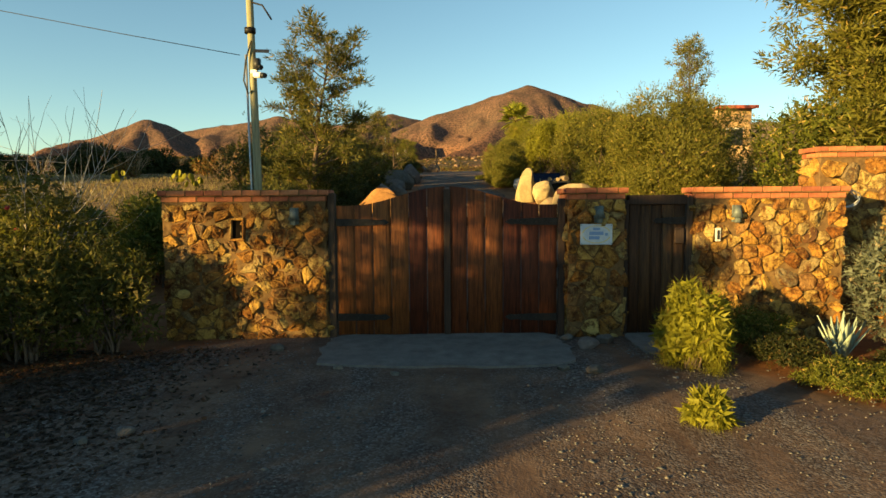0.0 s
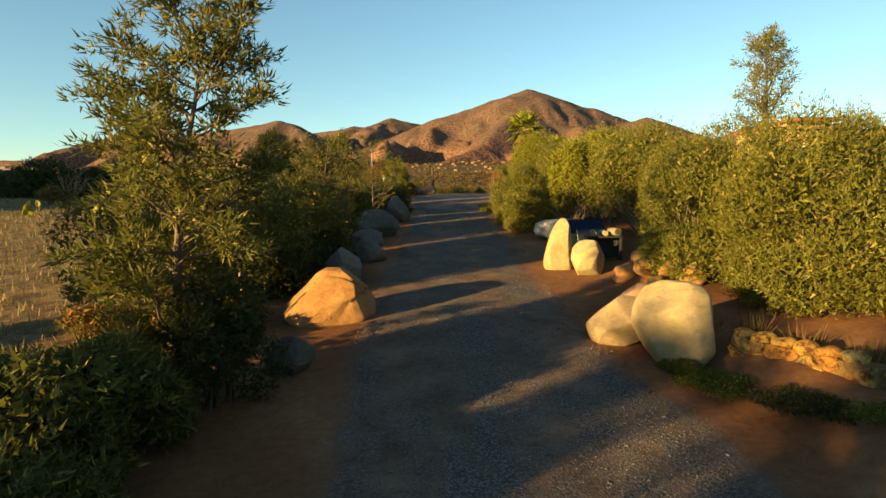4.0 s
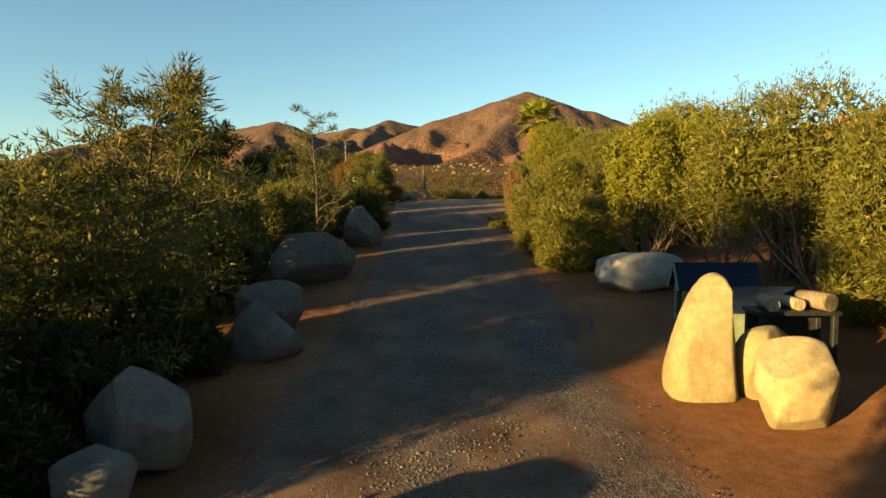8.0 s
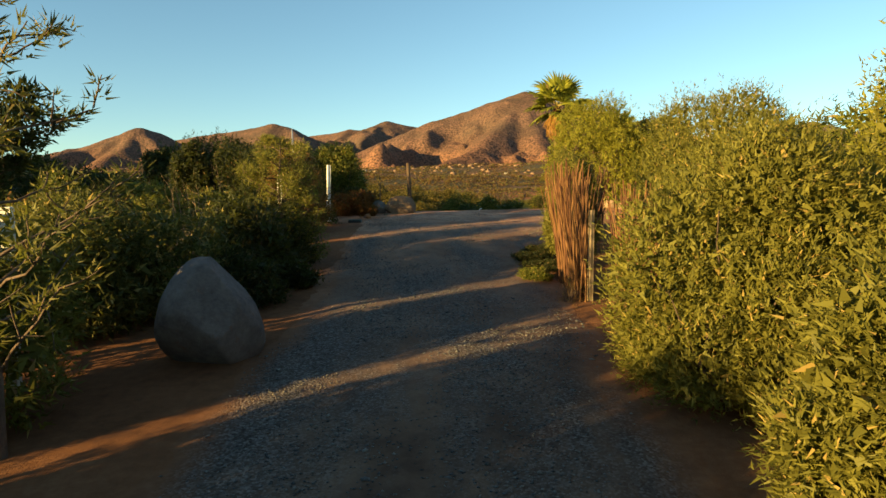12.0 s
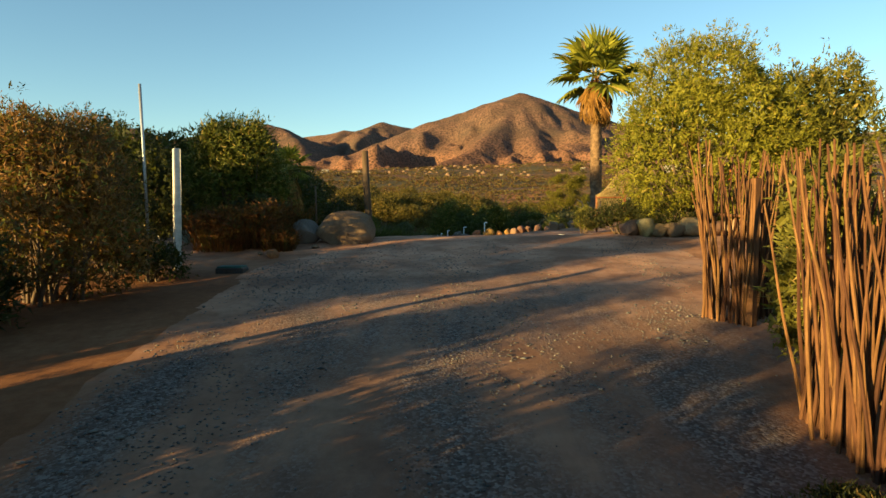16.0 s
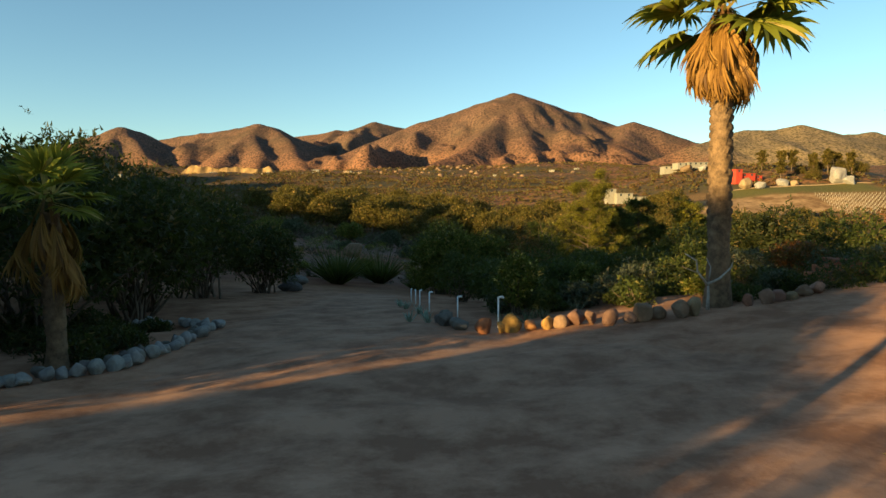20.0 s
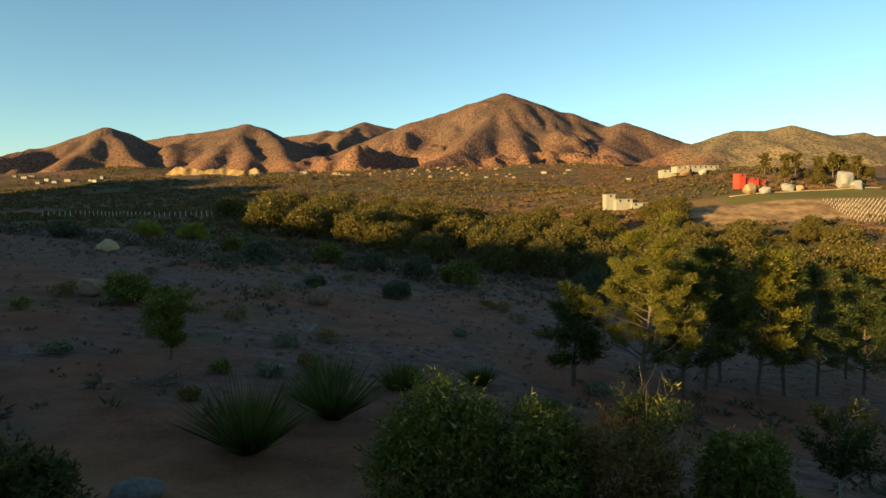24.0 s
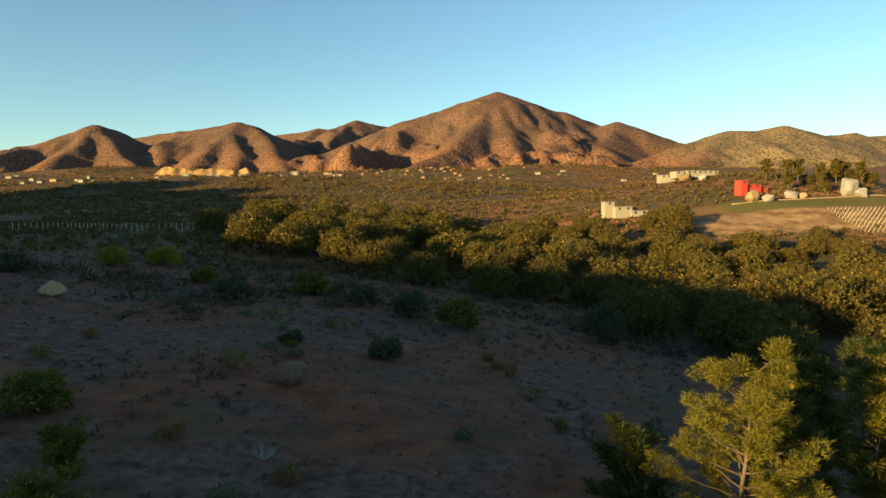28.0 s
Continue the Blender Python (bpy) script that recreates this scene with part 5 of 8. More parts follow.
wire = rod("overhead_wire", wire_pts, 0.006, M_BLACK, None, "", 5)
tagged(wire, "thin black overhead wire running to the pole", "wire")

# ---- planting before the wall ----
bush(-4.95, 8.6, 3.4, 1.9, 2.6, M_LEAF_WATTLE, "dense dark green rose hedge beside the stone wall", 101, 10000, 0.07, "hedge", "rose_bush", lumps=11)
bush(-7.7, 8.6, 3.2, 2.4, 2.5, M_LEAF_DARK, "dense dark green rose hedge beside the stone wall", 102, 13000, 0.055, "hedge", "rose_bush", lumps=10)
bush(-3.4, 8.25, 1.4, 1.0, 1.55, M_LEAF_WATTLE, "loose green shrub against the wall end", 103, 4500, 0.06, lumps=9, ragged=0.5)
bush(-4.3, 7.9, 1.7, 1.2, 1.9, M_LEAF_WATTLE, "loose dark green shrub beside the hedge", 107, 6500, 0.06, lumps=10, ragged=0.5)
bush(-5.7, 4.7, 2.2, 1.6, 1.1, M_LEAF_DARK, "low dark shrub at the roadside", 104, 8000, 0.055, lumps=8)
bush(-5.7, 6.9, 2.2, 1.8, 1.7, M_LEAF_DARK, "low dark shrub at the roadside", 105, 8000, 0.055, lumps=8)
bush(-6.7, 6.6, 2.6, 2.0, 1.7, M_LEAF_DARK, "low dark shrub at the roadside", 106, 9000, 0.065, lumps=9)
r5 = np.random.default_rng(55)
for k in range(16):
    a = r5.uniform(0, 6.28)
    fx, fy, fz = -5.0 + 1.2 * math.cos(a) * r5.random(), 8.15 - 0.2 * r5.random(), 1.2 + r5.random() * 0.8
    v = lump(ICO3_V, 300 + k, 3, 0.1) * 0.035
    flower = mesh_object("rose_bloom", v, ICO3_F, surface("red_petal", (0.30, 0.02, 0.03), (0.5, 0.06, 0.06), 30, 0.6, 0.2, 0.004) if k == 0 else bpy.data.materials["red_petal"])
    flower.matrix_basis = pose(fx, fy, fz)
    tagged(flower, "small red rose bloom on the dark hedge", "flower", "roses on the hedge")


def bare_shrub(x, y, h, spread, label, seed, stems=7, mat=None, name="bare_shrub", z=None, rad=0.012, category="shrub", fork=5):
    """Leafless stems with thin side twigs."""
    r = np.random.default_rng(seed)
    ob = empty(name, x, y, gz(x, y) if z is None else z, label, category)
    for k in range(stems):
        a = k * 2.4 + r.normal() * 0.3
        lines, radii = [], []
        st = limb((0.05 * math.cos(a), 0.05 * math.sin(a), -0.05), (math.cos(a) * spread / h, math.sin(a) * spread / h, 1.0), h * r.uniform(0.7, 1.05), r, 0.2, 8, 0.2)
        lines.append(st), radii.append(np.linspace(rad, rad * 0.25, len(st)))
        for j in range(fork):
            q = st[r.integers(3, len(st) - 1)]
            tw = limb(q, unit(st[-1] - st[0]) + r.normal(size=3) * 0.7, h * r.uniform(0.12, 0.35), r, 0.3, 4, 0.2)
            lines.append(tw), radii.append(np.linspace(rad * 0.4, rad * 0.15, len(tw)))
        v, f = tubes(lines, radii, 5)
        mesh_object("stem", v, f, mat or M_BRANCH_GREY, ob)
    return ob


bare_shrub(-5.0, 8.9, 4.0, 1.3, "tall leafless grey shrub above the hedge", 61, 16, fork=9)
bare_shrub(-6.4, 8.8, 3.5, 1.3, "tall leafless grey shrub above the hedge", 62, 14, fork=9)
bush(4.15, 7.5, 1.05, 1.0, 1.08, M_LEAF_BRIGHT, "bright yellow-green feathery shrub by the garden gate", 111, 17000, 0.062, lumps=12, spiky=2.0, up=2.2, aspect=0.07, ragged=0.35)
bush(3.62, 5.65, 0.42, 0.4, 0.36, M_LEAF_BRIGHT, "small bright green shrub at the roadside", 112, 3500, 0.065, lumps=6, spiky=2.0, up=2.2, aspect=0.085)
bush(7.25, 8.0, 1.9, 1.5, 1.75, M_LEAF_GREY, "rounded grey-green shrub before the wall", 113, 12000, 0.05, lumps=10, spiky=0.8, aspect=0.14)
bush(8.8, 7.2, 2.2, 1.8, 1.6, M_LEAF_GREY, "rounded grey-green shrub before the wall", 114, 9000, 0.055, lumps=10, spiky=0.8, aspect=0.14)
rosette(6.2, 7.9, 15, 0.62, 0.11, M_AGAVE, "blue-grey agave with pointed leaves", 115)
for k, (bx, by, bw, bh) in enumerate(((5.3, 7.5, 1.0, 0.42), (5.6, 6.5, 1.3, 0.36), (6.6, 6.9, 1.3, 0.42), (6.3, 5.9, 1.2, 0.34), (7.4, 6.0, 1.5, 0.4), (5.3, 8.4, 1.1, 0.6))):
    bush(bx, by, bw, bw * 0.8, bh, M_LEAF_GRASSY if k % 2 else M_LEAF_DARK, "low green groundcover before the stone wall", 120 + k, 8000, 0.032, "groundcover", "groundcover", lumps=7, group="groundcover by the wall")
for k, (sx, sy, sw) in enumerate(((2.93, 7.15, 0.22), (-1.62, 5.4, 0.16), (-1.1, 8.3, 0.2), (-0.1, 7.4, 0.13), (2.6, 7.3, 0.16), (-1.9, 5.2, 0.14), (0.6, 7.2, 0.12), (3.1, 8.3, 0.3), (3.4, 8.6, 0.26), (2.9, 8.8, 0.2))):
    boulder(sx, sy, sw, sw * 0.8, sw * 0.6, M_GREY_ROCK, "loose grey stone beside the concrete apron", 140 + k, name="stone", small=True, group="loose stones at the gate", category="stone")
coil = empty("barbed_wire_coil", 6.95, 9.2, 2.0, "loose coil of rusty wire on the wall", "wire")
for k in range(4):
    pts = [(0.20 * math.cos(a) * (1 + 0.1 * k), 0.05 * math.sin(a * 1.7 + k), 0.13 * math.sin(a) + 0.02) for a in np.linspace(0, 6.6, 26)]
    rod("loop", pts, 0.007, M_STEEL, coil, "", 5)

# ---- along the drive: boulders ----
def leaning_horn(v):
    """A tall stone, broad below, whose one flank stands upright while the other leans in to a blunt top."""
    z = np.clip(v[:, 2] / v[:, 2].max(), 0, 1)
    half = np.abs(v[:, 0]).max()
    w = v.copy()
    w[:, 0] = v[:, 0] * (1.06 - 0.54 * z ** 1.15) + half * (0.34 * z ** 1.3 + 0.10 * np.clip(z - 0.8, 0, 1))
    w[:, 1] = v[:, 1] * (1 - 0.30 * z)
    return w


def cone_shape(v):
    """A blunt dome."""
    z = np.clip(v[:, 2] / v[:, 2].max(), 0, 1)
    w = v.copy()
    w[:, :2] = v[:, :2] * (1.08 - 0.55 * z ** 1.6)[:, None]
    w[:, 0] -= 0.14 * z
    return w


def peaked(v):
    """A low stone with a peak and hollow, spreading flanks."""
    z = np.clip(v[:, 2] / v[:, 2].max(), 0, 1)
    w = v.copy()
    w[:, 0] = v[:, 0] * (1.12 - 0.86 * z ** 0.75) - 0.06 * z
    w[:, 1] = v[:, 1] * (1.05 - 0.6 * z)
    return w


def slanted(v):
    """Rises in one long slope to a peak, then breaks off steeply."""
    half = np.abs(v[:, 0]).max()
    w = v.copy()
    w[:, 2] = v[:, 2] * np.interp(v[:, 0] / half, (-1.0, -0.8, -0.12, 0.3, 0.72, 1.0), (0.55, 0.72, 1.02, 1.0, 0.88, 0.80))
    return w


M_PALE_ROCK = stone_material("white_grey_granite", (0.17, 0.155, 0.14), (0.32, 0.30, 0.275), (0.20, 0.16, 0.12), spread=0.1)
boulder(-1.42, 22.5, 2.0, 1.5, 1.06, M_ORANGE_ROCK, "large orange granite boulder with cracks beside the drive", 201, shape=slanted, facets=2, rot=6, cut=0.84, rough=0.024, sink=0.5, boxy=0.55,
        planes=((-0.15, -0.85, 0.52, 0.70), (0.9, -0.3, 0.25, 0.82), (-0.7, -0.2, 0.65, 0.80)), cracks=((-0.75, 0.1, 0.55, 0.62), (0.8, -0.1, -0.45, 0.42), (0.5, 0.1, 0.85, 0.80)))
boulder(-1.5, 19.4, 0.85, 0.8, 0.6, M_GREY_ROCK, "grey boulder under the tree", 202, boxy=0.85)
boulder(-1.66, 25.75, 1.0, 1.0, 1.02, M_GREY_ROCK, "tall rounded grey granite boulder beside the drive", 203, facets=9, cut=0.62, boxy=0.80, rough=0.055, roll=-7, planes=((0.6, -0.5, 0.6, 0.70), (-0.5, -0.7, 0.3, 0.78)))
boulder(-1.68, 24.85, 0.72, 0.7, 0.62, M_GREY_ROCK, "grey granite boulder leaning on another", 204, facets=9, cut=0.62, boxy=0.8, rough=0.06)
boulder(-1.42, 28.7, 1.55, 1.0, 0.82, M_GREY_ROCK, "low peaked grey granite boulder beside the drive", 205, shape=peaked, facets=8, rough=0.05, cut=0.66)
boulder(-1.62, 29.65, 1.05, 0.95, 0.92, M_GREY_ROCK, "squared grey granite boulder beside the drive", 206, boxy=0.60, facets=8, rough=0.05, cut=0.66)
boulder(-1.85, 33.7, 1.28, 2.5, 1.14, M_GREY_ROCK, "long smooth grey boulder beside the drive", 207, rot=-30, facets=6, boxy=0.66, rough=0.04, tip=8, cut=0.70, planes=((0.5, -0.7, 0.5, 0.76),))
boulder(-1.40, 38.6, 1.15, 1.2, 1.22, M_GREY_ROCK, "dome-shaped grey boulder beside the drive", 208, shape=cone_shape, facets=3, boxy=0.72, rough=0.03)
boulder(5.02, 19.65, 1.40, 1.25, 1.42, M_GRANITE, "large rounded pale boulder by the planting bed", 211, facets=4, boxy=0.84, rough=0.035, roll=6, cut=0.72, planes=((-0.3, -0.8, -0.4, 0.80), (-0.5, -0.3, 0.8, 0.84), (0.9, -0.3, 0.2, 0.86)))
boulder(4.58, 20.75, 1.38, 1.0, 0.90, M_GRANITE, "low pale boulder beside a rounded one", 212, rot=-14, facets=4, boxy=0.88, rough=0.03, roll=-8)
boulder(5.5, 22.5, 1.25, 1.0, 0.68, M_TAN_ROCK, "broad tan boulder half in the shade", 213, facets=4, boxy=0.75, rough=0.03, shape=slanted)
boulder(4.42, 27.4, 0.98, 0.75, 1.50, M_GRANITE, "tall pale standing stone with a blunt top", 214, shape=leaning_horn, facets=2, rough=0.025, boxy=0.62, planes=((0.92, -0.36, 0.12, 0.72),), cut=0.8)
boulder(5.02, 26.5, 1.0, 0.8, 1.0, M_GRANITE, "rounded pale stone before the standing stone", 215, facets=4, rough=0.035, boxy=0.78, roll=10, planes=((-0.5, -0.3, 0.8, 0.80), (0.7, -0.3, 0.6, 0.84)))
boulder(5.22, 27.35, 0.8, 0.6, 0.85, M_GRANITE, "rounded pale stone behind another", 216, facets=3, boxy=0.72, rough=0.03)
boulder(5.3, 32.9, 1.8, 0.9, 0.76, M_PALE_ROCK, "long white-grey boulder under the hedge", 217, facets=6, rough=0.035, cut=0.74, boxy=0.46, roll=-2, planes=((0.2, -0.9, 0.35, 0.80), (-0.9, -0.2, 0.3, 0.84)))
for k, (sx, sy, sw, sh) in enumerate(((5.9, 25.5, 0.75, 0.36), (6.25, 24.8, 0.8, 0.45), (6.55, 24.1, 0.7, 0.5), (6.1, 23.7, 0.5, 0.3), (6.9, 24.9, 0.8, 0.5), (6.35, 25.6, 0.6, 0.5), (6.8, 23.3, 0.6, 0.45))):
    boulder(sx, sy, sw, sw * 0.8, sh, M_ORANGE_ROCK, "broken orange stone at the edge of the bed", 220 + k, small=True, name="stone", group="stones of the bed edge", category="stone", boxy=0.55, rot=35 * k, rough=0.10, sink=0.4)

# low retaining wall of the planting bed
for k, (ax, ay, bx, by) in enumerate(((5.95, 19.5, 7.05, 17.3), (7.05, 17.3, 8.6, 15.1), (8.6, 15.1, 12.2, 12.6))):
    ln, ang = math.hypot(bx - ax, by - ay), math.degrees(math.atan2(by - ay, bx - ax))
    zz = min(gz(ax - 0.4, ay - 0.3), gz(bx - 0.4, by - 0.3))
    wall = tagged(new("wall_%d" % (5 + k)), "low retaining wall of rough stones", "wall", kind="structure")
    wall.matrix_basis = pose(ax, ay, zz - 0.15, 0, 0, ang)
    bm_part("core", box_bm(ln, 0.35, 0.70, 0.01), M_MORTAR, wall, "", pose(ln / 2, 0.2, 0.35))
    wall_stones(wall, ln, 0.72, 0.24, 70 + k, pose(0, 0.03, 0))
    rr = np.random.default_rng(80 + k)
    for q in range(int(ln / 0.36)):
        v = lump(ICO3_V, 900 + 20 * k + q, 8, 0.05) * np.array([0.22, 0.2, 0.12])
        part("stone", v, ICO3_F, M_WALL_STONE, wall, "", pose(0.18 + q * 0.36, 0.18, 0.74, rr.normal() * 5, rr.normal() * 5, rr.uniform(0, 360)), True)

# ---- along the drive: planting on the left ----
tree(-2.85, 18.2, 5.9, 2.2, M_LEAF_WATTLE, "feathery grey-green wattle tree behind the gate", 307, limbs=56, first=0.06, twigs=4, tuft=40, leaf=0.14, clump=0.24, aspect=0.24, angle=0.50, trunk=0.10, conic=0.45)
bush(-2.3, 18.0, 2.4, 2.2, 2.0, M_LEAF_DARK, "dark leafy shrub round the foot of the tree", 302, 9000, 0.07, lumps=9)
for k, (bx, by, bw, bd, bh, mt) in enumerate((
        (-4.6, 12.6, 3.4, 3.0, 1.9, M_LEAF_GRASSY), (-7.4, 13.0, 3.0, 3.0, 1.8, M_LEAF_GRASSY), (-3.4, 15.2, 2.4, 2.6, 1.8, M_LEAF_WATTLE), (-5.8, 15.6, 2.6, 2.6, 1.6, M_LEAF_GRASSY), (-2.75, 14.2, 1.9, 2.4, 1.25, M_LEAF_WATTLE), (-2.9, 16.6, 1.8, 2.0, 1.5, M_LEAF_WATTLE))):
    bush(bx, by, bw, bd, bh, mt, "dense green shrub along the drive", 310 + k, 13000, 0.095, lumps=11, group="shrubs along the drive", aspect=0.27)
HEDGE_ROW = ((21.2, 1.4, 3.15), (23.5, 1.35, 3.1), (26.5, 1.35, 2.9), (28.35, 1.0, 2.3), (30.55, 0.9, 2.05), (33.4, 1.1, 1.95))  # place along the row, half width, height
for k, (q, hw, bh) in enumerate(HEDGE_ROW):
    for back in (0, 1):
        bx = -5.9 if back else -3.75
        by = (q + 0.623 * bx) / 0.783
        bush(bx, by, 2.2 * hw, 2.2 * hw, bh * (1.08 if back else 1.0), M_LEAF_WATTLE, "dense green shrub along the drive", 320 + 2 * k + back, 8000 if back else 17000, 0.10 if back else 0.082, lumps=12, skirt=6, group="shrubs along the drive", aspect=0.28)
for k, (bx, by, bw, bh) in enumerate(((-2.75, 24.4, 1.3, 1.2), (-2.7, 27.6, 1.4, 1.3), (-2.8, 31.3, 1.4, 1.3), (-2.3, 42.4, 1.8, 1.7), (-2.7, 33.2, 1.2, 1.0), (-2.75, 26.0, 1.3, 1.35), (-2.5, 25.0, 1.0, 0.9), (-2.2, 28.0, 0.9, 0.8))):
    bush(bx, by, bw, bw, bh, M_LEAF_DARK, "low dark shrub in the hedge along the drive", 345 + k, 4500, 0.09, lumps=9, group="low shrubs along the drive", aspect=0.3)
# shrub added so that its shadow covers the earth before the boulder
bush(-3.65, 19.65, 1.5, 1.3, 0.55, M_LEAF_DARK, "low dark shrub added before the weeds for its shadow", 3570, 3500, 0.07, lumps=8)
for k, (bx, by, bw, bh) in enumerate(((-3.9, 20.4, 1.3, 0.8), (-4.6, 21.2, 1.5, 0.9), (-5.6, 20.6, 1.5, 0.8), (-3.3, 21.6, 0.8, 0.6))):
    bush(bx, by, bw, bw, bh, M_LEAF_DRY, "dry orange-brown weeds among wooden stakes", 352 + k, 2600, 0.09, "weeds", "weed_clump", lumps=8, group="dry weeds by the stakes", aspect=0.16, spiky=1.0, up=1.0)
tree(-2.85, 27.9, 4.05, 1.9, M_LEAF_WATTLE, "young feathery wattle tree in the shrubs", 331, limbs=38, conic=0.7, first=0.12, twigs=5, tuft=26, leaf=0.12, aspect=0.2, trunk=0.06, clump=0.20, angle=0.45)
tree(-2.3, 36.3, 4.05, 1.4, M_LEAF_WATTLE, "thin half-bare young tree beside the drive", 332, limbs=26, conic=0.8, first=0.18, twigs=4, tuft=16, leaf=0.10, aspect=0.2, trunk=0.05, angle=0.55, clump=0.13)
bush(-3.3, 36.9, 2.5, 2.4, 2.1, M_LEAF_OLIVE, "rounded olive shrub at the foot of a thin tree", 349, 11000, 0.085, lumps=11, aspect=0.28)
tree(-2.0, 43.7, 2.95, 1.25, M_LEAF_OLIVE, "young pale green wattle tree beside the drive", 333, limbs=36, first=0.06, twigs=5, tuft=60, leaf=0.075, aspect=0.2, trunk=0.05, clump=0.17, conic=0.85, angle=0.35)
# two near-black shrubs added where deep shade lies under the young tree
bush(-1.65, 42.7, 1.3, 1.2, 0.65, M_LEAF_DARK, "low dark shrub added for the deep shade at the drive's edge", 3352, 5000, 0.07, lumps=8, skirt=6)
bush(-2.0, 41.3, 1.5, 1.4, 0.9, M_LEAF_DARK, "low dark shrub added for the deep shade at the drive's edge", 3353, 6000, 0.07, lumps=8, skirt=6)
bush(-2.6, 43.6, 2.6, 2.8, 1.9, M_LEAF_DARK, "dark shrub at the foot of a young tree", 334, 8000, 0.07, lumps=8)
bush(-3.4, 46.0, 2.4, 2.4, 1.6, M_LEAF_DARK, "dark shrub along the drive", 335, 8000, 0.07, lumps=8)
bush(-2.95, 40.9, 2.2, 2.2, 1.7, M_LEAF_WATTLE, "dark green shrub along the drive", 3350, 9000, 0.08, lumps=10, skirt=6)
bush(-2.35, 45.2, 1.7, 1.7, 1.2, M_LEAF_DARK, "dark low shrub along the drive", 3351, 5000, 0.07, lumps=8, skirt=6)
bush(-3.85, 51.5, 2.7, 2.7, 2.6, M_LEAF_DRY, "orange-brown drying shrub beside the drive", 336, 34000, 0.058, lumps=12, aspect=0.3)
bush(-4.2, 49.9, 2.0, 1.8, 1.2, M_LEAF_DARK, "dark low shrub under a drying one", 343, 6000, 0.08, lumps=9)
bare_shrub(-3.3, 48.9, 1.5, 0.8, "brown leafless twigs at the edge of a shrub", 337, 8, M_BARK)
bare_shrub(-4.7, 45.6, 1.9, 0.9, "dry brown leafless shrub", 338, 12, M_TWIG)
bush(-3.75, 58.6, 2.9, 2.5, 3.15, M_LEAF_GRASSY, "large dull green tree behind the white post", 339, 22000, 0.10, "tree", "tree", lumps=16, low=0.22, ragged=0.4)
bush(-6.3, 57.2, 2.6, 2.2, 2.0, M_LEAF_DARK, "dark green shrub near the fence", 340, 7000, 0.07, lumps=8)
for k, (gx_, gy_, gw_, gh_) in enumerate(((-2.55, 56.5, 1.5, 1.15), (-3.2, 56.1, 1.3, 1.05), (-2.1, 57.3, 1.1, 1.0), (-2.0, 56.1, 0.8, 0.6))):
    bush(gx_ - 0.1, gy_ + 0.05, gw_ * 1.15, gw_ * 0.95, gh_ * 0.85, M_LEAF_RUST, "dark rust-brown drying shrub by the boulder", 3410 + k, 6000, 0.075, lumps=9, aspect=0.2, spiky=0.7, group="rust-brown shrubs by the boulder")
    blades(gx_, gy_, 420, 0.42 * gw_, gh_ * 0.95, M_LEAF_RUST, "rust-red dry grass clump by the boulder", 341 + 3 * k, 0.016, 0.75, "ornamental grass", "grass_clump", group="rust-red grass clumps")
bush(-3.15, 52.9, 1.3, 1.0, 0.8, M_LEAF_DARK, "dark weeds round the foot of the white post", 347, 3000, 0.06, lumps=8, spiky=0.5)
bush(-3.9, 53.4, 1.6, 1.3, 0.95, M_LEAF_DARK, "dark weeds round the foot of the white post", 348, 3000, 0.06, lumps=8, spiky=0.5)
# two shrubs and a tree added up-sun to shade boulder and gate post
bush(-5.6, 53.3, 1.9, 1.7, 2.8, M_LEAF_DARK, "dark shrub added to shade the boulder", 346, 6000, 0.075, lumps=9)
bush(-6.8, 54.2, 2.2, 2.2, 3.3, M_LEAF_DARK, "dark tall shrub added to shade the gate post", 3460, 7000, 0.08, lumps=10)
bush(-8.2, 53.9, 1.9, 1.9, 3.0, M_LEAF_DARK, "dark dense tree added at the field's edge for shade", 344, 8000, 0.12, "tree", "tree", lumps=11, aspect=0.4)
# the second, sparser tree is added to dapple the drive
for k, (tx, ty, th, tw) in enumerate(((-9.2, 44.7, 3.9, 1.7), (-9.0, 41.9, 3.3, 1.2))):
    tree(tx, ty, th, tw, M_LEAF_DARK, "loose dark tree at the edge of the dry field", 3420 + k, limbs=34, first=0.2, twigs=5, tuft=(30, 7)[k], leaf=0.17, aspect=0.4, clump=0.34, trunk=0.08, group="loose trees at the field's edge")
bush(-2.9, 57.4, 1.6, 1.2, 1.1, M_LEAF_DARK, "dark leafy shrub behind the chain-link panel", 342, 5000, 0.06, lumps=7)

# fence posts and the pipe on the left
for k, (px, py, ph) in enumerate(((-5.1, 37.1, 1.75), (-3.12, 37.6, 1.95), (-3.15, 47.6, 1.95), (-3.08, 53.75, 2.05))):
    post = bm_part("fence_post", worn(box_bm(0.11, 0.11, ph + 0.2, 0.012, 2), 0.004, k), M_CHALK, None, "", pose(px, py, gz(px, py) + ph / 2 - 0.1, 0.8, 1.2, 12 * k))
    tagged(post, "chalky white weathered fence post", "fence post", "white posts along the drive")
for k, (px, py, ph) in enumerate(((-3.35, 21.1, 1.0), (-3.9, 21.9, 0.9), (-3.2, 22.0, 1.15), (-5.1, 30.4, 1.5))):
    post = rod("stake", [(0, 0, -0.1), (0.02, 0.01, ph * 0.5), (-0.01, 0.0, ph)], 0.028, M_POST_WOOD, None, "", 7)
    post.matrix_basis = pose(px, py, gz(px, py), 3 - 2 * k, 4 * (k % 2) - 2, 0)
    tagged(post, "thin weathered wooden stake among the shrubs", "stake", "stakes in the shrubs")
pipe = rod("pipe_pole", [(0, 0, -0.1), (-0.02, 0, 1.8), (-0.05, 0, 3.55)], 0.032, M_STEEL, None, "", 10)
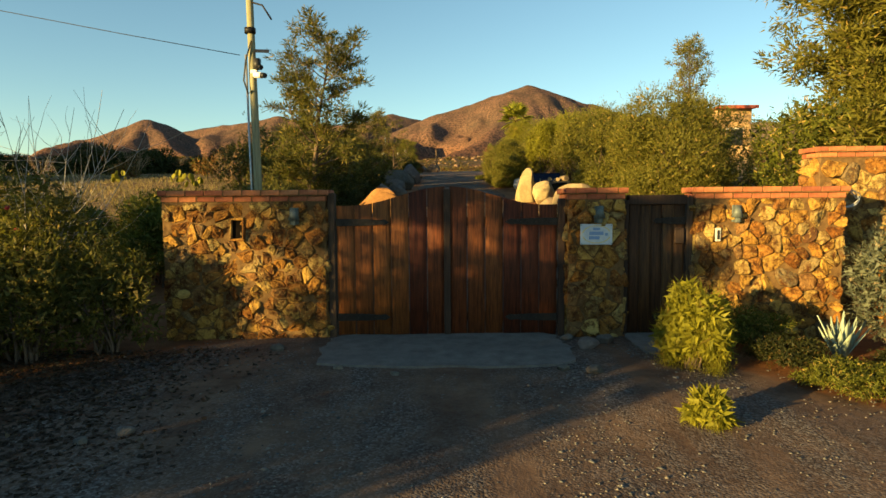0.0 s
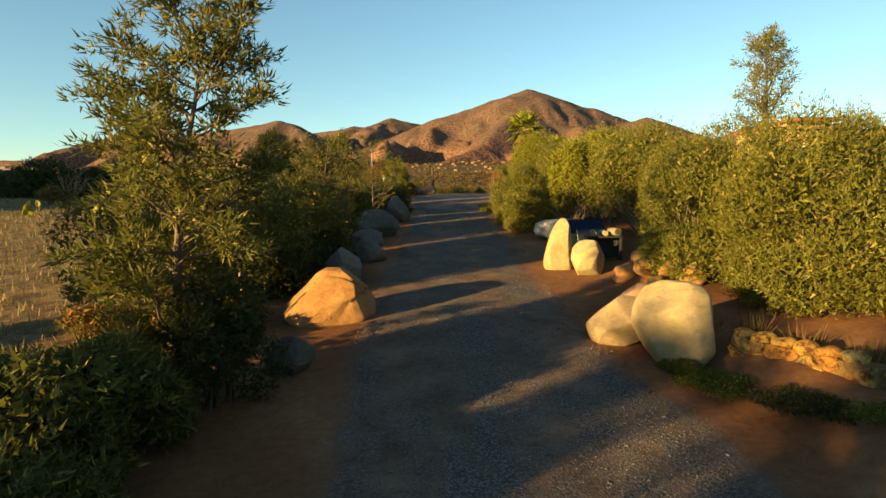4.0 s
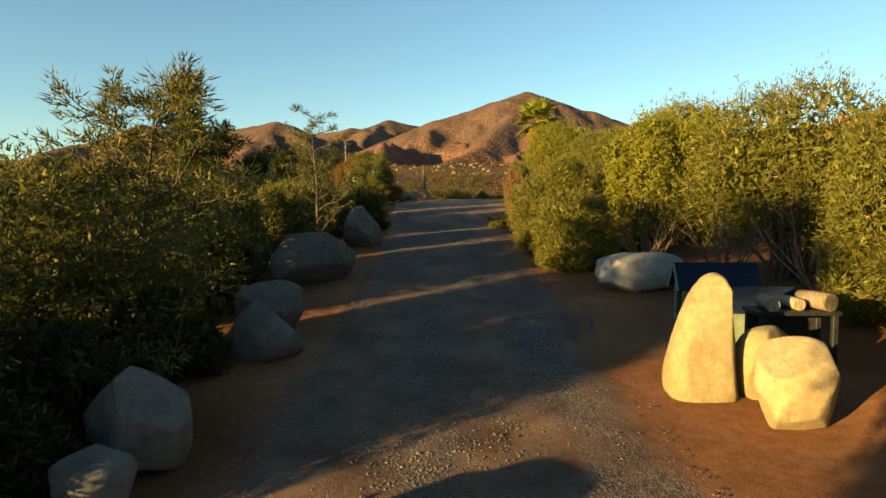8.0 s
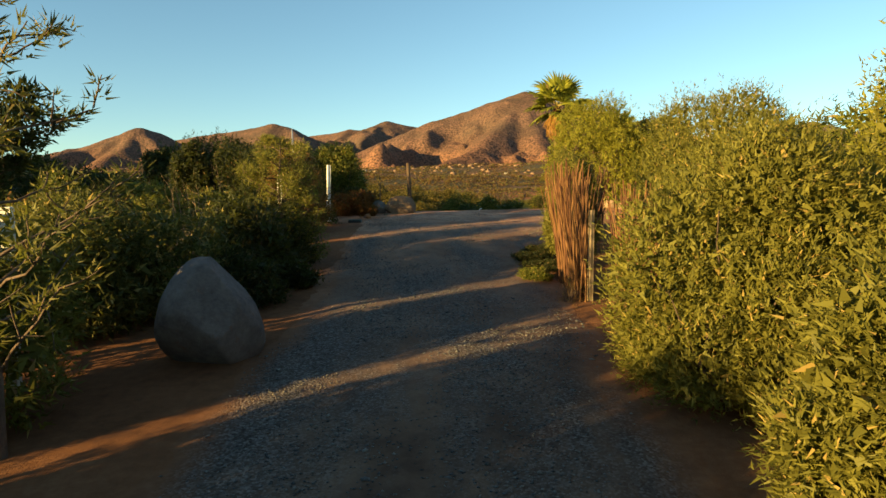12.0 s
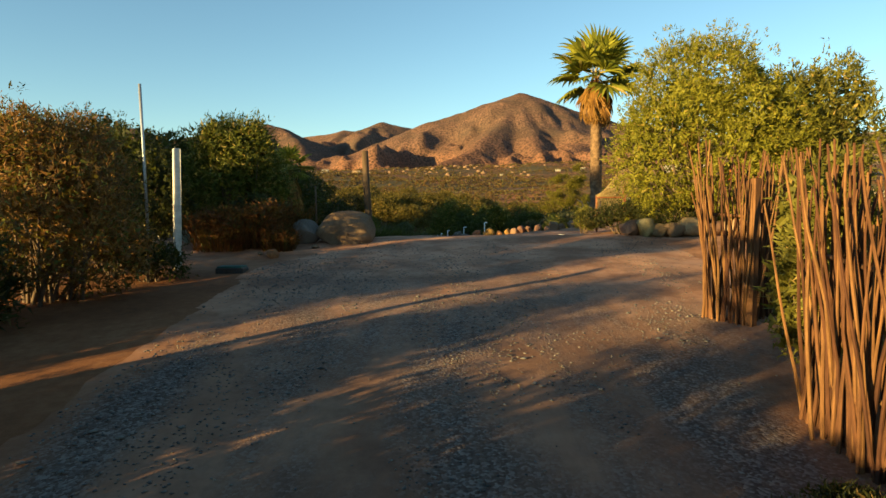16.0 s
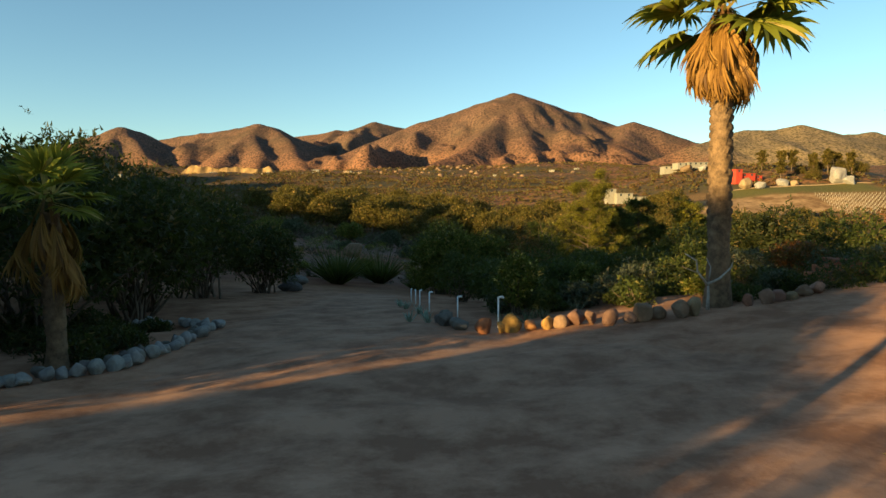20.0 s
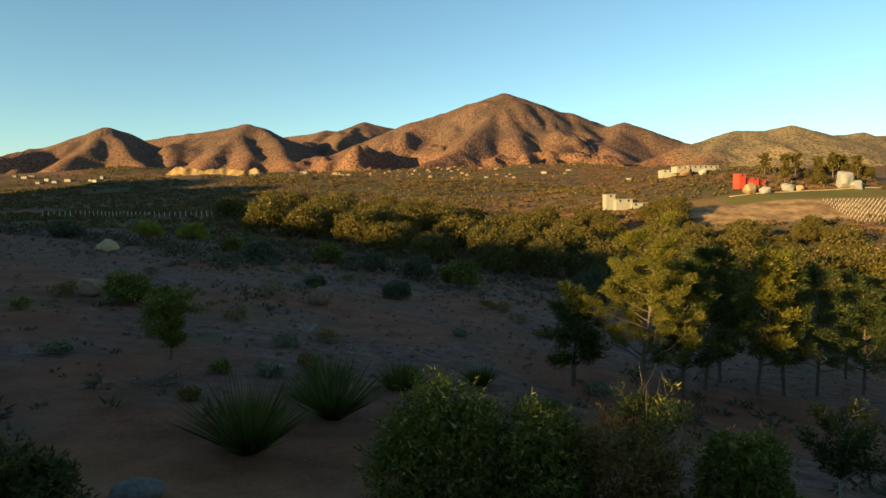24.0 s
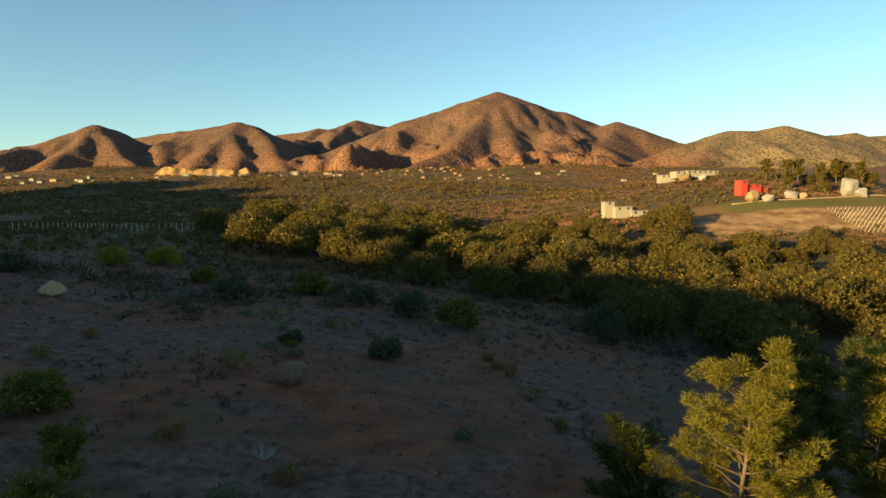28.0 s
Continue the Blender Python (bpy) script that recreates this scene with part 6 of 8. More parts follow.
pipe.matrix_basis = pose(-5.1, 56.8, gz(-5.1, 56.8))
tagged(pipe, "thin grey steel pipe standing upright", "pole")
agaves = ((-4.4, 57.2), (-4.0, 55.2), (-4.8, 54.9), (-5.4, 55.6))
for k, (ax, ay) in enumerate(agaves):
    rosette(ax, ay, 12, 0.42, 0.05, M_BRANCH_GREY if k % 2 else M_AGAVE, "withered grey agave rosette by the white post", 360 + k, upright=0.35)
low_box = empty("irrigation_box", -2.34, 32.7, gz(-2.34, 32.7), "black plastic irrigation box beside the long boulder", "valve box")
bm_part("box", box_bm(0.42, 0.34, 0.14, 0.02, 2), M_BLACK, low_box, "", pose(0, 0, 0.03))
bm_part("lid", box_bm(0.38, 0.30, 0.025, 0.008, 2), M_BLACK, low_box, "", pose(0, 0, 0.11))
cover = empty("valve_box", -2.1, 53.55, gz(-2.1, 53.55), "green plastic irrigation valve box in the ground", "valve box")
M_GREEN_PLASTIC = surface("green_plastic", (0.012, 0.055, 0.045), (0.03, 0.10, 0.08), 8, 0.5, 0.1, 0.002)
bm_part("box", box_bm(0.46, 0.32, 0.12, 0.02, 2), M_BLACK, cover, "", pose(0, 0, 0.02))
bm_part("lid", box_bm(0.42, 0.28, 0.03, 0.01, 2), M_GREEN_PLASTIC, cover, "green lid", pose(0, 0, 0.09))

# stubble field and the trees at its far side
r6 = np.random.default_rng(66)
n = 26000
fx, fy = r6.uniform(-34, -5.2, n), r6.uniform(13, 56, n)
base = np.stack([fx, fy, land(fx, fy) - 0.01], 1)
ln = r6.uniform(0.10, 0.34, n)
v, f = leaf_mesh(base, unit(np.stack([r6.normal(size=n) * 0.3, r6.normal(size=n) * 0.3, np.ones(n)], 1)), ln, 0.02 + 0.03 * r6.random(n), r6)
field_grass = mesh_object("grass", v, f, M_STRAW)
tagged(field_grass, "short dry straw-coloured grass of the field", "grass", kind="stuff")
for k in range(14):
    bx, by = -10 - 26 * r6.random(), 40 + 14 * r6.random()
    if k % 3 == 0:
        bare_shrub(bx, by, 1.8 + r6.random(), 1.4, "brown leafless shrub in the dry field", 400 + k, 14, M_TWIG, rad=0.02, fork=9)
    else:
        bush(bx, by, 2.2 + r6.random() * 1.5, 2.2, 1.2 + r6.random(), M_LEAF_DRY if k % 3 == 1 else M_LEAF_GRASSY, "scrubby bush in the dry field", 400 + k, 1800, 0.14, lumps=6, group="bushes in the field")

oak_kinds = []
for k in range(3):
    leaves, wood_ = bush_data(10, 10, 7.2, 7600, 0.31, 500 + k, aspect=0.6, lumps=17, low=0.08, tuft=11, core=0.25, up=0.3, ragged=0.03)
    tl, tw = tree_data(5.0, 3.2, 520 + k, trunk=0.28, limbs=6, first=0.3, twigs=1, tuft=1, leaf=0.1, sides=4)
    oak_kinds.append((leaves, tw))


def oak_template(k, mat, label, group):
    ob = empty("oak_tree", 0, 0, -500, label, "oak tree", group)
    mesh_object("crown", *oak_kinds[k][0], mat, ob)
    mesh_object("trunk", *oak_kinds[k][1], M_BARK, ob, smooth_shade=True)
    return ob


def set_out(template, x, y, s, rot, used=[]):
    m = pose(x, y, gz(x, y) - 0.1, 0, 0, rot) @ Matrix.Scale(s, 4)
    if template not in used:
        used.append(template)
        template.matrix_basis = m
        return template
    return copy_thing_scaled(template, m)


def copy_thing_scaled(ob, m):
    c = copy_thing(ob, Matrix())
    c.matrix_basis = m
    return c


# trees added up-sun to shade the young palm and the planted bed
bush(-12.2, 62.4, 4.6, 4.0, 4.3, M_LEAF_DARK, "dark tree added at the corner of the yard for shade", 376, 7000, 0.15, "tree", "tree", lumps=12, aspect=0.4)
bush(-9.6, 63.4, 3.2, 3.2, 4.4, M_LEAF_DARK, "dark tree added at the corner of the yard for shade", 377, 6000, 0.13, "tree", "tree", lumps=11, aspect=0.4)
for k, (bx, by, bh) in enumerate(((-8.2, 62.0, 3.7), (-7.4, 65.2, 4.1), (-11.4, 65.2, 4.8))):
    bush(bx, by, bh * 0.9, bh * 0.9, bh, M_LEAF_DARK, "dark tree added to shade the yard", 378 + k, 6500, 0.13, "tree", "tree", lumps=11, aspect=0.4, group="dark trees by the yard")
for k, (bx, by, bw, bh) in enumerate(((-6.2, 43.8, 2.4, 1.9), (-6.6, 47.0, 2.6, 2.0), (-7.2, 40.8, 2.6, 1.8), (-5.4, 49.0, 1.8, 1.5))):
    bush(bx, by, bw, bw, bh, (M_LEAF_DRY, M_LEAF_OLIVE)[k % 2], ("brown drying shrub", "dull green shrub")[k % 2] + " at the edge of the field", 385 + k, 6500, 0.09, lumps=10, group="shrubs at the field's edge")
dark_oaks = [oak_template(k, M_LEAF_DARK, "dark broad tree beyond the dry field", "trees beyond the field") for k in range(2)]
for k in range(20):
    set_out(dark_oaks[k % 2], -15 - 2.3 * k + r6.normal() * 1.5, 66 + 0.9 * k + r6.normal() * 3, r6.uniform(0.34, 0.50) + 0.022 * min(k, 8), r6.uniform(0, 360))
for k, (bx, by, bh) in enumerate(((-7.0, 57.5, 2.7), (-10.4, 56.6, 3.0))):
    bush(bx, by, 2.0, 2.0, bh, M_LEAF_DARK, "dark green shrub at the corner of the field", 372 + k, 6000, 0.13, lumps=10, aspect=0.4, low=0.25)
for k in range(6):
    set_out(dark_oaks[k % 2], -7.5 - 2.6 * k + r6.normal(), 63 + 3.2 * k + r6.normal() * 1.5, r6.uniform(0.34, 0.5), r6.uniform(0, 360))
for k, (cx, cy) in enumerate(((-22.6, 43.2), (-14.5, 37), (-17.5, 41))):
    cactus = empty("prickly_pear", cx, cy, gz(cx, cy), "yellow-green prickly pear cactus in the field", "cactus", "cacti in the field")
    rr = np.random.default_rng(440 + k)
    for q in range(9):
        v = ICO3_V * np.array([0.16, 0.035, 0.22])
        part("pad", v, ICO3_F, M_LEAF_BRIGHT, cactus, "", pose(rr.normal() * 0.3, rr.normal() * 0.15, 0.25 + 0.22 * (q // 3), rr.normal() * 12, rr.normal() * 25, rr.uniform(0, 180)), True)

# ---- along the drive: hedges on the right ----
HEDGES = (  # x, y, width, depth, height, leaves
    (8.6, 20.9, 4.3, 4.2, 3.9, 40000), (7.2, 24.0, 2.9, 2.9, 3.5, 19000), (8.9, 27.2, 3.9, 3.9, 4.2, 32000), (10.2, 23.6, 3.2, 3.2, 3.9, 12000),
    (11.6, 25.4, 4.0, 4.0, 3.9, 8000), (11.9, 29.2, 4.6, 4.4, 4.4, 9000), (4.2, 37.4, 2.85, 2.7, 2.75, 46000), (6.6, 38.2, 3.0, 3.0, 3.1, 16000),
)
for k, (hx, hy, hw, hd, hh, hn) in enumerate(HEDGES):
    bush(hx, hy, hw, hd, hh, M_LEAF_OLIVE, "tall dense olive-green hedge shrub along the drive", 600 + k, int(hn * 1.35), 0.062 if hn == 46000 else 0.078, "hedge", "hedge_shrub", lumps=9, aspect=0.24, spiky=0.5, up=0.8, skirt=8, ragged=0.10, group="hedge shrubs on the drive")
bush(4.3, 34.9, 2.2, 2.1, 2.0, M_LEAF_OLIVE, "rounded light olive shrub at the drive's edge", 620, 42000, 0.062, lumps=13, aspect=0.24, spiky=0.7, skirt=8)
bush(8.9, 29.9, 3.0, 3.0, 3.9, M_LEAF_OLIVE, "tall dense olive-green hedge shrub behind the dog houses", 619, 26000, 0.085, "hedge", "hedge_shrub", lumps=10, aspect=0.24, spiky=0.5, up=0.8, skirt=6)
bush(9.0, 33.8, 5.5, 4.2, 4.5, M_LEAF_OLIVE, "tall leggy olive-green shrub with bare stems", 621, 34000, 0.10, "hedge", "hedge_shrub", lumps=12, aspect=0.26, low=0.26, spiky=0.6)
bare_shrub(7.3, 33.2, 2.3, 1.5, "tangle of bare tan stems under the hedge", 622, 11, M_BARK, rad=0.022, fork=7)
bare_shrub(8.8, 32.4, 2.4, 1.6, "tangle of bare tan stems under the hedge", 623, 11, M_TWIG, rad=0.022, fork=7)
bare_shrub(6.2, 35.6, 1.4, 1.4, "tangle of bare tan stems under the hedge", 624, 14, M_TWIG, rad=0.02, fork=6)
bush(8.9, 39.6, 5.2, 4.8, 4.5, M_LEAF_BRIGHT, "large bright yellow-green shrub above the hedge", 625, 50000, 0.085, "hedge", "hedge_shrub", lumps=13, aspect=0.4)
bush(6.6, 36.0, 2.6, 2.6, 3.9, M_LEAF_BRIGHT, "bright yellow-green shrub behind the round one", 626, 22000, 0.078, lumps=9, aspect=0.4, low=0.3)
bush(7.75, 46.0, 4.4, 5.0, 4.0, M_LEAF_OLIVE, "large olive-green shrub behind the stick fence", 627, 60000, 0.075, "hedge", "hedge_shrub", lumps=11, aspect=0.26, spiky=0.5, up=0.8, skirt=8)
bush(9.6, 42.2, 4.0, 3.4, 3.4, M_LEAF_GRASSY, "green shrub behind the stick fence", 628, 9000, 0.11, "hedge", "hedge_shrub", lumps=11, aspect=0.35)
bush(3.95, 44.5, 1.25, 2.1, 2.5, M_LEAF_OLIVE, "narrow olive-green hedge between two fence panels", 629, 42000, 0.055, "hedge", "hedge_shrub", lumps=10, aspect=0.3)
bush(4.7, 40.1, 1.1, 0.9, 1.25, M_LEAF_GRASSY, "leafy green shrub between two fence panels", 630, 13000, 0.052, lumps=9)
bush(4.95, 41.5, 1.9, 1.7, 1.25, M_LEAF_WATTLE, "spiky green shrub behind the stick fence", 632, 16000, 0.085, lumps=9, aspect=0.10, spiky=1.2, up=1.1)
bush(4.75, 48.5, 0.9, 1.0, 1.9, M_LEAF_OLIVE, "olive-green shrub behind the stick fence", 631, 8000, 0.075, lumps=8, aspect=0.3)
for k, (bx, by, bw) in enumerate(((3.35, 43.9, 1.2), (3.25, 45.0, 1.1), (3.5, 46.2, 0.9), (3.0, 43.0, 0.7))):
    # all clumps but the last get near-black leaves, shade put into the colour
    bush(bx, by, bw, bw, 0.28, M_LEAF_GRASSY if k == 3 else M_LEAF_DARK, "low green groundcover at the foot of the fence", 640 + k, 7000, 0.032, "groundcover", "groundcover", lumps=6, group="groundcover by the fence")
for k, (bx, by, bw) in enumerate(((5.4, 18.4, 1.4), (6.0, 17.2, 1.5), (6.7, 16.1, 1.5), (7.6, 14.9, 1.5), (5.1, 19.1, 0.9))):
    bush(bx, by, bw, bw, 0.26, M_LEAF_DARK if k % 2 else M_LEAF_GRASSY, "low green groundcover below the retaining wall", 650 + k, 8000, 0.032, "groundcover", "groundcover", lumps=6, group="groundcover by the bed")
for k in range(5):
    blades(6.0 + 0.5 * k, 20.6 - 0.8 * k, 70, 0.25, 0.5, M_LEAF_DRY, "dry orange flower stalks on the bed", 660 + k, 0.025, 0.7, "plant", "dry_plant", group="dry plants on the bed")
tree(13.0, 17.4, 9.8, 3.7, M_LEAF_OLIVE, "large dense feathery tree behind the wall", 670, limbs=96, first=0.08, twigs=8, tuft=64, leaf=0.19, clump=0.50, aspect=0.30, trunk=0.22, conic=0.2, droop=0.12)
bush(13.4, 22.2, 4.6, 4.2, 3.5, M_LEAF_GRASSY, "dull green shrub behind the hedge", 676, 9000, 0.11, lumps=11, aspect=0.3, skirt=6)
bush(12.2, 17.6, 4.6, 3.6, 3.6, M_LEAF_GRASSY, "leafy green shrub behind the stone wall", 675, 8000, 0.12, lumps=11, aspect=0.3)
tree(14.6, 36.4, 8.0, 2.1, M_LEAF_OLIVE, "slim open tree with upright limbs behind the hedge", 671, limbs=64, first=0.22, twigs=4, tuft=13, leaf=0.16, clump=0.32, aspect=0.32, trunk=0.14, angle=1.3, conic=0.3)
bush(12.6, 31.5, 5, 5, 3.6, M_LEAF_GRASSY, "green shrub behind the hedge", 672, 7000, 0.16, lumps=9)
bush(13.5, 41, 5, 5, 3.8, M_LEAF_GRASSY, "green shrub behind the hedge", 673, 7000, 0.16, lumps=9)
bush(13.5, 50, 5, 6, 4.0, M_LEAF_GRASSY, "green shrub behind the hedge", 674, 7000, 0.16, lumps=9)

# house behind the hedge, of which the roof shows
house = empty("house", 20.3, 45.6, gz(20.3, 45.6), "low ochre house with a flat red roof behind the hedge", "house")
M_OCHRE = surface("ochre_plaster", (0.36, 0.22, 0.10), (0.50, 0.33, 0.17), 3, 0.9, 0.2, 0.01)
M_RED_ROOF = surface("red_painted_roof", (0.26, 0.05, 0.03), (0.40, 0.10, 0.06), 4, 0.8, 0.2, 0.01)
bm_part("wall", box_bm(2.3, 6, 4.7, 0.02), M_OCHRE, house, "", pose(0, 0, 2.15))
roof = bm_part("roof", box_bm(2.6, 7, 0.16, 0.02), M_RED_ROOF, house, "flat red roof", pose(0, 0, 4.58))
bm_part("fascia", box_bm(2.7, 0.05, 0.22, 0.01), M_RED_ROOF, roof, "", pose(0, -3.53, 0))
for wx in (0.0,):
    win = bm_part("window", box_bm(1.1, 0.08, 1.1, 0.01), M_BLACK, house, "dark window", pose(wx, -3.02, 2.6))
    bm_part("frame", box_bm(1.25, 0.05, 0.1, 0.01), M_CHALK, win, "", pose(0, -0.03, 0.6))


# ---- dog houses ----
M_KENNEL = surface("pale_green_board", (0.12, 0.15, 0.095), (0.23, 0.26, 0.17), 8, 0.8, 0.3, 0.005)
M_FELT = surface("dark_blue_roof_felt", (0.008, 0.011, 0.024), (0.022, 0.030, 0.058), 14, 1.0, 0.4, 0.005, specular=0.05)


def dog_house(x, y, w, ln, wall, ridge, rot, label):
    """A small gabled house; its open front looks to -x."""
    ob = empty("dog_house", x, y, gz(x, y), label, "dog house", "dog houses under the hedge", rot)
    for s in (-1, 1):
        bm_part("side_wall", box_bm(ln, 0.03, wall, 0.005), M_KENNEL, ob, "", pose(ln / 2, s * (w / 2 - 0.015), wall / 2 + 0.06))
        bm_part("front_board", box_bm(0.03, w * 0.2, wall, 0.005), M_KENNEL, ob, "", pose(-0.017, s * (w / 2 - w * 0.1), wall / 2 + 0.06))
        rise, run = ridge - wall, w / 2
        slope = math.degrees(math.atan2(rise, run))
        rf = bm_part("roof", box_bm(ln + 0.18, math.hypot(rise, run) + 0.1, 0.025, 0.004), M_FELT, ob, "dark blue felt roof", pose(ln / 2 - 0.04, s * (run / 2 + 0.02), wall + 0.06 + rise / 2, -s * slope))
        bm_part("barge_board", box_bm(0.02, math.hypot(rise, run) + 0.1, 0.06, 0.004), M_KENNEL, rf, "pale green edge board", pose(-ln / 2 - 0.095, 0, -0.01))
    gable = [(0, -w / 2, wall + 0.06), (0, w / 2, wall + 0.06), (0, 0, ridge + 0.05)]
    for xx, nm in ((-0.035, "gable"), (ln, "back_gable")):
        vv = [(xx, p[1], p[2]) for p in gable] + [(xx + 0.03, p[1], p[2]) for p in gable]
        me = bpy.data.meshes.new(nm)
        me.from_pydata(vv, [], [(0, 2, 1), (3, 4, 5), (0, 1, 4, 3), (1, 2, 5, 4), (2, 0, 3, 5)])
        me.materials.append(M_KENNEL)
        g = new(nm, me)
        g.parent = ob
    bm_part("floor", box_bm(ln, w, 0.05, 0.005), M_KENNEL, ob, "", pose(ln / 2, 0, 0.035))
    bm_part("back_wall", box_bm(0.03, w - 0.07, wall, 0.005), M_KENNEL, ob, "", pose(ln - 0.02, 0, wall / 2 + 0.06))
    bm_part("sill", box_bm(0.03, w * 0.6, 0.12, 0.005), M_KENNEL, ob, "", pose(-0.017, 0, 0.12))


dog_house(5.2, 30.25, 0.62, 1.15, 0.62, 0.98, -6, "pale green wooden dog house with a dark roof")
dog_house(5.45, 29.25, 0.60, 1.0, 0.52, 0.80, -4, "low pale green dog house with a dark roof")
table = empty("bench", 5.95, 28.25, gz(5.95, 28.25), "black wooden bench holding cut logs", "bench")
bm_part("top", box_bm(1.1, 0.5, 0.06, 0.01), M_BLACK, table, "", pose(0, 0, 0.78))
for sx in (-0.48, 0.48):
    for sy in (-0.19, 0.19):
        bm_part("leg", box_bm(0.07, 0.07, 0.76, 0.006), M_BLACK, table, "", pose(sx, sy, 0.37))
bm_part("panel", box_bm(1.0, 0.03, 0.6, 0.004), M_BLACK, table, "", pose(0, 0.2, 0.42))
for k, (lx, ly, lr) in enumerate(((5.6, 28.2, 0.09), (5.95, 28.3, 0.08), (6.25, 28.2, 0.12))):
    log = rod("log", [(0, -0.24, 0), (0, 0.0, 0.01), (0, 0.24, 0)], lr, M_POST_WOOD, None, "", 12)
    log.matrix_basis = pose(lx, ly, gz(5.95, 28.25) + 0.81 + lr, 0, 0, 14 * k - 10)
    tagged(log, "cut log lying on the black bench", "log", "logs on the bench")

# ---- stick fence ----
M_STICK = surface("reddish_stick", (0.048, 0.020, 0.009), (0.175, 0.080, 0.034), 16, 0.9, 0.4, 0.006, stretch=(1, 1, 0.2), vary=0.5)
r7 = np.random.default_rng(77)
stick_meshes = []
for k in range(9):
    pts = limb((0, 0, -0.05), (r7.normal() * 0.04, r7.normal() * 0.04, 1), 1.9, r7, 0.10, 8, 0.35)
    v, f = tubes([pts], [np.linspace(0.016, 0.007, len(pts))], 6)
    me = bpy.data.meshes.new("stick")
    me.from_pydata(v.tolist(), [], f.tolist())
    me.materials.append(M_STICK)
    stick_meshes.append(me)


def stick_panel(x0, y0, x1, y1, height, label, count, lean=0.0, far=1.0):
    ob = empty("stick_fence", x0, y0, 0, label, "fence", "stick fence panels")
    for k in range(count):
        s = (k + r7.random()) / count
        st = new("stick", stick_meshes[r7.integers(0, 9)])
        st.parent = ob
        x, y = x0 + (x1 - x0) * s, y0 + (y1 - y0) * s
        st.matrix_basis = pose(x - x0 + r7.normal() * 0.045, y - y0 + r7.normal() * 0.03, gz(x, y), r7.normal() * 3.5, r7.normal() * 3.5 + lean, r7.uniform(0, 360)) @ Matrix.Scale(height / 1.9 * (1 + (far - 1) * s) * r7.uniform(0.78, 1.08), 4)
    for z in (0.4, 1.2):
        rod("tie_rail", [(0.06, 0, gz(x0, y0) + z), (x1 - x0 + 0.06, y1 - y0, gz(x1, y1) + z)], 0.018, M_STICK, ob, "", 6)
    return ob


stick_panel(3.52, 41.15, 3.55, 43.4, 1.92, "fence panel of upright reddish sticks beside the drive", 190, far=1.17)
stick_panel(3.84, 38.75, 3.78, 39.85, 1.95, "fence panel of leaning reddish sticks before the opening", 90, far=1.0)
stick_panel(4.07, 45.6, 4.20, 47.85, 1.95, "fence panel of upright reddish sticks beside the drive", 200)
stick_panel(4.52, 50.35, 4.78, 50.05, 1.95, "narrow bundle of pale sticks at the fence's end", 46, lean=2.0)
stick_panel(4.95, 50.2, 6.3, 51.3, 1.85, "shaded fence panel of upright sticks running back from the drive", 120)
fp = bm_part("fence_post", worn(box_bm(0.09, 0.09, 1.8, 0.01, 2), 0.005, 19), M_STICK, None, "", pose(4.86, 50.0, gz(4.86, 50.0) + 0.72, 0, 1, 30))
tagged(fp, "square weathered wooden post at the fence's end", "fence post")
fp = bm_part("fence_post", worn(box_bm(0.065, 0.065, 1.55, 0.01, 2), 0.004, 9), M_POST_WOOD, None, "", pose(3.64, 41.2, gz(3.64, 41.2) + 0.68, 0, 1, 20))
tagged(fp, "pale notched wooden post at the fence end", "fence post")
bush(3.3, 41.15, 0.35, 0.3, 0.5, M_LEAF_DRY, "dry grass at the foot of the fence post", 680, 500, 0.10, "grass", "grass_clump", spiky=1.5, aspect=0.05, core=0.0)

# ---- the crest: posts, boulders, pepper tree ----
M_ROUND_POST = wood("gate_post_wood", (0.046, 0.029, 0.016), (0.130, 0.085, 0.045))
gp = rod("gate_post", [(0, 0, -0.3), (0.01, 0, 0.6), (-0.03, 0.0, 1.3), (-0.06, 0.06, 2.18)], 0.094, M_ROUND_POST, None, "", 14, 0.86)
gp.matrix_basis = pose(-0.46, 58.7, gz(-0.46, 58.7))
tagged(gp, "thick round weathered wooden gate post", "gate post")
link = empty("chain_link_panel", -0.62, 58.78, gz(-0.62, 58.78), "sagging chain-link panel behind the gate post", "fence")
for k in range(-9, 10):
    for s in (-1, 1):
        pts = [(-min(1.15, max(0.0, (0.12 * k + s * q))), 0.02 * s + 0.02 * math.sin(9 * q), 0.55 + q) for q in np.linspace(0, 0.9, 6) if 0 <= 0.12 * k + s * q <= 1.15]
        if len(pts) > 1:
            rod("wire", pts, 0.003, M_IRON, link, "", 4)
rod("end_stake", [(-1.16, 0, -0.2), (-1.17, 0, 1.35)], 0.022, M_BARK, link, "", 8)
boulder(-0.76, 57.2, 1.30, 1.1, 0.70, M_TAN_ROCK, "rounded tan boulder beside the gate post", 690, facets=7, rough=0.04, sink=0.35, boxy=0.86, cut=0.70, planes=((0.9, -0.2, 0.3, 0.86),))
boulder(-1.62, 57.0, 0.62, 0.7, 0.52, M_GREY_ROCK, "rounded grey boulder under the red grass", 691, facets=5, rough=0.04)
boulder(-1.83, 55.0, 0.24, 0.2, 0.17, M_ORANGE_ROCK, "small loose tan stone beside the drive", 692, small=True, name="stone", category="stone")
for k in range(4):
    sx, sy = -2.2 + 0.3 * k + r7.normal() * 0.15, 55.3 + 0.12 * k + r7.normal() * 0.4
    sw = r7.uniform(0.08, 0.22)
    boulder(sx, sy, sw, sw, sw * 0.6, M_TAN_ROCK, "loose stone by the boulders", 700 + k, small=True, name="stone", group="loose stones at the post", category="stone")

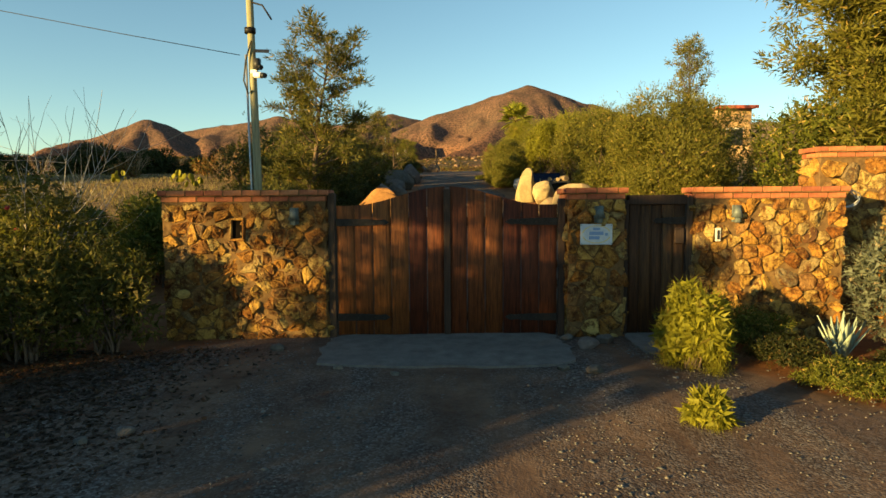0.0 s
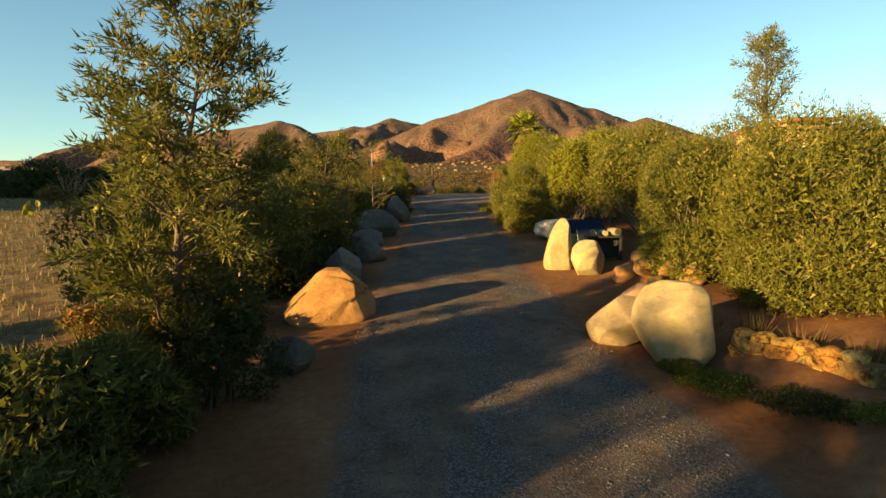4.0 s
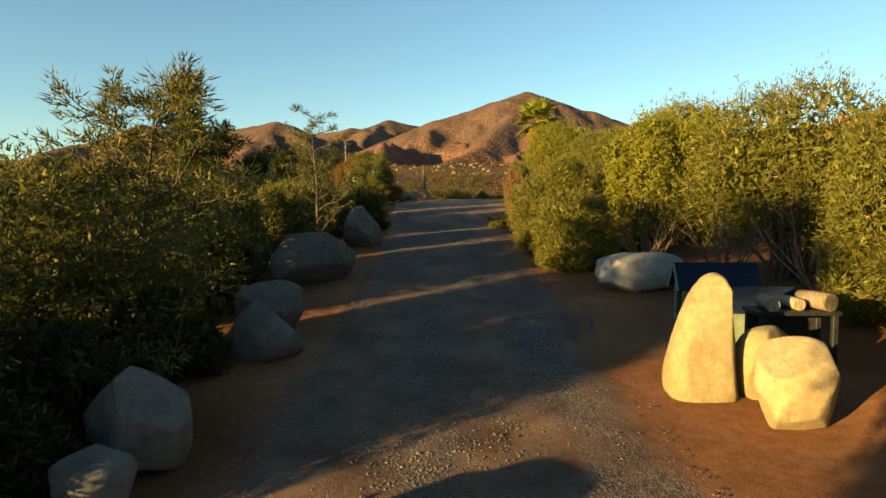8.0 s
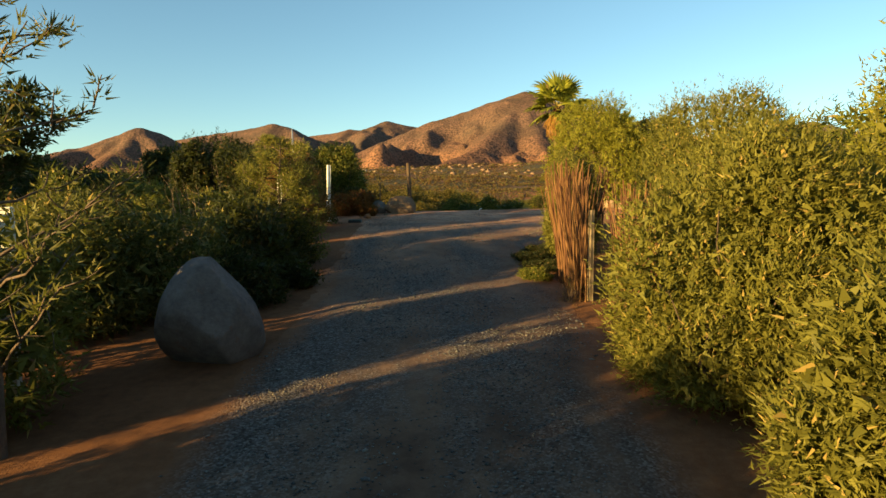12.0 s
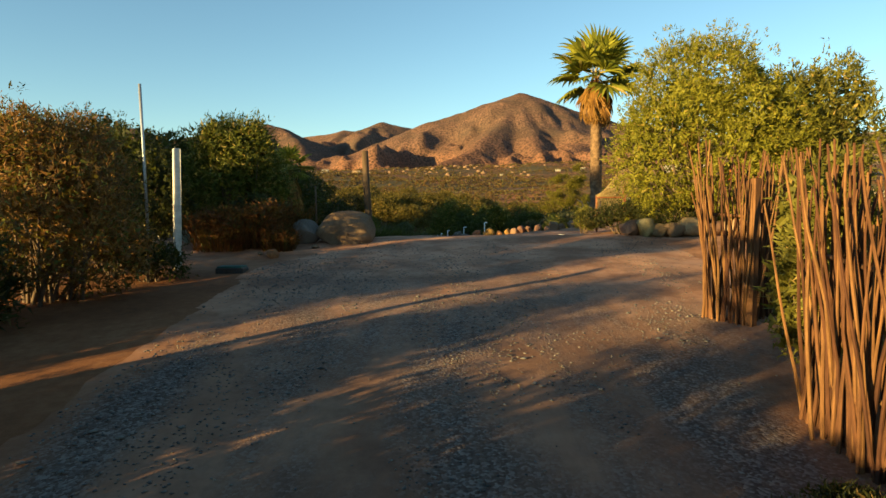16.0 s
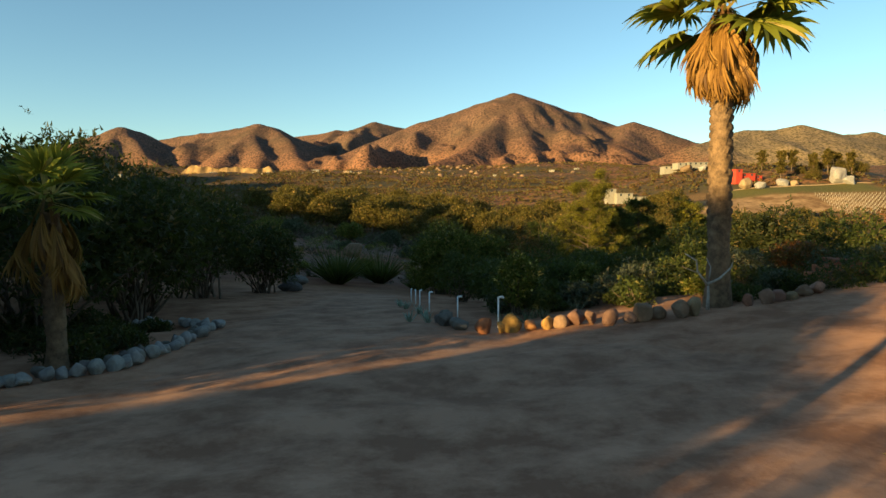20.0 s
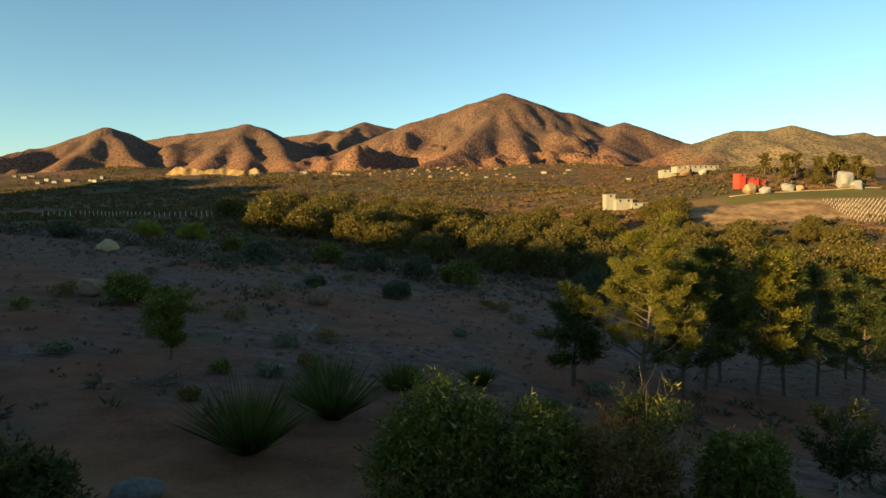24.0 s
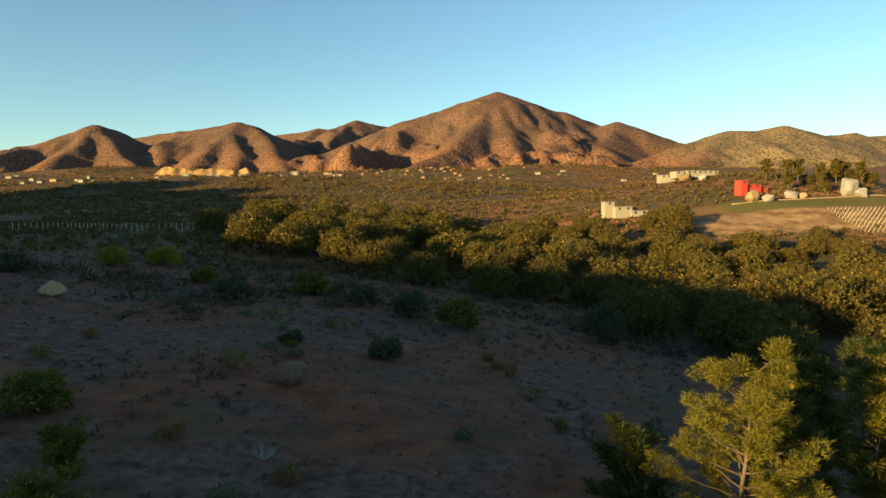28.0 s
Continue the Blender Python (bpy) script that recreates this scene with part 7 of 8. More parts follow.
bush(7.65, 58.3, 4.9, 4.4, 4.9, M_LEAF_BRIGHT, "large yellow-green pepper tree beside the yard", 720, 64000, 0.082, "pepper tree", "pepper_tree", lumps=26, aspect=0.38, low=0.10, tuft=12, core=0.12, ragged=0.35)
bush(10.6, 58.9, 3.6, 3.4, 4.3, M_LEAF_OLIVE, "yellow-green pepper tree beside the yard", 721, 16000, 0.11, "pepper tree", "pepper_tree", lumps=11, aspect=0.42, low=0.08, tuft=12)
for k in range(19):
    sx = 5.8 + 0.31 * k
    sy = 57.6 - 0.085 * k + r7.normal() * 0.10
    sw = r7.uniform(0.42, 0.68)
    boulder(sx, sy, sw, sw * 0.8, sw * r7.uniform(0.55, 0.85), M_GRANITE if k % 3 == 1 else M_TAN_ROCK, "rounded stone in the edging below the pepper tree", 740 + k, small=True, name="stone", group="edging stones of the pepper tree", category="stone", rot=40 * k, boxy=0.8)
bush(6.45, 60.6, 2.7, 1.9, 1.05, M_LEAF_DARK, "low dark spreading shrub at the yard's entrance", 760, 16000, 0.045, lumps=9)
bush(7.2, 58.0, 2.4, 1.5, 0.9, M_LEAF_DARK, "low dark spreading shrub at the yard's entrance", 761, 6000, 0.05, lumps=8)
bush(5.55, 61.3, 0.6, 0.6, 0.9, M_LEAF_OLIVE, "yellow-green upright shrub by the rusty frame", 762, 3000, 0.05, lumps=6, spiky=1)
frame_ob = empty("rusty_frame", 6.88, 62.0, gz(6.88, 62.0), "rusty steel gate frame under torn netting", "gate frame")
bm_part("upright", box_bm(0.09, 0.09, 1.60, 0.008), M_RUST, frame_ob, "", pose(0.05, 0, 0.72, 0, -2, 0))
bm_part("cross_bar", box_bm(0.82, 0.06, 0.07, 0.006), M_RUST, frame_ob, "", pose(-0.42, 0, 1.04))
bm_part("brace", box_bm(0.5, 0.05, 0.06, 0.006), M_RUST, frame_ob, "", pose(0.34, 0, 1.05, 0, 2, 0))
bm_part("short_upright", box_bm(0.06, 0.06, 1.05, 0.006), M_RUST, frame_ob, "", pose(-0.80, 0, 0.5))
bm_part("lower_bar", box_bm(0.80, 0.05, 0.05, 0.006), M_RUST, frame_ob, "", pose(-0.40, 0, 0.3))
M_NET = surface("tan_netting", (0.19, 0.135, 0.06), (0.31, 0.235, 0.115), 20, 0.9, 0.3, 0.004)
net = empty("netting", 6.88, 62.0, gz(6.88, 62.0), "torn tan netting hung over the rusty frame", "netting")


def net_point(u, v):
    """A point of the draped net: u along the bar, v from the bar up to the drawn-up edge."""
    rise = 0.06 + 1.66 * u ** 1.5
    return (-0.82 + 1.30 * u + 0.05 * math.sin(9 * v + 4 * u), -0.06 - 0.05 * math.sin(3.1 * u + 2 * v) - 0.10 * v * u, 1.06 + rise * v)


for k in range(-24, 25):
    for slope in (-1, 1):
        pts = []
        for q in np.linspace(0, 1, 19):
            v = k / 24 + slope * q * 1.5 + (0 if slope > 0 else 0.75)
            if 0 <= v <= 1:
                pts.append(net_point(q, v))
        if len(pts) > 1:
            rod("strand", pts, 0.004, M_NET, net, "", 3)
for v in (0.0, 0.97, 1.0):
    rod("hem", [net_point(q, v) for q in np.linspace(0, 1, 14)], 0.010, M_NET, net, "", 4)
for k in range(16):
    s = k / 15
    for lean in (-0.12, 0.12):
        rod("strand", [(-0.80 + 0.78 * s + lean * q, -0.05 - 0.02 * math.sin(5 * q + k), 1.03 - 0.8 * q) for q in np.linspace(0, 1, 5)], 0.005, M_NET, net, "", 3)
for k, (cx, cy, ch) in enumerate(((7.4, 62.3, 1.2), (7.7, 62.5, 1.45), (8.0, 62.2, 1.0), (8.2, 62.6, 1.7))):
    col = empty("column_cactus", cx, cy, gz(cx, cy), "yellow-green column cactus beside the palm", "cactus", "column cacti")
    star = [(0.07 * (1 + 0.22 * (-1) ** q) * math.cos(q * math.pi / 8), 0.07 * (1 + 0.18 * (-1) ** q) * math.sin(q * math.pi / 8)) for q in range(16)]
    hs = (-0.1, ch * 0.5, ch * 0.9, ch)
    vv = [(sx * (1 if z < ch else 0.35), sy * (1 if z < ch else 0.35), z) for z in hs for sx, sy in star]
    ff = [(16 * i + a, 16 * i + (a + 1) % 16, 16 * i + 16 + (a + 1) % 16, 16 * i + 16 + a) for i in range(3) for a in range(16)]
    part("stem", vv, ff, M_LEAF_OLIVE, col)
bits = rod("white_pipe", [(-0.25, 0, 0.03), (0.25, 0.03, 0.02)], 0.009, M_WHITE, None, "", 6)
bits.matrix_basis = pose(4.85, 60.2, gz(4.85, 60.2))
tagged(bits, "short white pipe lying on the ground", "pipe")
fan_palm(8.2, 70.9, 6.5, "tall fan palm with a shaggy skirt of dead fronds", 800, trunk_r=0.235, crown=2.15, green=26, dead=96, skirt=1.65)
fan_palm(10.8, 66.8, 3.75, "fan palm standing behind the pepper tree", 810, trunk_r=0.26, crown=1.45, green=18, dead=10, skirt=1.1)
fan_palm(-4.62, 67.3, 2.75, "young fan palm with hanging dead fronds", 820, trunk_r=0.15, crown=0.98, green=16, dead=14, skirt=1.3)

# ---- the yard: stone borders, stand pipes, planting ----
r8 = np.random.default_rng(88)


def border(points, count, size, mat, label, group, seed):
    """Rounded stones laid in a row along a line of points."""
    pts = np.array(points, float)
    seg = np.r_[0, np.cumsum(np.hypot(*np.diff(pts, axis=0).T))]
    for k in range(count):
        s = seg[-1] * (k + 0.5) / count
        x, y = np.interp(s, seg, pts[:, 0]) + r8.normal() * 0.05, np.interp(s, seg, pts[:, 1]) + r8.normal() * 0.05
        w = size * r8.uniform(0.75, 1.3)
        boulder(x, y, w, w * r8.uniform(0.7, 0.95), w * r8.uniform(0.65, 1.0), mat, label, seed + k, small=True, name="border_stone", group=group, category="stone", rot=r8.uniform(0, 360), facets=6, rough=0.04)


border([(2.7, 70.2), (3.3, 69.95), (4.2, 69.85)], 5, 0.36, M_ORANGE_ROCK, "brown rounded stone edging the planted bed", "border stones of the bed", 1000)
border([(4.2, 69.85), (5.3, 69.75), (6.7, 69.65), (7.3, 69.75)], 9, 0.37, M_TAN_ROCK, "rounded stone edging the planted bed", "border stones of the bed", 1010)
border([(8.3, 69.95), (9.25, 70.2), (10.4, 70.6)], 6, 0.34, M_TAN_ROCK, "tan stone edging the planted bed", "border stones of the bed", 1030)
border([(2.4, 70.6), (2.0, 71.6), (1.9, 72.4)], 5, 0.36, M_GREY_ROCK, "grey stone edging the planted bed", "border stones of the bed", 1040)
border([(-5.6, 65.3), (-4.5, 66.1), (-3.6, 66.9), (-3.2, 68.2), (-3.4, 70.5), (-3.7, 72.1)], 34, 0.25, M_PALE_ROCK, "whitish stone edging the shaded bed", "border stones of the shaded bed", 1050)
border([(-4.6, 66.4), (-3.8, 67.2), (-3.45, 68.6), (-3.6, 70.4), (-3.8, 71.7)], 16, 0.2, M_GREY_ROCK, "small whitish stone edging the shaded bed", "border stones of the shaded bed", 1080)
border([(-3.9, 72.2), (-4.8, 72.4), (-5.9, 72.4), (-7.2, 72.2)], 14, 0.24, M_PALE_ROCK, "whitish stone edging the shaded bed", "border stones of the shaded bed", 1100)

for k, (hx, hy, hh) in enumerate(((3.19, 70.95, 0.70), (2.31, 72.85, 0.62), (1.52, 75.6, 0.60), (1.15, 77.9, 0.55), (0.72, 80.6, 0.50), (0.95, 79.3, 0.5))):
    sp = empty("stand_pipe", hx, hy, gz(hx, hy), "white plastic stand pipe with a bent top", "stand pipe", "stand pipes along the bed", 20 * k)
    rod("riser", [(0, 0, -0.1), (0.005, 0, hh)], 0.021, M_WHITE, sp, "", 8)
    elbow = rod("elbow", [(0.005, 0, hh - 0.012), (0.04, 0, hh + 0.008), (0.125, 0, hh + 0.004)], 0.026, M_WHITE, sp, "", 8)
    rod("nozzle", [(0.12, 0, hh + 0.004), (0.12, 0, hh - 0.03)], 0.018, M_WHITE, elbow, "", 8)

for k, (cx, cy) in enumerate(((1.55, 72.6), (1.45, 73.6), (1.25, 74.6), (0.75, 76.5), (1.05, 73.0), (0.5, 77.5))):
    rosette(cx, cy, 14, 0.34, 0.05, M_AGAVE, "small grey-green agave beside the path", 1100 + k, upright=0.6)
for k in range(14):
    ax, ay = 3.3 + 0.2 * k + r8.normal() * 0.1, 71.5 + 0.13 * k + r8.normal() * 0.25
    blades(ax, ay, 26, 0.08, 0.36, M_LEAF_GREY, "spiky pale-striped grass plant in the bed", 1120 + k, 0.035, 0.9, "plant", "spider_plant", group="spiky plants in the bed")


def citrus(x, y, h, label, seed):
    ob = bush(x, y, h * 0.75, h * 0.75, h, M_LEAF_GRASSY, label, seed, 3800, 0.085, "citrus tree", "citrus_tree", lumps=8, aspect=0.5, low=0.15)
    rr = np.random.default_rng(seed)
    for q in range(7):
        d = rand_dirs(1, rr)[0]
        part("fruit", ICO3_V * 0.032, ICO3_F, M_SIGN_YELLOW, ob, "yellow ripe fruit", pose(d[0] * h * 0.34, d[1] * h * 0.34, h * 0.55 + d[2] * h * 0.3), True)


citrus(3.9, 73.2, 1.75, "small bright green citrus tree with yellow fruit", 1140)
citrus(6.2, 75.4, 1.2, "small bright green citrus tree with yellow fruit", 1141)
BED = (  # x, y, width, height, leaf kind
    (4.6, 72.7, 1.2, 0.6, 0), (5.6, 73.3, 1.3, 0.7, 1), (6.7, 73.8, 1.5, 0.75, 1), (4.9, 74.4, 1.4, 0.9, 0), (7.6, 74.6, 1.6, 0.9, 1), (9.2, 75.3, 1.8, 1.0, 0),
    (8.5, 72.4, 1.0, 0.5, 2), (6.4, 72.6, 0.8, 0.5, 2), (7.0, 72.9, 0.7, 0.5, 2), (10.8, 75.0, 2.0, 1.1, 1), (12.6, 75.4, 2.2, 1.2, 3), (5.8, 76.6, 2.0, 1.5, 0),
    (8.4, 77.6, 2.4, 1.6, 0), (3.6, 77.4, 1.8, 1.6, 0), (10.8, 78.4, 2.6, 1.8, 0), (2.7, 80.6, 2.2, 2.0, 0), (5.6, 80.4, 2.6, 2.0, 0), (13.6, 79.5, 2.8, 1.8, 0),
    (12.5, 84, 3.0, 2.2, 0), (8.4, 83.6, 3.0, 2.2, 0), (16.6, 83, 3.2, 2.2, 0), (17, 77.4, 3.0, 1.4, 1), (15, 73.2, 2.6, 1.2, 3), (20, 80, 3.5, 2.0, 0), (4.6, 85.2, 2.4, 2.0, 0))
for k, (bx, by, bw, bh, kind) in enumerate(BED):
    # leaf tones kept dark, part of the bed's shade put into the colour
    mt = (M_LEAF_DEEP, M_LEAF_SAGE, M_LEAF_GRASSY, M_LEAF_RUST)[kind]
    bush(bx, by, bw, bw, bh, mt, ("dark green shrub", "grey-green low shrub", "yellow-green leafy shrub", "reddish drying shrub")[kind] + " in the planted bed", 1160 + k, 3600, 0.06 + 0.02 * bh, lumps=8, group="shrubs of the planted bed")
bush(1.9, 89.0, 4.3, 3.4, 3.9, M_LEAF_GRASSY, "green leafy fruit tree below the yard", 1200, 16000, 0.12, "fruit tree", "fruit_tree", lumps=16, aspect=0.4, low=0.06, ragged=0.4, group="fruit trees below the yard")
bush(4.3, 88.4, 3.0, 2.8, 3.4, M_LEAF_GRASSY, "green leafy fruit tree below the yard", 1201, 16000, 0.12, "fruit tree", "fruit_tree", lumps=16, aspect=0.4, low=0.06, ragged=0.4, group="fruit trees below the yard")
bush(5.9, 88.2, 3.5, 2.6, 3.3, M_LEAF_DRY, "orange-brown drying tree below the yard", 1202, 13000, 0.085, "tree", "tree", lumps=12, aspect=0.35, low=0.06, spiky=0.8)
bush(9.6, 88.6, 2.8, 2.6, 2.6, M_LEAF_GRASSY, "green leafy fruit tree below the yard", 1206, 12000, 0.11, "fruit tree", "fruit_tree", lumps=11, aspect=0.4, low=0.06, group="fruit trees below the yard")
bare_shrub(7.2, 88.6, 3.9, 1.0, "pale bare twigs above a green tree", 1207, 7, M_TWIG, rad=0.016)
tree(7.3, 88.8, 3.2, 1.5, M_LEAF_GRASSY, "small green tree with bare top twigs", 1203, limbs=20, first=0.2, twigs=6, tuft=20, leaf=0.11, aspect=0.4, trunk=0.07)
tree(13.1, 90.2, 2.6, 1.4, M_LEAF_DARK, "small dark tree with a pale trunk", 1204, limbs=18, first=0.35, twigs=6, tuft=22, leaf=0.13, aspect=0.4, trunk=0.07, woodmat=M_BRANCH_GREY)
tree(16.8, 92, 2.8, 1.5, M_LEAF_DARK, "small dark tree below the yard", 1205, limbs=18, first=0.35, twigs=6, tuft=22, leaf=0.13, aspect=0.4, trunk=0.07)

for k in range(34):
    bx, by = r8.uniform(2.6, 13.5), 71.2 + 6.5 * r8.random()
    bw = r8.uniform(0.9, 1.7)
    bush(bx, by, bw, bw, r8.uniform(0.35, 0.9) * (1 + 0.09 * (by - 71)), (M_LEAF_DEEP, M_LEAF_DARK, M_LEAF_DEEP, M_LEAF_SAGE)[k % 4], ("deep green low plant", "dark low plant", "deep green low plant", "grey-green low plant")[k % 4] + " filling the planted bed", 2300 + k, 1500, 0.075, "plant", "bed_plant", lumps=7, aspect=0.3, skirt=5, group="plants filling the bed")
dead = empty("dead_branch", 7.75, 70.4, gz(7.75, 70.4), "bleached forked dead branch standing in the bed", "dead tree")
for nm, pts, rad in (("stem", [(0, 0, -0.1), (0.02, 0, 0.35), (0.0, 0, 0.62)], 0.045), ("fork", [(0.0, 0, 0.55), (-0.22, 0.02, 0.85), (-0.26, 0, 1.1), (-0.50, 0.03, 1.25)], 0.03),
                     ("fork", [(0.0, 0, 0.58), (0.25, -0.02, 0.70), (0.52, 0, 0.95), (0.55, 0, 1.2)], 0.03), ("twig", [(-0.2, 0.02, 0.82), (-0.45, 0.0, 0.92), (-0.58, 0, 0.98)], 0.014), ("twig", [(0.02, 0, 0.62), (0.06, 0.0, 0.95), (-0.04, 0, 1.15)], 0.018)):
    rod(nm, pts, rad, M_BRANCH_GREY, dead, "", 7, 0.45)
steps = empty("brick_steps", 12.6, 73.4, gz(12.6, 73.4), "low red brick steps with stones on them", "steps")
for k in range(3):
    bm_part("step", box_bm(1.4 - 0.3 * k, 0.9, 0.2, 0.02), M_BRICK, steps, "", pose(0.2 * k, 0.2 * k, 0.08 + 0.18 * k))

for k, (bx, by, bh) in enumerate(((13.5, 78.5, 2.8), (17.5, 80.5, 3.2), (21.5, 79.0, 3.4), (12.0, 82.0, 2.8), (24.5, 84.0, 3.6), (16.0, 86.0, 3.4), (20.5, 88.0, 3.6))):
    # dark leaf colours make up for shade that does not fall here
    bush(bx, by, bh * 1.25, bh * 1.2, bh, (M_LEAF_DARK, M_LEAF_DEEP)[k % 2], ("dark leafy tree", "green leafy tree")[k % 2] + " beyond the planted bed", 1190 + k, 6000, 0.13, "tree", "tree", lumps=14, aspect=0.4, ragged=0.35, group="trees beyond the bed")

# near-black plants added where deep shade lies on the bed's ground
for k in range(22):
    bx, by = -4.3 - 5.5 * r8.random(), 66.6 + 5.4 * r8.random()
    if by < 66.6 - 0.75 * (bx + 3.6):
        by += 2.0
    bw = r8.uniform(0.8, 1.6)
    bush(bx, by, bw, bw, r8.uniform(0.25, 0.6), M_LEAF_DARK, "low dark plant added to deepen the shaded bed", 2400 + k, 1300, 0.08, "plant", "bed_plant", lumps=7, aspect=0.3, group="low plants of the shaded bed")

# palms and yuccas on the slope below
for k, (yx, yy, ln) in enumerate(((-4.35, 93.9, 2.2), (-2.3, 98.7, 2.3), (-4.9, 96.2, 1.5), (0.6, 93.2, 1.2), (-3.3, 103.5, 1.9), (0.1, 105.2, 1.8), (4.6, 109.2, 1.5))):
    blades(yx, yy, 420, 0.28, ln * (1.3 if k < 2 else 1.0), M_LEAF_DEEP, "dull green spiky yucca clump on the slope", 1210 + k, 0.085, 1.7, "yucca", "yucca", group="yuccas on the slope")
boulder(-5.9, 89.6, 1.35, 1.0, 0.55, M_GREY_ROCK, "low pale boulder on the slope", 1220)
boulder(-5.3, 86.0, 1.2, 0.8, 0.45, M_GREY_ROCK, "low pale boulder beside the path", 1221)
boulder(-9.4, 135.2, 2.5, 2.0, 1.75, M_TAN_ROCK, "pale split boulder in the field", 1222, facets=6, sink=0.05, boxy=0.6, rough=0.07, cut=0.74, cracks=((0.9, 0.2, 0.1, 0.1),))
boulder(-26.0, 124.2, 2.0, 1.6, 1.5, M_TAN_ROCK, "pale boulder in the field beside a bush", 1223, facets=6, boxy=0.58, rough=0.07)
boulder(-44.3, 161.5, 3.2, 2.4, 1.9, M_GRANITE, "pale boulder on the far field", 1224, shape=cone_shape)
boulder(-19.5, 101.5, 1.4, 1.0, 0.8, M_GRANITE, "pale boulder at the field's edge", 1225)
pile = empty("brush_pile", -10.4, 101.0, gz(-10.4, 101.0), "heap of cut grey branches in the field", "brush pile")
for k in range(34):
    st = limb((r8.normal() * 0.9, r8.normal() * 0.6, 0.05 + 0.3 * r8.random()), (r8.normal(), r8.normal(), 0.25 * r8.random()), 1.3, r8, 0.3, 5, 0.0)
    v, f = tubes([st], [np.linspace(0.03, 0.01, len(st))], 5)
    mesh_object("branch", v, f, M_BARK, pile)
bare_shrub(-7.4, 118.6, 1.1, 1.4, "pale dead bush lying in the field", 1230, 14, M_BRANCH_GREY, rad=0.03)
tree(-12.1, 106.2, 3.1, 1.5, M_LEAF_GRASSY, "small round dark green tree in the field", 1231, limbs=26, first=0.2, twigs=6, tuft=34, leaf=0.15, aspect=0.3, trunk=0.09, clump=0.32)
tree(-15.0, 113.2, 2.4, 1.4, M_LEAF_GRASSY, "small round green tree in the field", 1232, limbs=24, first=0.2, twigs=6, tuft=32, leaf=0.15, aspect=0.3, trunk=0.09, clump=0.32)
FIELD_BUSHES = ((-22.3, 122.6, 4.6, 2.4, 0), (6.3, 176.0, 7.0, 4.8, 0), (-1.0, 180.5, 6.4, 4.6, 1), (-9.0, 187, 5.0, 3.6, 1), (-18.6, 193, 7.0, 4.0, 0), (-27.0, 177, 6.5, 3.6, 1),
                (29.5, 181, 7.5, 6.5, 1), (-2.7, 149, 4.0, 2.2, 1), (-50, 207, 7.0, 3.8, 2), (-55, 197, 6.0, 3.4, 2), (-36, 190, 5.0, 3.0, 0), (-60, 178, 6.0, 3.0, 1), (-13, 151, 3.0, 1.4, 1))
for k, (bx, by, bw, bh, kind) in enumerate(FIELD_BUSHES):
    bush(bx, by, bw, bw, bh, (M_LEAF_GRASSY, M_LEAF_SAGE, M_LEAF_BRIGHT)[kind], ("rounded green bush", "dull green bush", "yellow-green bush")[kind] + " on the open field", 1240 + k, 7000, 0.115 * bw / 3, lumps=9, aspect=0.45, group="bushes of the open field", low=0.02)

for k in range(52):
    bx, by = r8.uniform(-30, 12), 92 + 75 * r8.random() ** 1.6
    if abs(bx + 5) < 3 and by < 98:
        continue
    bw = r8.uniform(0.8, 1.9) * (1 + (by - 92) / 90)
    bush(bx, by, bw, bw, bw * r8.uniform(0.4, 0.7), (M_LEAF_DRY, M_LEAF_GREY, M_LEAF_GRASSY)[k % 3], ("brown low bush", "grey-green low bush", "green low bush")[k % 3] + " on the dry field", 1500 + k, 1500, 0.09, lumps=7, aspect=0.3, group="low bushes of the field")

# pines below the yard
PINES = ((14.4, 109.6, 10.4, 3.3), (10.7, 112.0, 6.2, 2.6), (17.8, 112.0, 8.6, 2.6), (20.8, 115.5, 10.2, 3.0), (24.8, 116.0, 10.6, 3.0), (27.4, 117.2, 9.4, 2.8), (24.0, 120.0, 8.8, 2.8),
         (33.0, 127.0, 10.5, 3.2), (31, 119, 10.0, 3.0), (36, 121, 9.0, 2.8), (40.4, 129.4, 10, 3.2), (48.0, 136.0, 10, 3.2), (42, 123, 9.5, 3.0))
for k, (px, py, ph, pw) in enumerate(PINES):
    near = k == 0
    # all but two pines get darker needles, their shade put into the colour
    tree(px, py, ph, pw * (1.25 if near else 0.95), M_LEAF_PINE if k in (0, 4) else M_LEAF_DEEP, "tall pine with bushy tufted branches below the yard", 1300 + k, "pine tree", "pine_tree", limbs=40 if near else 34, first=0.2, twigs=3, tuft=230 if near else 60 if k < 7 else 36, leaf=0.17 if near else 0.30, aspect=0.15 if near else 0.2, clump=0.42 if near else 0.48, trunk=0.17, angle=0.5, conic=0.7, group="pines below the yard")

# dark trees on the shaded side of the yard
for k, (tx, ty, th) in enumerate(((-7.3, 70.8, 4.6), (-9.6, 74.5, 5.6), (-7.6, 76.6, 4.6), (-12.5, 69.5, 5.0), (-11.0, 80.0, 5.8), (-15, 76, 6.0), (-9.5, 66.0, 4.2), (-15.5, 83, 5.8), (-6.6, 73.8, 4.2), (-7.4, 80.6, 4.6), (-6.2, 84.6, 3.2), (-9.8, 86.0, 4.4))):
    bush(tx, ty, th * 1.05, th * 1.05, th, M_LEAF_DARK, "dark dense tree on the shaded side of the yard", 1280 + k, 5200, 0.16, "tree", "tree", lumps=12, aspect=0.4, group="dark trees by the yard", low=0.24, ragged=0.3)

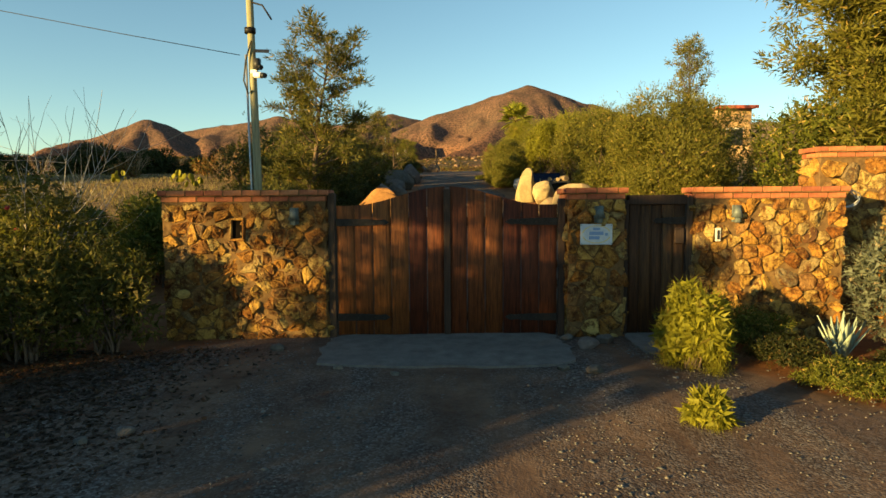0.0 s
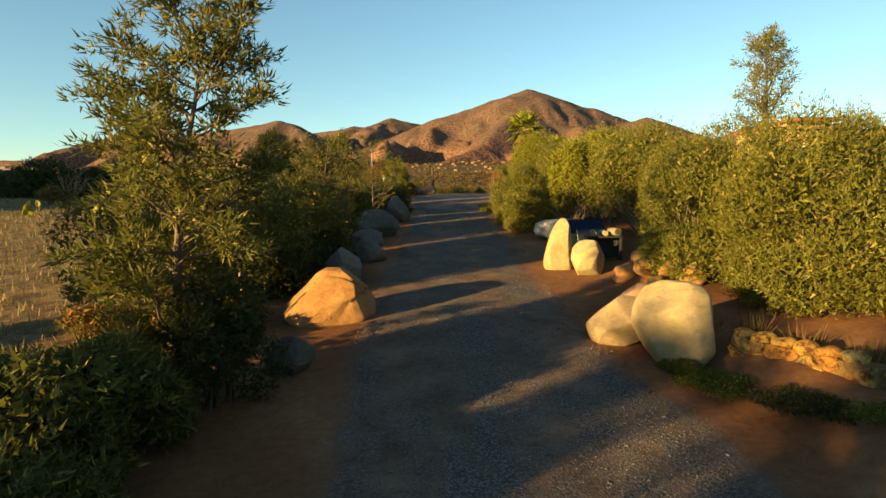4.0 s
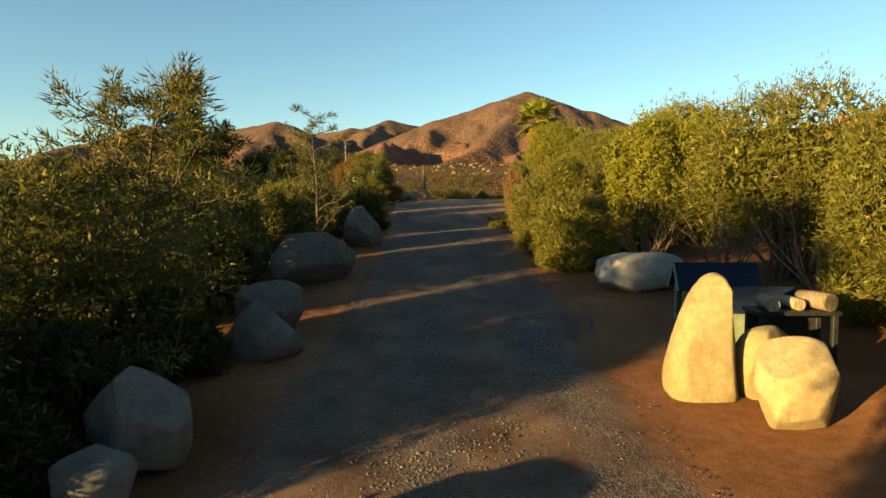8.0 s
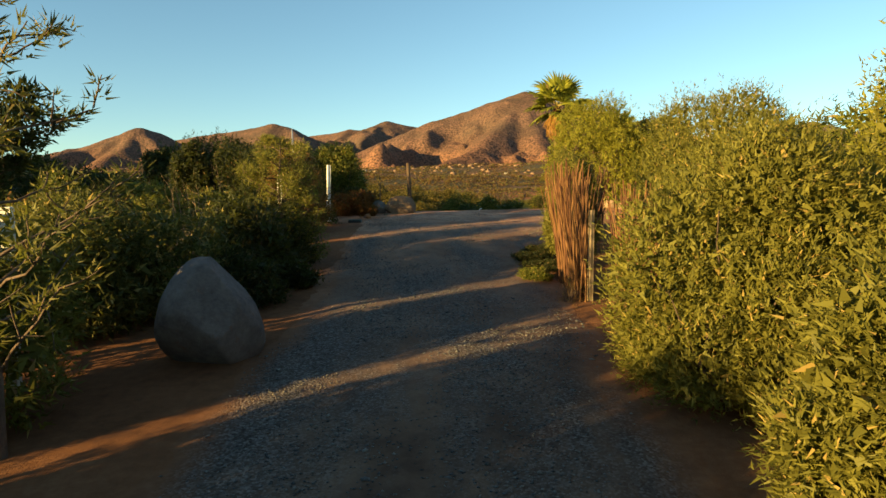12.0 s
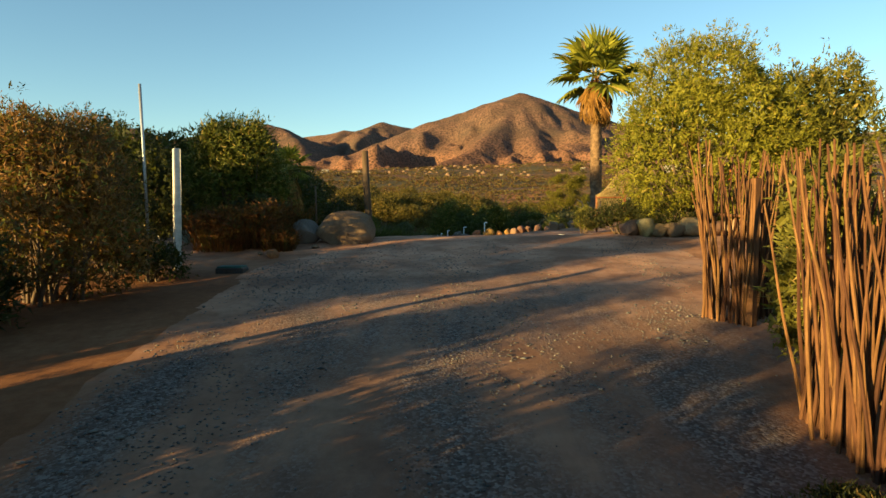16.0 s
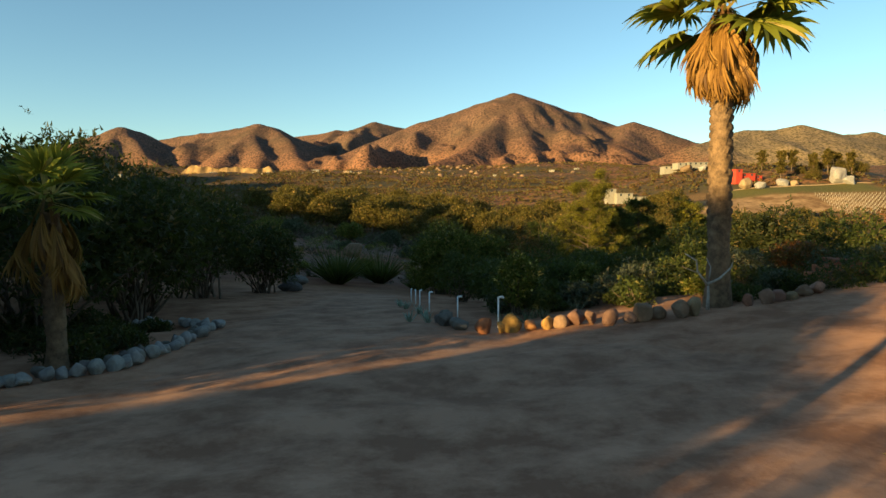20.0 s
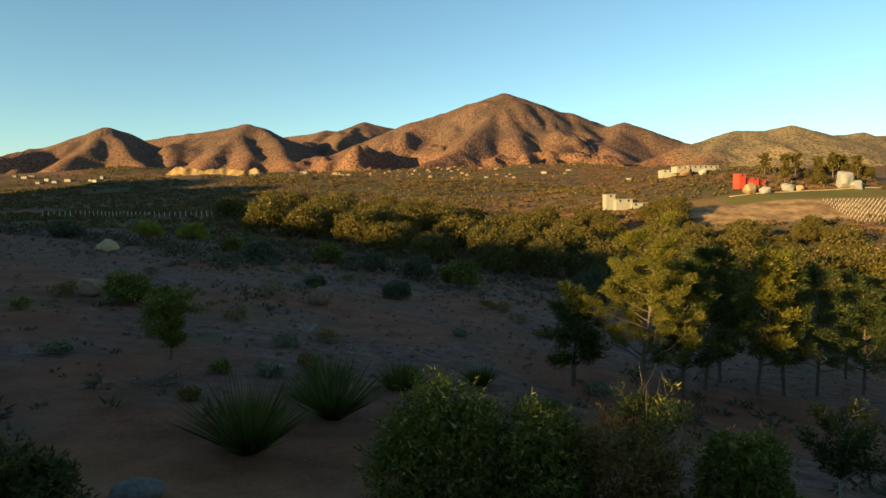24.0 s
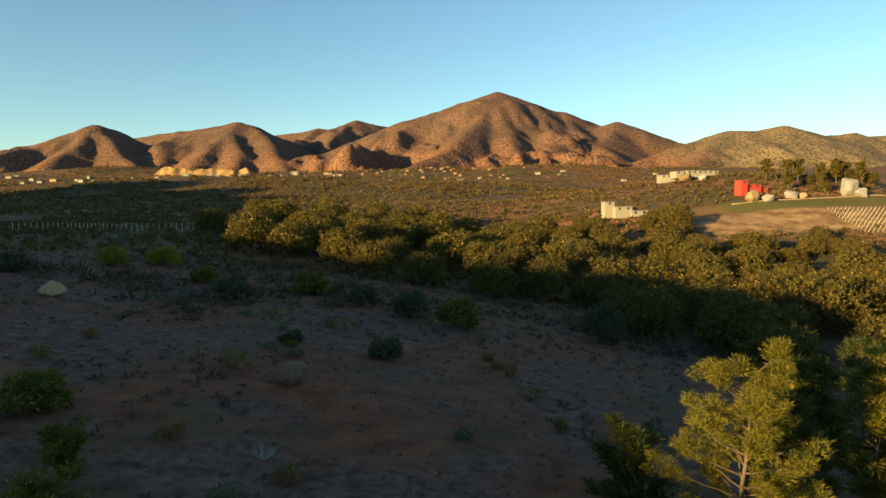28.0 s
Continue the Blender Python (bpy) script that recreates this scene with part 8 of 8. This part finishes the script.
# ---- valley woods ----
M_LEAF_SCRUB = foliage("chaparral_leaf", (0.052, 0.031, 0.013), (0.170, 0.092, 0.036), (0.090, 0.080, 0.026), 0.35, through=0.1)
oaks = [oak_template(k, M_LEAF_OAK, "broad dusty green oak in the valley", "oaks of the valley") for k in range(3)]
placed = []
tries = 0
while len(placed) < 112 and tries < 6000:
    tries += 1
    ox, oy = r8.uniform(-75, 130), 140 + 300 * r8.random() ** 1.2
    near_edge = np.interp(ox, (-75, -50, 0, 25, 40, 60, 120), (262, 236, 212, 198, 176, 158, 150))
    if oy < near_edge or oy > near_edge + 190 + 0.25 * ox:
        continue
    if any((ox - a) ** 2 + (oy - b) ** 2 < 105 for a, b in placed):
        continue
    placed.append((ox, oy))
    set_out(oaks[len(placed) % 3], ox, oy, r8.uniform(1.0, 1.75), r8.uniform(0, 360))

for k in range(30):
    ox, oy = (r8.uniform(85, 165), r8.uniform(300, 338)) if k < 16 else (r8.uniform(60, 122), r8.uniform(338, 400)) if k < 24 else (r8.uniform(205, 262), r8.uniform(402, 432))
    if abs(ox - 102) < 16 and 374 < oy < 396:
        continue
    set_out(oaks[k % 3], ox, oy, r8.uniform(0.6, 1.15), r8.uniform(0, 360))

n_scrub = 40000
sx, sy = r8.uniform(-620, 560, n_scrub), 225 + np.where(r8.random(n_scrub) < 0.6, 560 * r8.random(n_scrub) ** 1.2, 1050 * r8.random(n_scrub))
keep = (fbm(sx / 70, sy / 70, 4, 77) > -0.3) & (np.abs(sx) < 60 + 0.66 * sy) & ~((sx > 125) & (sx < 240) & (sy > 345) & (sy < 395))
sx, sy = sx[keep], sy[keep]
m = 12
sz_ = np.where(sy > 962, np.maximum(land(sx, sy), hills(sx, sy)), land(sx, sy))
cs = np.repeat(np.stack([sx, sy, sz_], 1), m, 0)
size = np.repeat(r8.uniform(0.55, 1.75, len(sx)) * (1 + sy / 800), m)
dirs = rand_dirs(len(cs), r8)
dirs[:, 2] = np.abs(dirs[:, 2])
v, f = leaf_mesh(cs + dirs * size[:, None] * np.array([0.55, 0.55, 0.45]), unit(dirs + 0.8 * rand_dirs(len(cs), r8)), size * 0.55, size * 0.45, r8)
scrub_all = mesh_object("chaparral", v, f, M_LEAF_SCRUB)
tagged(scrub_all, "low brown-green chaparral covering the far slopes", "chaparral", kind="stuff")
n_low = 5000
lx, ly = r8.uniform(-75, 70, n_low), r8.uniform(90, 235, n_low)
keep = ~((np.abs(lx - 2) < 14) & (ly < 96))
lx, ly = lx[keep], ly[keep]
m = 12
cs = np.repeat(np.stack([lx, ly, land(lx, ly)], 1), m, 0)
size = np.repeat(r8.uniform(0.12, 0.42, len(lx)) * (1 + 1.2 * smooth(140, 175, ly)) * (0.7 + 0.9 * (fbm(lx / 18, ly / 18, 3, 71) > 0.05)), m)
dirs = rand_dirs(len(cs), r8)
dirs[:, 2] = np.abs(dirs[:, 2])
v, f = leaf_mesh(cs + dirs * size[:, None] * 0.5, unit(dirs + 0.9 * rand_dirs(len(cs), r8)), size * 0.9, size * 0.3, r8)
brush_all = mesh_object("low_brush", v, f, foliage("grey_brush_leaf", (0.045, 0.031, 0.025), (0.125, 0.088, 0.072), (0.06, 0.065, 0.03), 0.3, through=0.1))
tagged(brush_all, "dry low brush scattered over the field", "brush", kind="stuff")

# pale outcrops on the mountain's foot
n_rock = 210
ox = np.where(r8.random(n_rock) < 0.6, r8.normal(10, 60, n_rock), r8.uniform(-330, 640, n_rock))
oy = np.where(r8.random(n_rock) < 0.7, r8.normal(1130, 80, n_rock), r8.uniform(960, 1520, n_rock))
oz = np.maximum(hills(ox, oy), land(ox, oy))
V0 = lump(ICO2_V, 5, 8, 0.1)
sz = 0.8 + 4.2 * r8.random(n_rock) ** 2.2
vv = (V0[None] * sz[:, None, None] * np.array([1.2, 1.0, 0.7]) + np.stack([ox, oy, oz], 1)[:, None]).reshape(-1, 3)
ff = (ICO2_F[None] + (np.arange(n_rock) * len(V0))[:, None, None]).reshape(-1, 3)
outcrop = mesh_object("outcrops", vv, ff, M_TAN_ROCK)
tagged(outcrop, "pale granite outcrops on the mountain's foot", "rocks", kind="stuff")

# ---- far houses ----
M_RED_WALL = surface("red_plaster", (0.32, 0.030, 0.018), (0.44, 0.055, 0.032), 1.2, 0.85, 0.1, 0.01)
M_CREAM = surface("cream_plaster", (0.20, 0.18, 0.145), (0.29, 0.265, 0.22), 1.2, 0.85, 0.1, 0.01)
M_GREY_WALL = surface("grey_plaster", (0.14, 0.14, 0.13), (0.22, 0.21, 0.20), 1.2, 0.85, 0.1, 0.01)
M_TAN_WALL = surface("tan_plaster", (0.22, 0.15, 0.09), (0.32, 0.23, 0.15), 1.2, 0.85, 0.1, 0.01)
M_GLASS = surface("dark_window", (0.02, 0.025, 0.03), (0.05, 0.06, 0.07), 2, 0.2, 0, 0.01)


def far_house(x, y, blocks, mat, label, rot=0.0, z=None, group=""):
    """A house of one or more flat-roofed blocks: offset, size; each with a roof slab, door and windows."""
    ob = empty("house", x, y, (gz(x, y) if z is None else z) - 0.3, label, "house", group, rot)
    for bx, by, w, d, h in blocks:
        wall = bm_part("wall", box_bm(w, d, h + 0.6, 0.03), mat, ob, "", pose(bx, by, h / 2 - 0.3))
        bm_part("roof", box_bm(w + 0.5, d + 0.5, 0.25, 0.03), mat, ob, "", pose(bx, by, h + 0.13))
        n = max(1, int(w / 3.2))
        for k in range(n):
            wx = (k + 0.5) * w / n - w / 2
            win = bm_part("window", box_bm(1.1, 0.12, 1.2, 0.02), M_GLASS, wall, "dark window", pose(wx, -d / 2 - 0.02, h / 2 - 1.0 + 0.6))
    return ob


far_house(177, 410, ((-5, 0, 4.2, 5, 7.6), (1.8, 1, 9.2, 5, 5.4), (9, 2, 5.5, 5, 4.2)), M_RED_WALL, "bright red block-shaped house on the hill", 12)
far_house(179, 474, ((0, 0, 22, 7, 4.0), (-14, 1, 8, 7, 3.6)), M_CREAM, "long pale low building on the hill", 8)
far_house(160, 480, ((0, 0, 10, 8, 4.5),), M_CREAM, "pale yellow house on the hill", 0)
far_house(102, 394, ((0, 0, 9, 8, 5.0), (8, -1, 9, 8, 3.0), (-6, 2, 5, 5, 7.5)), M_CREAM, "cream flat-roofed house among the trees", 6)
for k in range(44):
    hx = -790 + 15.5 * k + r8.normal() * 14
    hy = 985 + 70 * r8.random() + 2.2 * k
    hw = r8.uniform(4.5, 12)
    far_house(hx, hy, ((0, 0, hw, 6, r8.uniform(2.6, 4.6)),), (M_CREAM, M_CREAM, M_GREY_WALL, M_TAN_WALL)[k % 4], ("small pale house", "small pale house", "small grey shed", "small tan house")[k % 4] + " on the far slope", r8.uniform(-25, 25), z=float(max(hills(np.array([hx]), np.array([hy]))[0], gz(hx, hy))), group="houses on the far slope")
for k in range(7):
    hx, hy = 20 + 62 * k + r8.normal() * 18, 1000 + r8.normal() * 30
    far_house(hx, hy, ((0, 0, r8.uniform(5, 9), 6, r8.uniform(2.6, 3.6)),), M_CREAM, "small pale house on the far slope", r8.uniform(-25, 25), z=float(max(hills(np.array([hx]), np.array([hy]))[0], gz(hx, hy))), group="houses on the far slope")
# a quarried bank in yellow earth at the mountain's foot
bu, bv = np.meshgrid(np.linspace(0, 1, 90), np.linspace(0, 1, 9))
bx_ = -455 + 175 * bu
by_ = 1120 + 14 * np.abs(fbm(bu * 7, bv * 0 + 3, 3, 61)) + 8 * bv
bz_ = np.maximum(hills(bx_, by_), land(bx_, by_)) + (13 + 9 * fbm(bu * 6, bv * 0, 3, 62)) * smooth(0, 0.08, bu) * (1 - smooth(0.9, 1, bu)) * bv + 1.5 * fbm(bu * 40, bv * 3, 3, 63) - 2
ba = (np.arange(8)[:, None] * 90 + np.arange(89)).ravel()
bank = mesh_object("cut_bank", np.stack([bx_, by_, bz_], -1).reshape(-1, 3), np.stack([ba, ba + 1, ba + 91, ba + 90], 1), surface("yellow_earth", (0.13, 0.078, 0.036), (0.34, 0.22, 0.10), 0.09, 0.95, 0.9, 2.0))
tagged(bank, "cut bank of yellow earth at the mountain's foot", "bank", kind="structure")
for k, (rx, ry, rw, rh) in enumerate(((169, 392, 9, 6.5), (176, 390, 7, 5), (192, 396, 8, 5.5), (198, 395, 6, 4), (221, 395, 12, 9), (226, 393, 9, 6), (165, 462, 10, 6), (174, 458, 7, 4.5))):
    boulder(rx, ry, rw * 0.8, rw * 0.65, rh * (1.0 if k in (0, 4) else 0.75), M_PALE_ROCK if k % 3 else M_TAN_ROCK, "big pale cracked boulder on the hill", 1400 + k, facets=11, boxy=0.55, rough=0.09, cut=0.60, roll=14 - 9 * (k % 4), group="boulders by the red house")
for k in range(9):
    ex, ey = 196 + 6.5 * k + r8.normal() * 2, 425 + r8.normal() * 6
    tree(ex, ey, r8.uniform(9, 14), 3.6, M_LEAF_OAK, "tall slender tree behind the red house", 1420 + k, limbs=26, first=0.3, twigs=4, tuft=14, leaf=0.9, aspect=0.4, trunk=0.3, group="trees behind the red house")

# vineyard stakes and the terrace below the red house
M_STAKE = surface("pale_stake", (0.30, 0.26, 0.19), (0.46, 0.41, 0.32), 4, 0.9, 0.1, 0.01)
verts, faces = [], []
for i in range(30):
    for j in range(14):
        x, y = 190 + 2.1 * i + 0.4 * j, 338 + 2.6 * j
        z = gz(x, y)
        at = len(verts)
        for zz in (z - 0.1, z + 1.25):
            verts += [(x - 0.07, y - 0.07, zz), (x + 0.07, y - 0.07, zz), (x + 0.07, y + 0.07, zz), (x - 0.07, y + 0.07, zz)]
        faces += [(at + a, at + (a + 1) % 4, at + 4 + (a + 1) % 4, at + 4 + a) for a in range(4)] + [(at + 4, at + 5, at + 6, at + 7)]
stakes = mesh_object("vineyard_stakes", verts, faces, M_STAKE)
tagged(stakes, "rows of pale vineyard stakes on the slope", "vineyard", kind="stuff")
wall_pts = [(x, 392.5 + 0.03 * (x - 200), gz(x, 392.5 + 0.03 * (x - 200)) + 0.25) for x in range(158, 246, 4)]
tagged(rod("garden_wall", wall_pts, 0.30, M_TAN_WALL, None, "", 6), "long low pale wall along the lawn", "wall")
fence_far = empty("wire_fence", -90, 303, 0, "long wire fence of pale posts across the hill", "fence")
post_mesh = None
for k in range(38):
    x, y = -142 + 1.7 * k, 303 + 3.5 * math.sin(k * 0.2)
    if post_mesh is None:
        p = bm_part("post", box_bm(0.20, 0.20, 3.0, 0), M_STAKE, fence_far)
        post_mesh = p.data
    else:
        p = new("post", post_mesh)
        p.parent = fence_far
    p.matrix_basis = pose(x + 90, y - 303, gz(x, y) + 1.0)

# ---- unseen trees added across the street to shade the wall and the drive ----
# copies of the field oaks, set out of view only for their shadows
for k, (tx, ty, ts) in enumerate(((-8.7, -0.6, 0.49), (-12, -16.2, 0.66), (-22.5, -1.5, 0.62), (-26, 4, 0.62), (-31, 10, 0.62))):
    set_out(dark_oaks[k % 2], tx, ty, ts, 70 * k)
for k, (tx, ty, th) in enumerate(((-11.4, -1.6, 6.6), (-21.4, -2.0, 6.5), (-23.2, 0.6, 6.4))):
    tree(tx, ty, th, 1.6 + 0.5 * (k > 0), M_LEAF_DARK, "unseen dark leafy tree added across the street for shade", 1600 + k, limbs=40, first=0.12, twigs=5, tuft=(9, 24, 24)[k], group="trees across the street", leaf=0.22, aspect=0.4, clump=0.4, trunk=0.12)
tree(-19.4, -4.4, 7.3, 2.1, M_LEAF_DARK, "unseen tall bare-trunked tree added across the street for shade", 1610, limbs=24, first=0.76, twigs=5, tuft=15, leaf=0.25, aspect=0.4, clump=0.45, trunk=0.14, angle=0.1)
# unseen tree added on the sun's line to shade yard and palm trunk
for k, (tx, ty, th) in enumerate(((-48.9, 23.6, 16.2),)):
    tree(tx, ty, th, 2.7, M_LEAF_DARK, "unseen tall slender tree added far behind the dry field for shade", 1620 + k, limbs=44, first=0.45, twigs=5, tuft=18, leaf=0.42, aspect=0.45, clump=0.5, trunk=0.25, group="tall trees behind the field")
tree(-8.6, -1.0, 4.5, 0.8, M_LEAF_DARK, "unseen slim dense tree added across the street for shade", 1612, limbs=34, first=0.2, twigs=5, tuft=26, leaf=0.18, aspect=0.4, clump=0.3, trunk=0.08, group="trees across the street")
tree(-12.3, -1.0, 4.7, 1.3, M_LEAF_DARK, "unseen loose leafy tree added across the street for dappled shade", 1611, limbs=28, first=0.2, twigs=5, tuft=8, leaf=0.20, aspect=0.4, clump=0.42, trunk=0.10, group="trees across the street")
# unseen shrubs added to shade the roadside hedge and ground
for k, (tx, ty, tw, th) in enumerate(((-10.5, 0.5, 1.7, 2.5), (-11.3, -0.9, 1.5, 2.3), (-13.2, 1.25, 1.3, 3.2), (-14.2, 1.9, 1.6, 3.3))):
    bush(tx, ty, tw, tw, th, M_LEAF_DARK, "unseen dense dark shrub added across the street for shade", 1640 + k, 6000, 0.11, lumps=9, aspect=0.4, skirt=6, group="shrubs across the street")
# loose gravel lying in patches on the drive
def chip_material():
    m, nt, b = nodes_of("gravel_chip")
    geo = nt.nodes.new("ShaderNodeNewGeometry")
    tone = ramp(nt, geo.outputs["Random Per Island"], [(0.05, (0.036, 0.035, 0.034)), (0.5, (0.098, 0.095, 0.090)), (0.8, (0.145, 0.125, 0.100)), (1.0, (0.20, 0.185, 0.165))])
    nt.links.new(tone, b.inputs["Base Color"])
    b.inputs["Roughness"].default_value = 0.8
    return m


n_peb = 76000
py = r8.uniform(2, 57, n_peb)
Lp, Rp = drive_edges(py)
px = Lp + 0.15 + (Rp - Lp - 0.3) * r8.random(n_peb)
patch = fbm(px / 0.8, py / 2.4, 4, 95) + 0.25 * fbm(px / 3.0, py / 6.0, 2, 96)
keep = r8.random(n_peb) < smooth(-0.10, 0.22, patch) * (1 - 0.75 * smooth(53, 57, py)) + 0.05
px, py = px[keep], py[keep]
n_peb = len(px)
ps = r8.uniform(0.007, 0.017, n_peb) * np.where(r8.random(n_peb) < 0.03, 2.0, 1.0)
octa = np.array([(1, 0, 0), (0, 1, 0), (-1, 0, 0), (0, -1, 0), (0, 0, 0.6), (0, 0, -0.5)], float)
of = np.array([(0, 1, 4), (1, 2, 4), (2, 3, 4), (3, 0, 4), (1, 0, 5), (2, 1, 5), (3, 2, 5), (0, 3, 5)])
spin = r8.uniform(0, 6.283, n_peb)
turned = octa[None] * np.stack([r8.uniform(0.7, 1.6, n_peb), r8.uniform(0.6, 1.1, n_peb), r8.uniform(0.6, 1.2, n_peb)], 1)[:, None]
turned = np.stack([turned[..., 0] * np.cos(spin)[:, None] - turned[..., 1] * np.sin(spin)[:, None], turned[..., 0] * np.sin(spin)[:, None] + turned[..., 1] * np.cos(spin)[:, None], turned[..., 2]], -1)
vv = turned * ps[:, None, None] * r8.uniform(0.75, 1.25, (n_peb, 6, 1)) + np.stack([px, py, land(px, py) + 0.030], 1)[:, None]
pebbles = mesh_object("gravel", vv.reshape(-1, 3), (of[None] + (np.arange(n_peb) * 6)[:, None, None]).reshape(-1, 3), chip_material())
tagged(pebbles, "loose grey gravel lying in patches on the drive", "gravel", kind="stuff")

# unseen tree added behind the hedge to shade the dog houses
tree(-13.0, 16.75, 6.8, 2.15, M_LEAF_DARK, "unseen dark leafy tree added behind the hedge for shade", 1630, limbs=50, first=0.1, twigs=5, tuft=34, leaf=0.24, aspect=0.42, clump=0.45, trunk=0.12)

# dark leaf scraps under the roadside hedge, added to deepen the shaded ground
n_lit = 30000
lx, ly = -0.9 - 7.0 * r8.random(n_lit) ** 0.8, r8.uniform(2.4, 8.3, n_lit)
keep = r8.random(n_lit) < smooth(0.0, 2.2, -0.9 - lx + 0.7 * fbm(lx, ly, 3, 91)) + 0.12
lx, ly = lx[keep], ly[keep]
way = unit(np.stack([r8.normal(size=len(lx)), r8.normal(size=len(lx)), 0.12 * r8.normal(size=len(lx))], 1))
up = unit(np.stack([0.3 * r8.normal(size=len(lx)), 0.3 * r8.normal(size=len(lx)), np.ones(len(lx))], 1))
v, f = leaf_mesh(np.stack([lx, ly, land(lx, ly) + 0.036], 1), way, r8.uniform(0.03, 0.08, len(lx)), r8.uniform(0.025, 0.05, len(lx)), r8, up)
litter = mesh_object("shade_litter", v, f, foliage("shade_leaf_scrap", (0.022, 0.014, 0.009), (0.070, 0.043, 0.024), (0.10, 0.07, 0.04), 0.05, through=0.05))
tagged(litter, "dark leaf scraps added to deepen the shaded ground by the hedge", "leaf litter", kind="stuff")
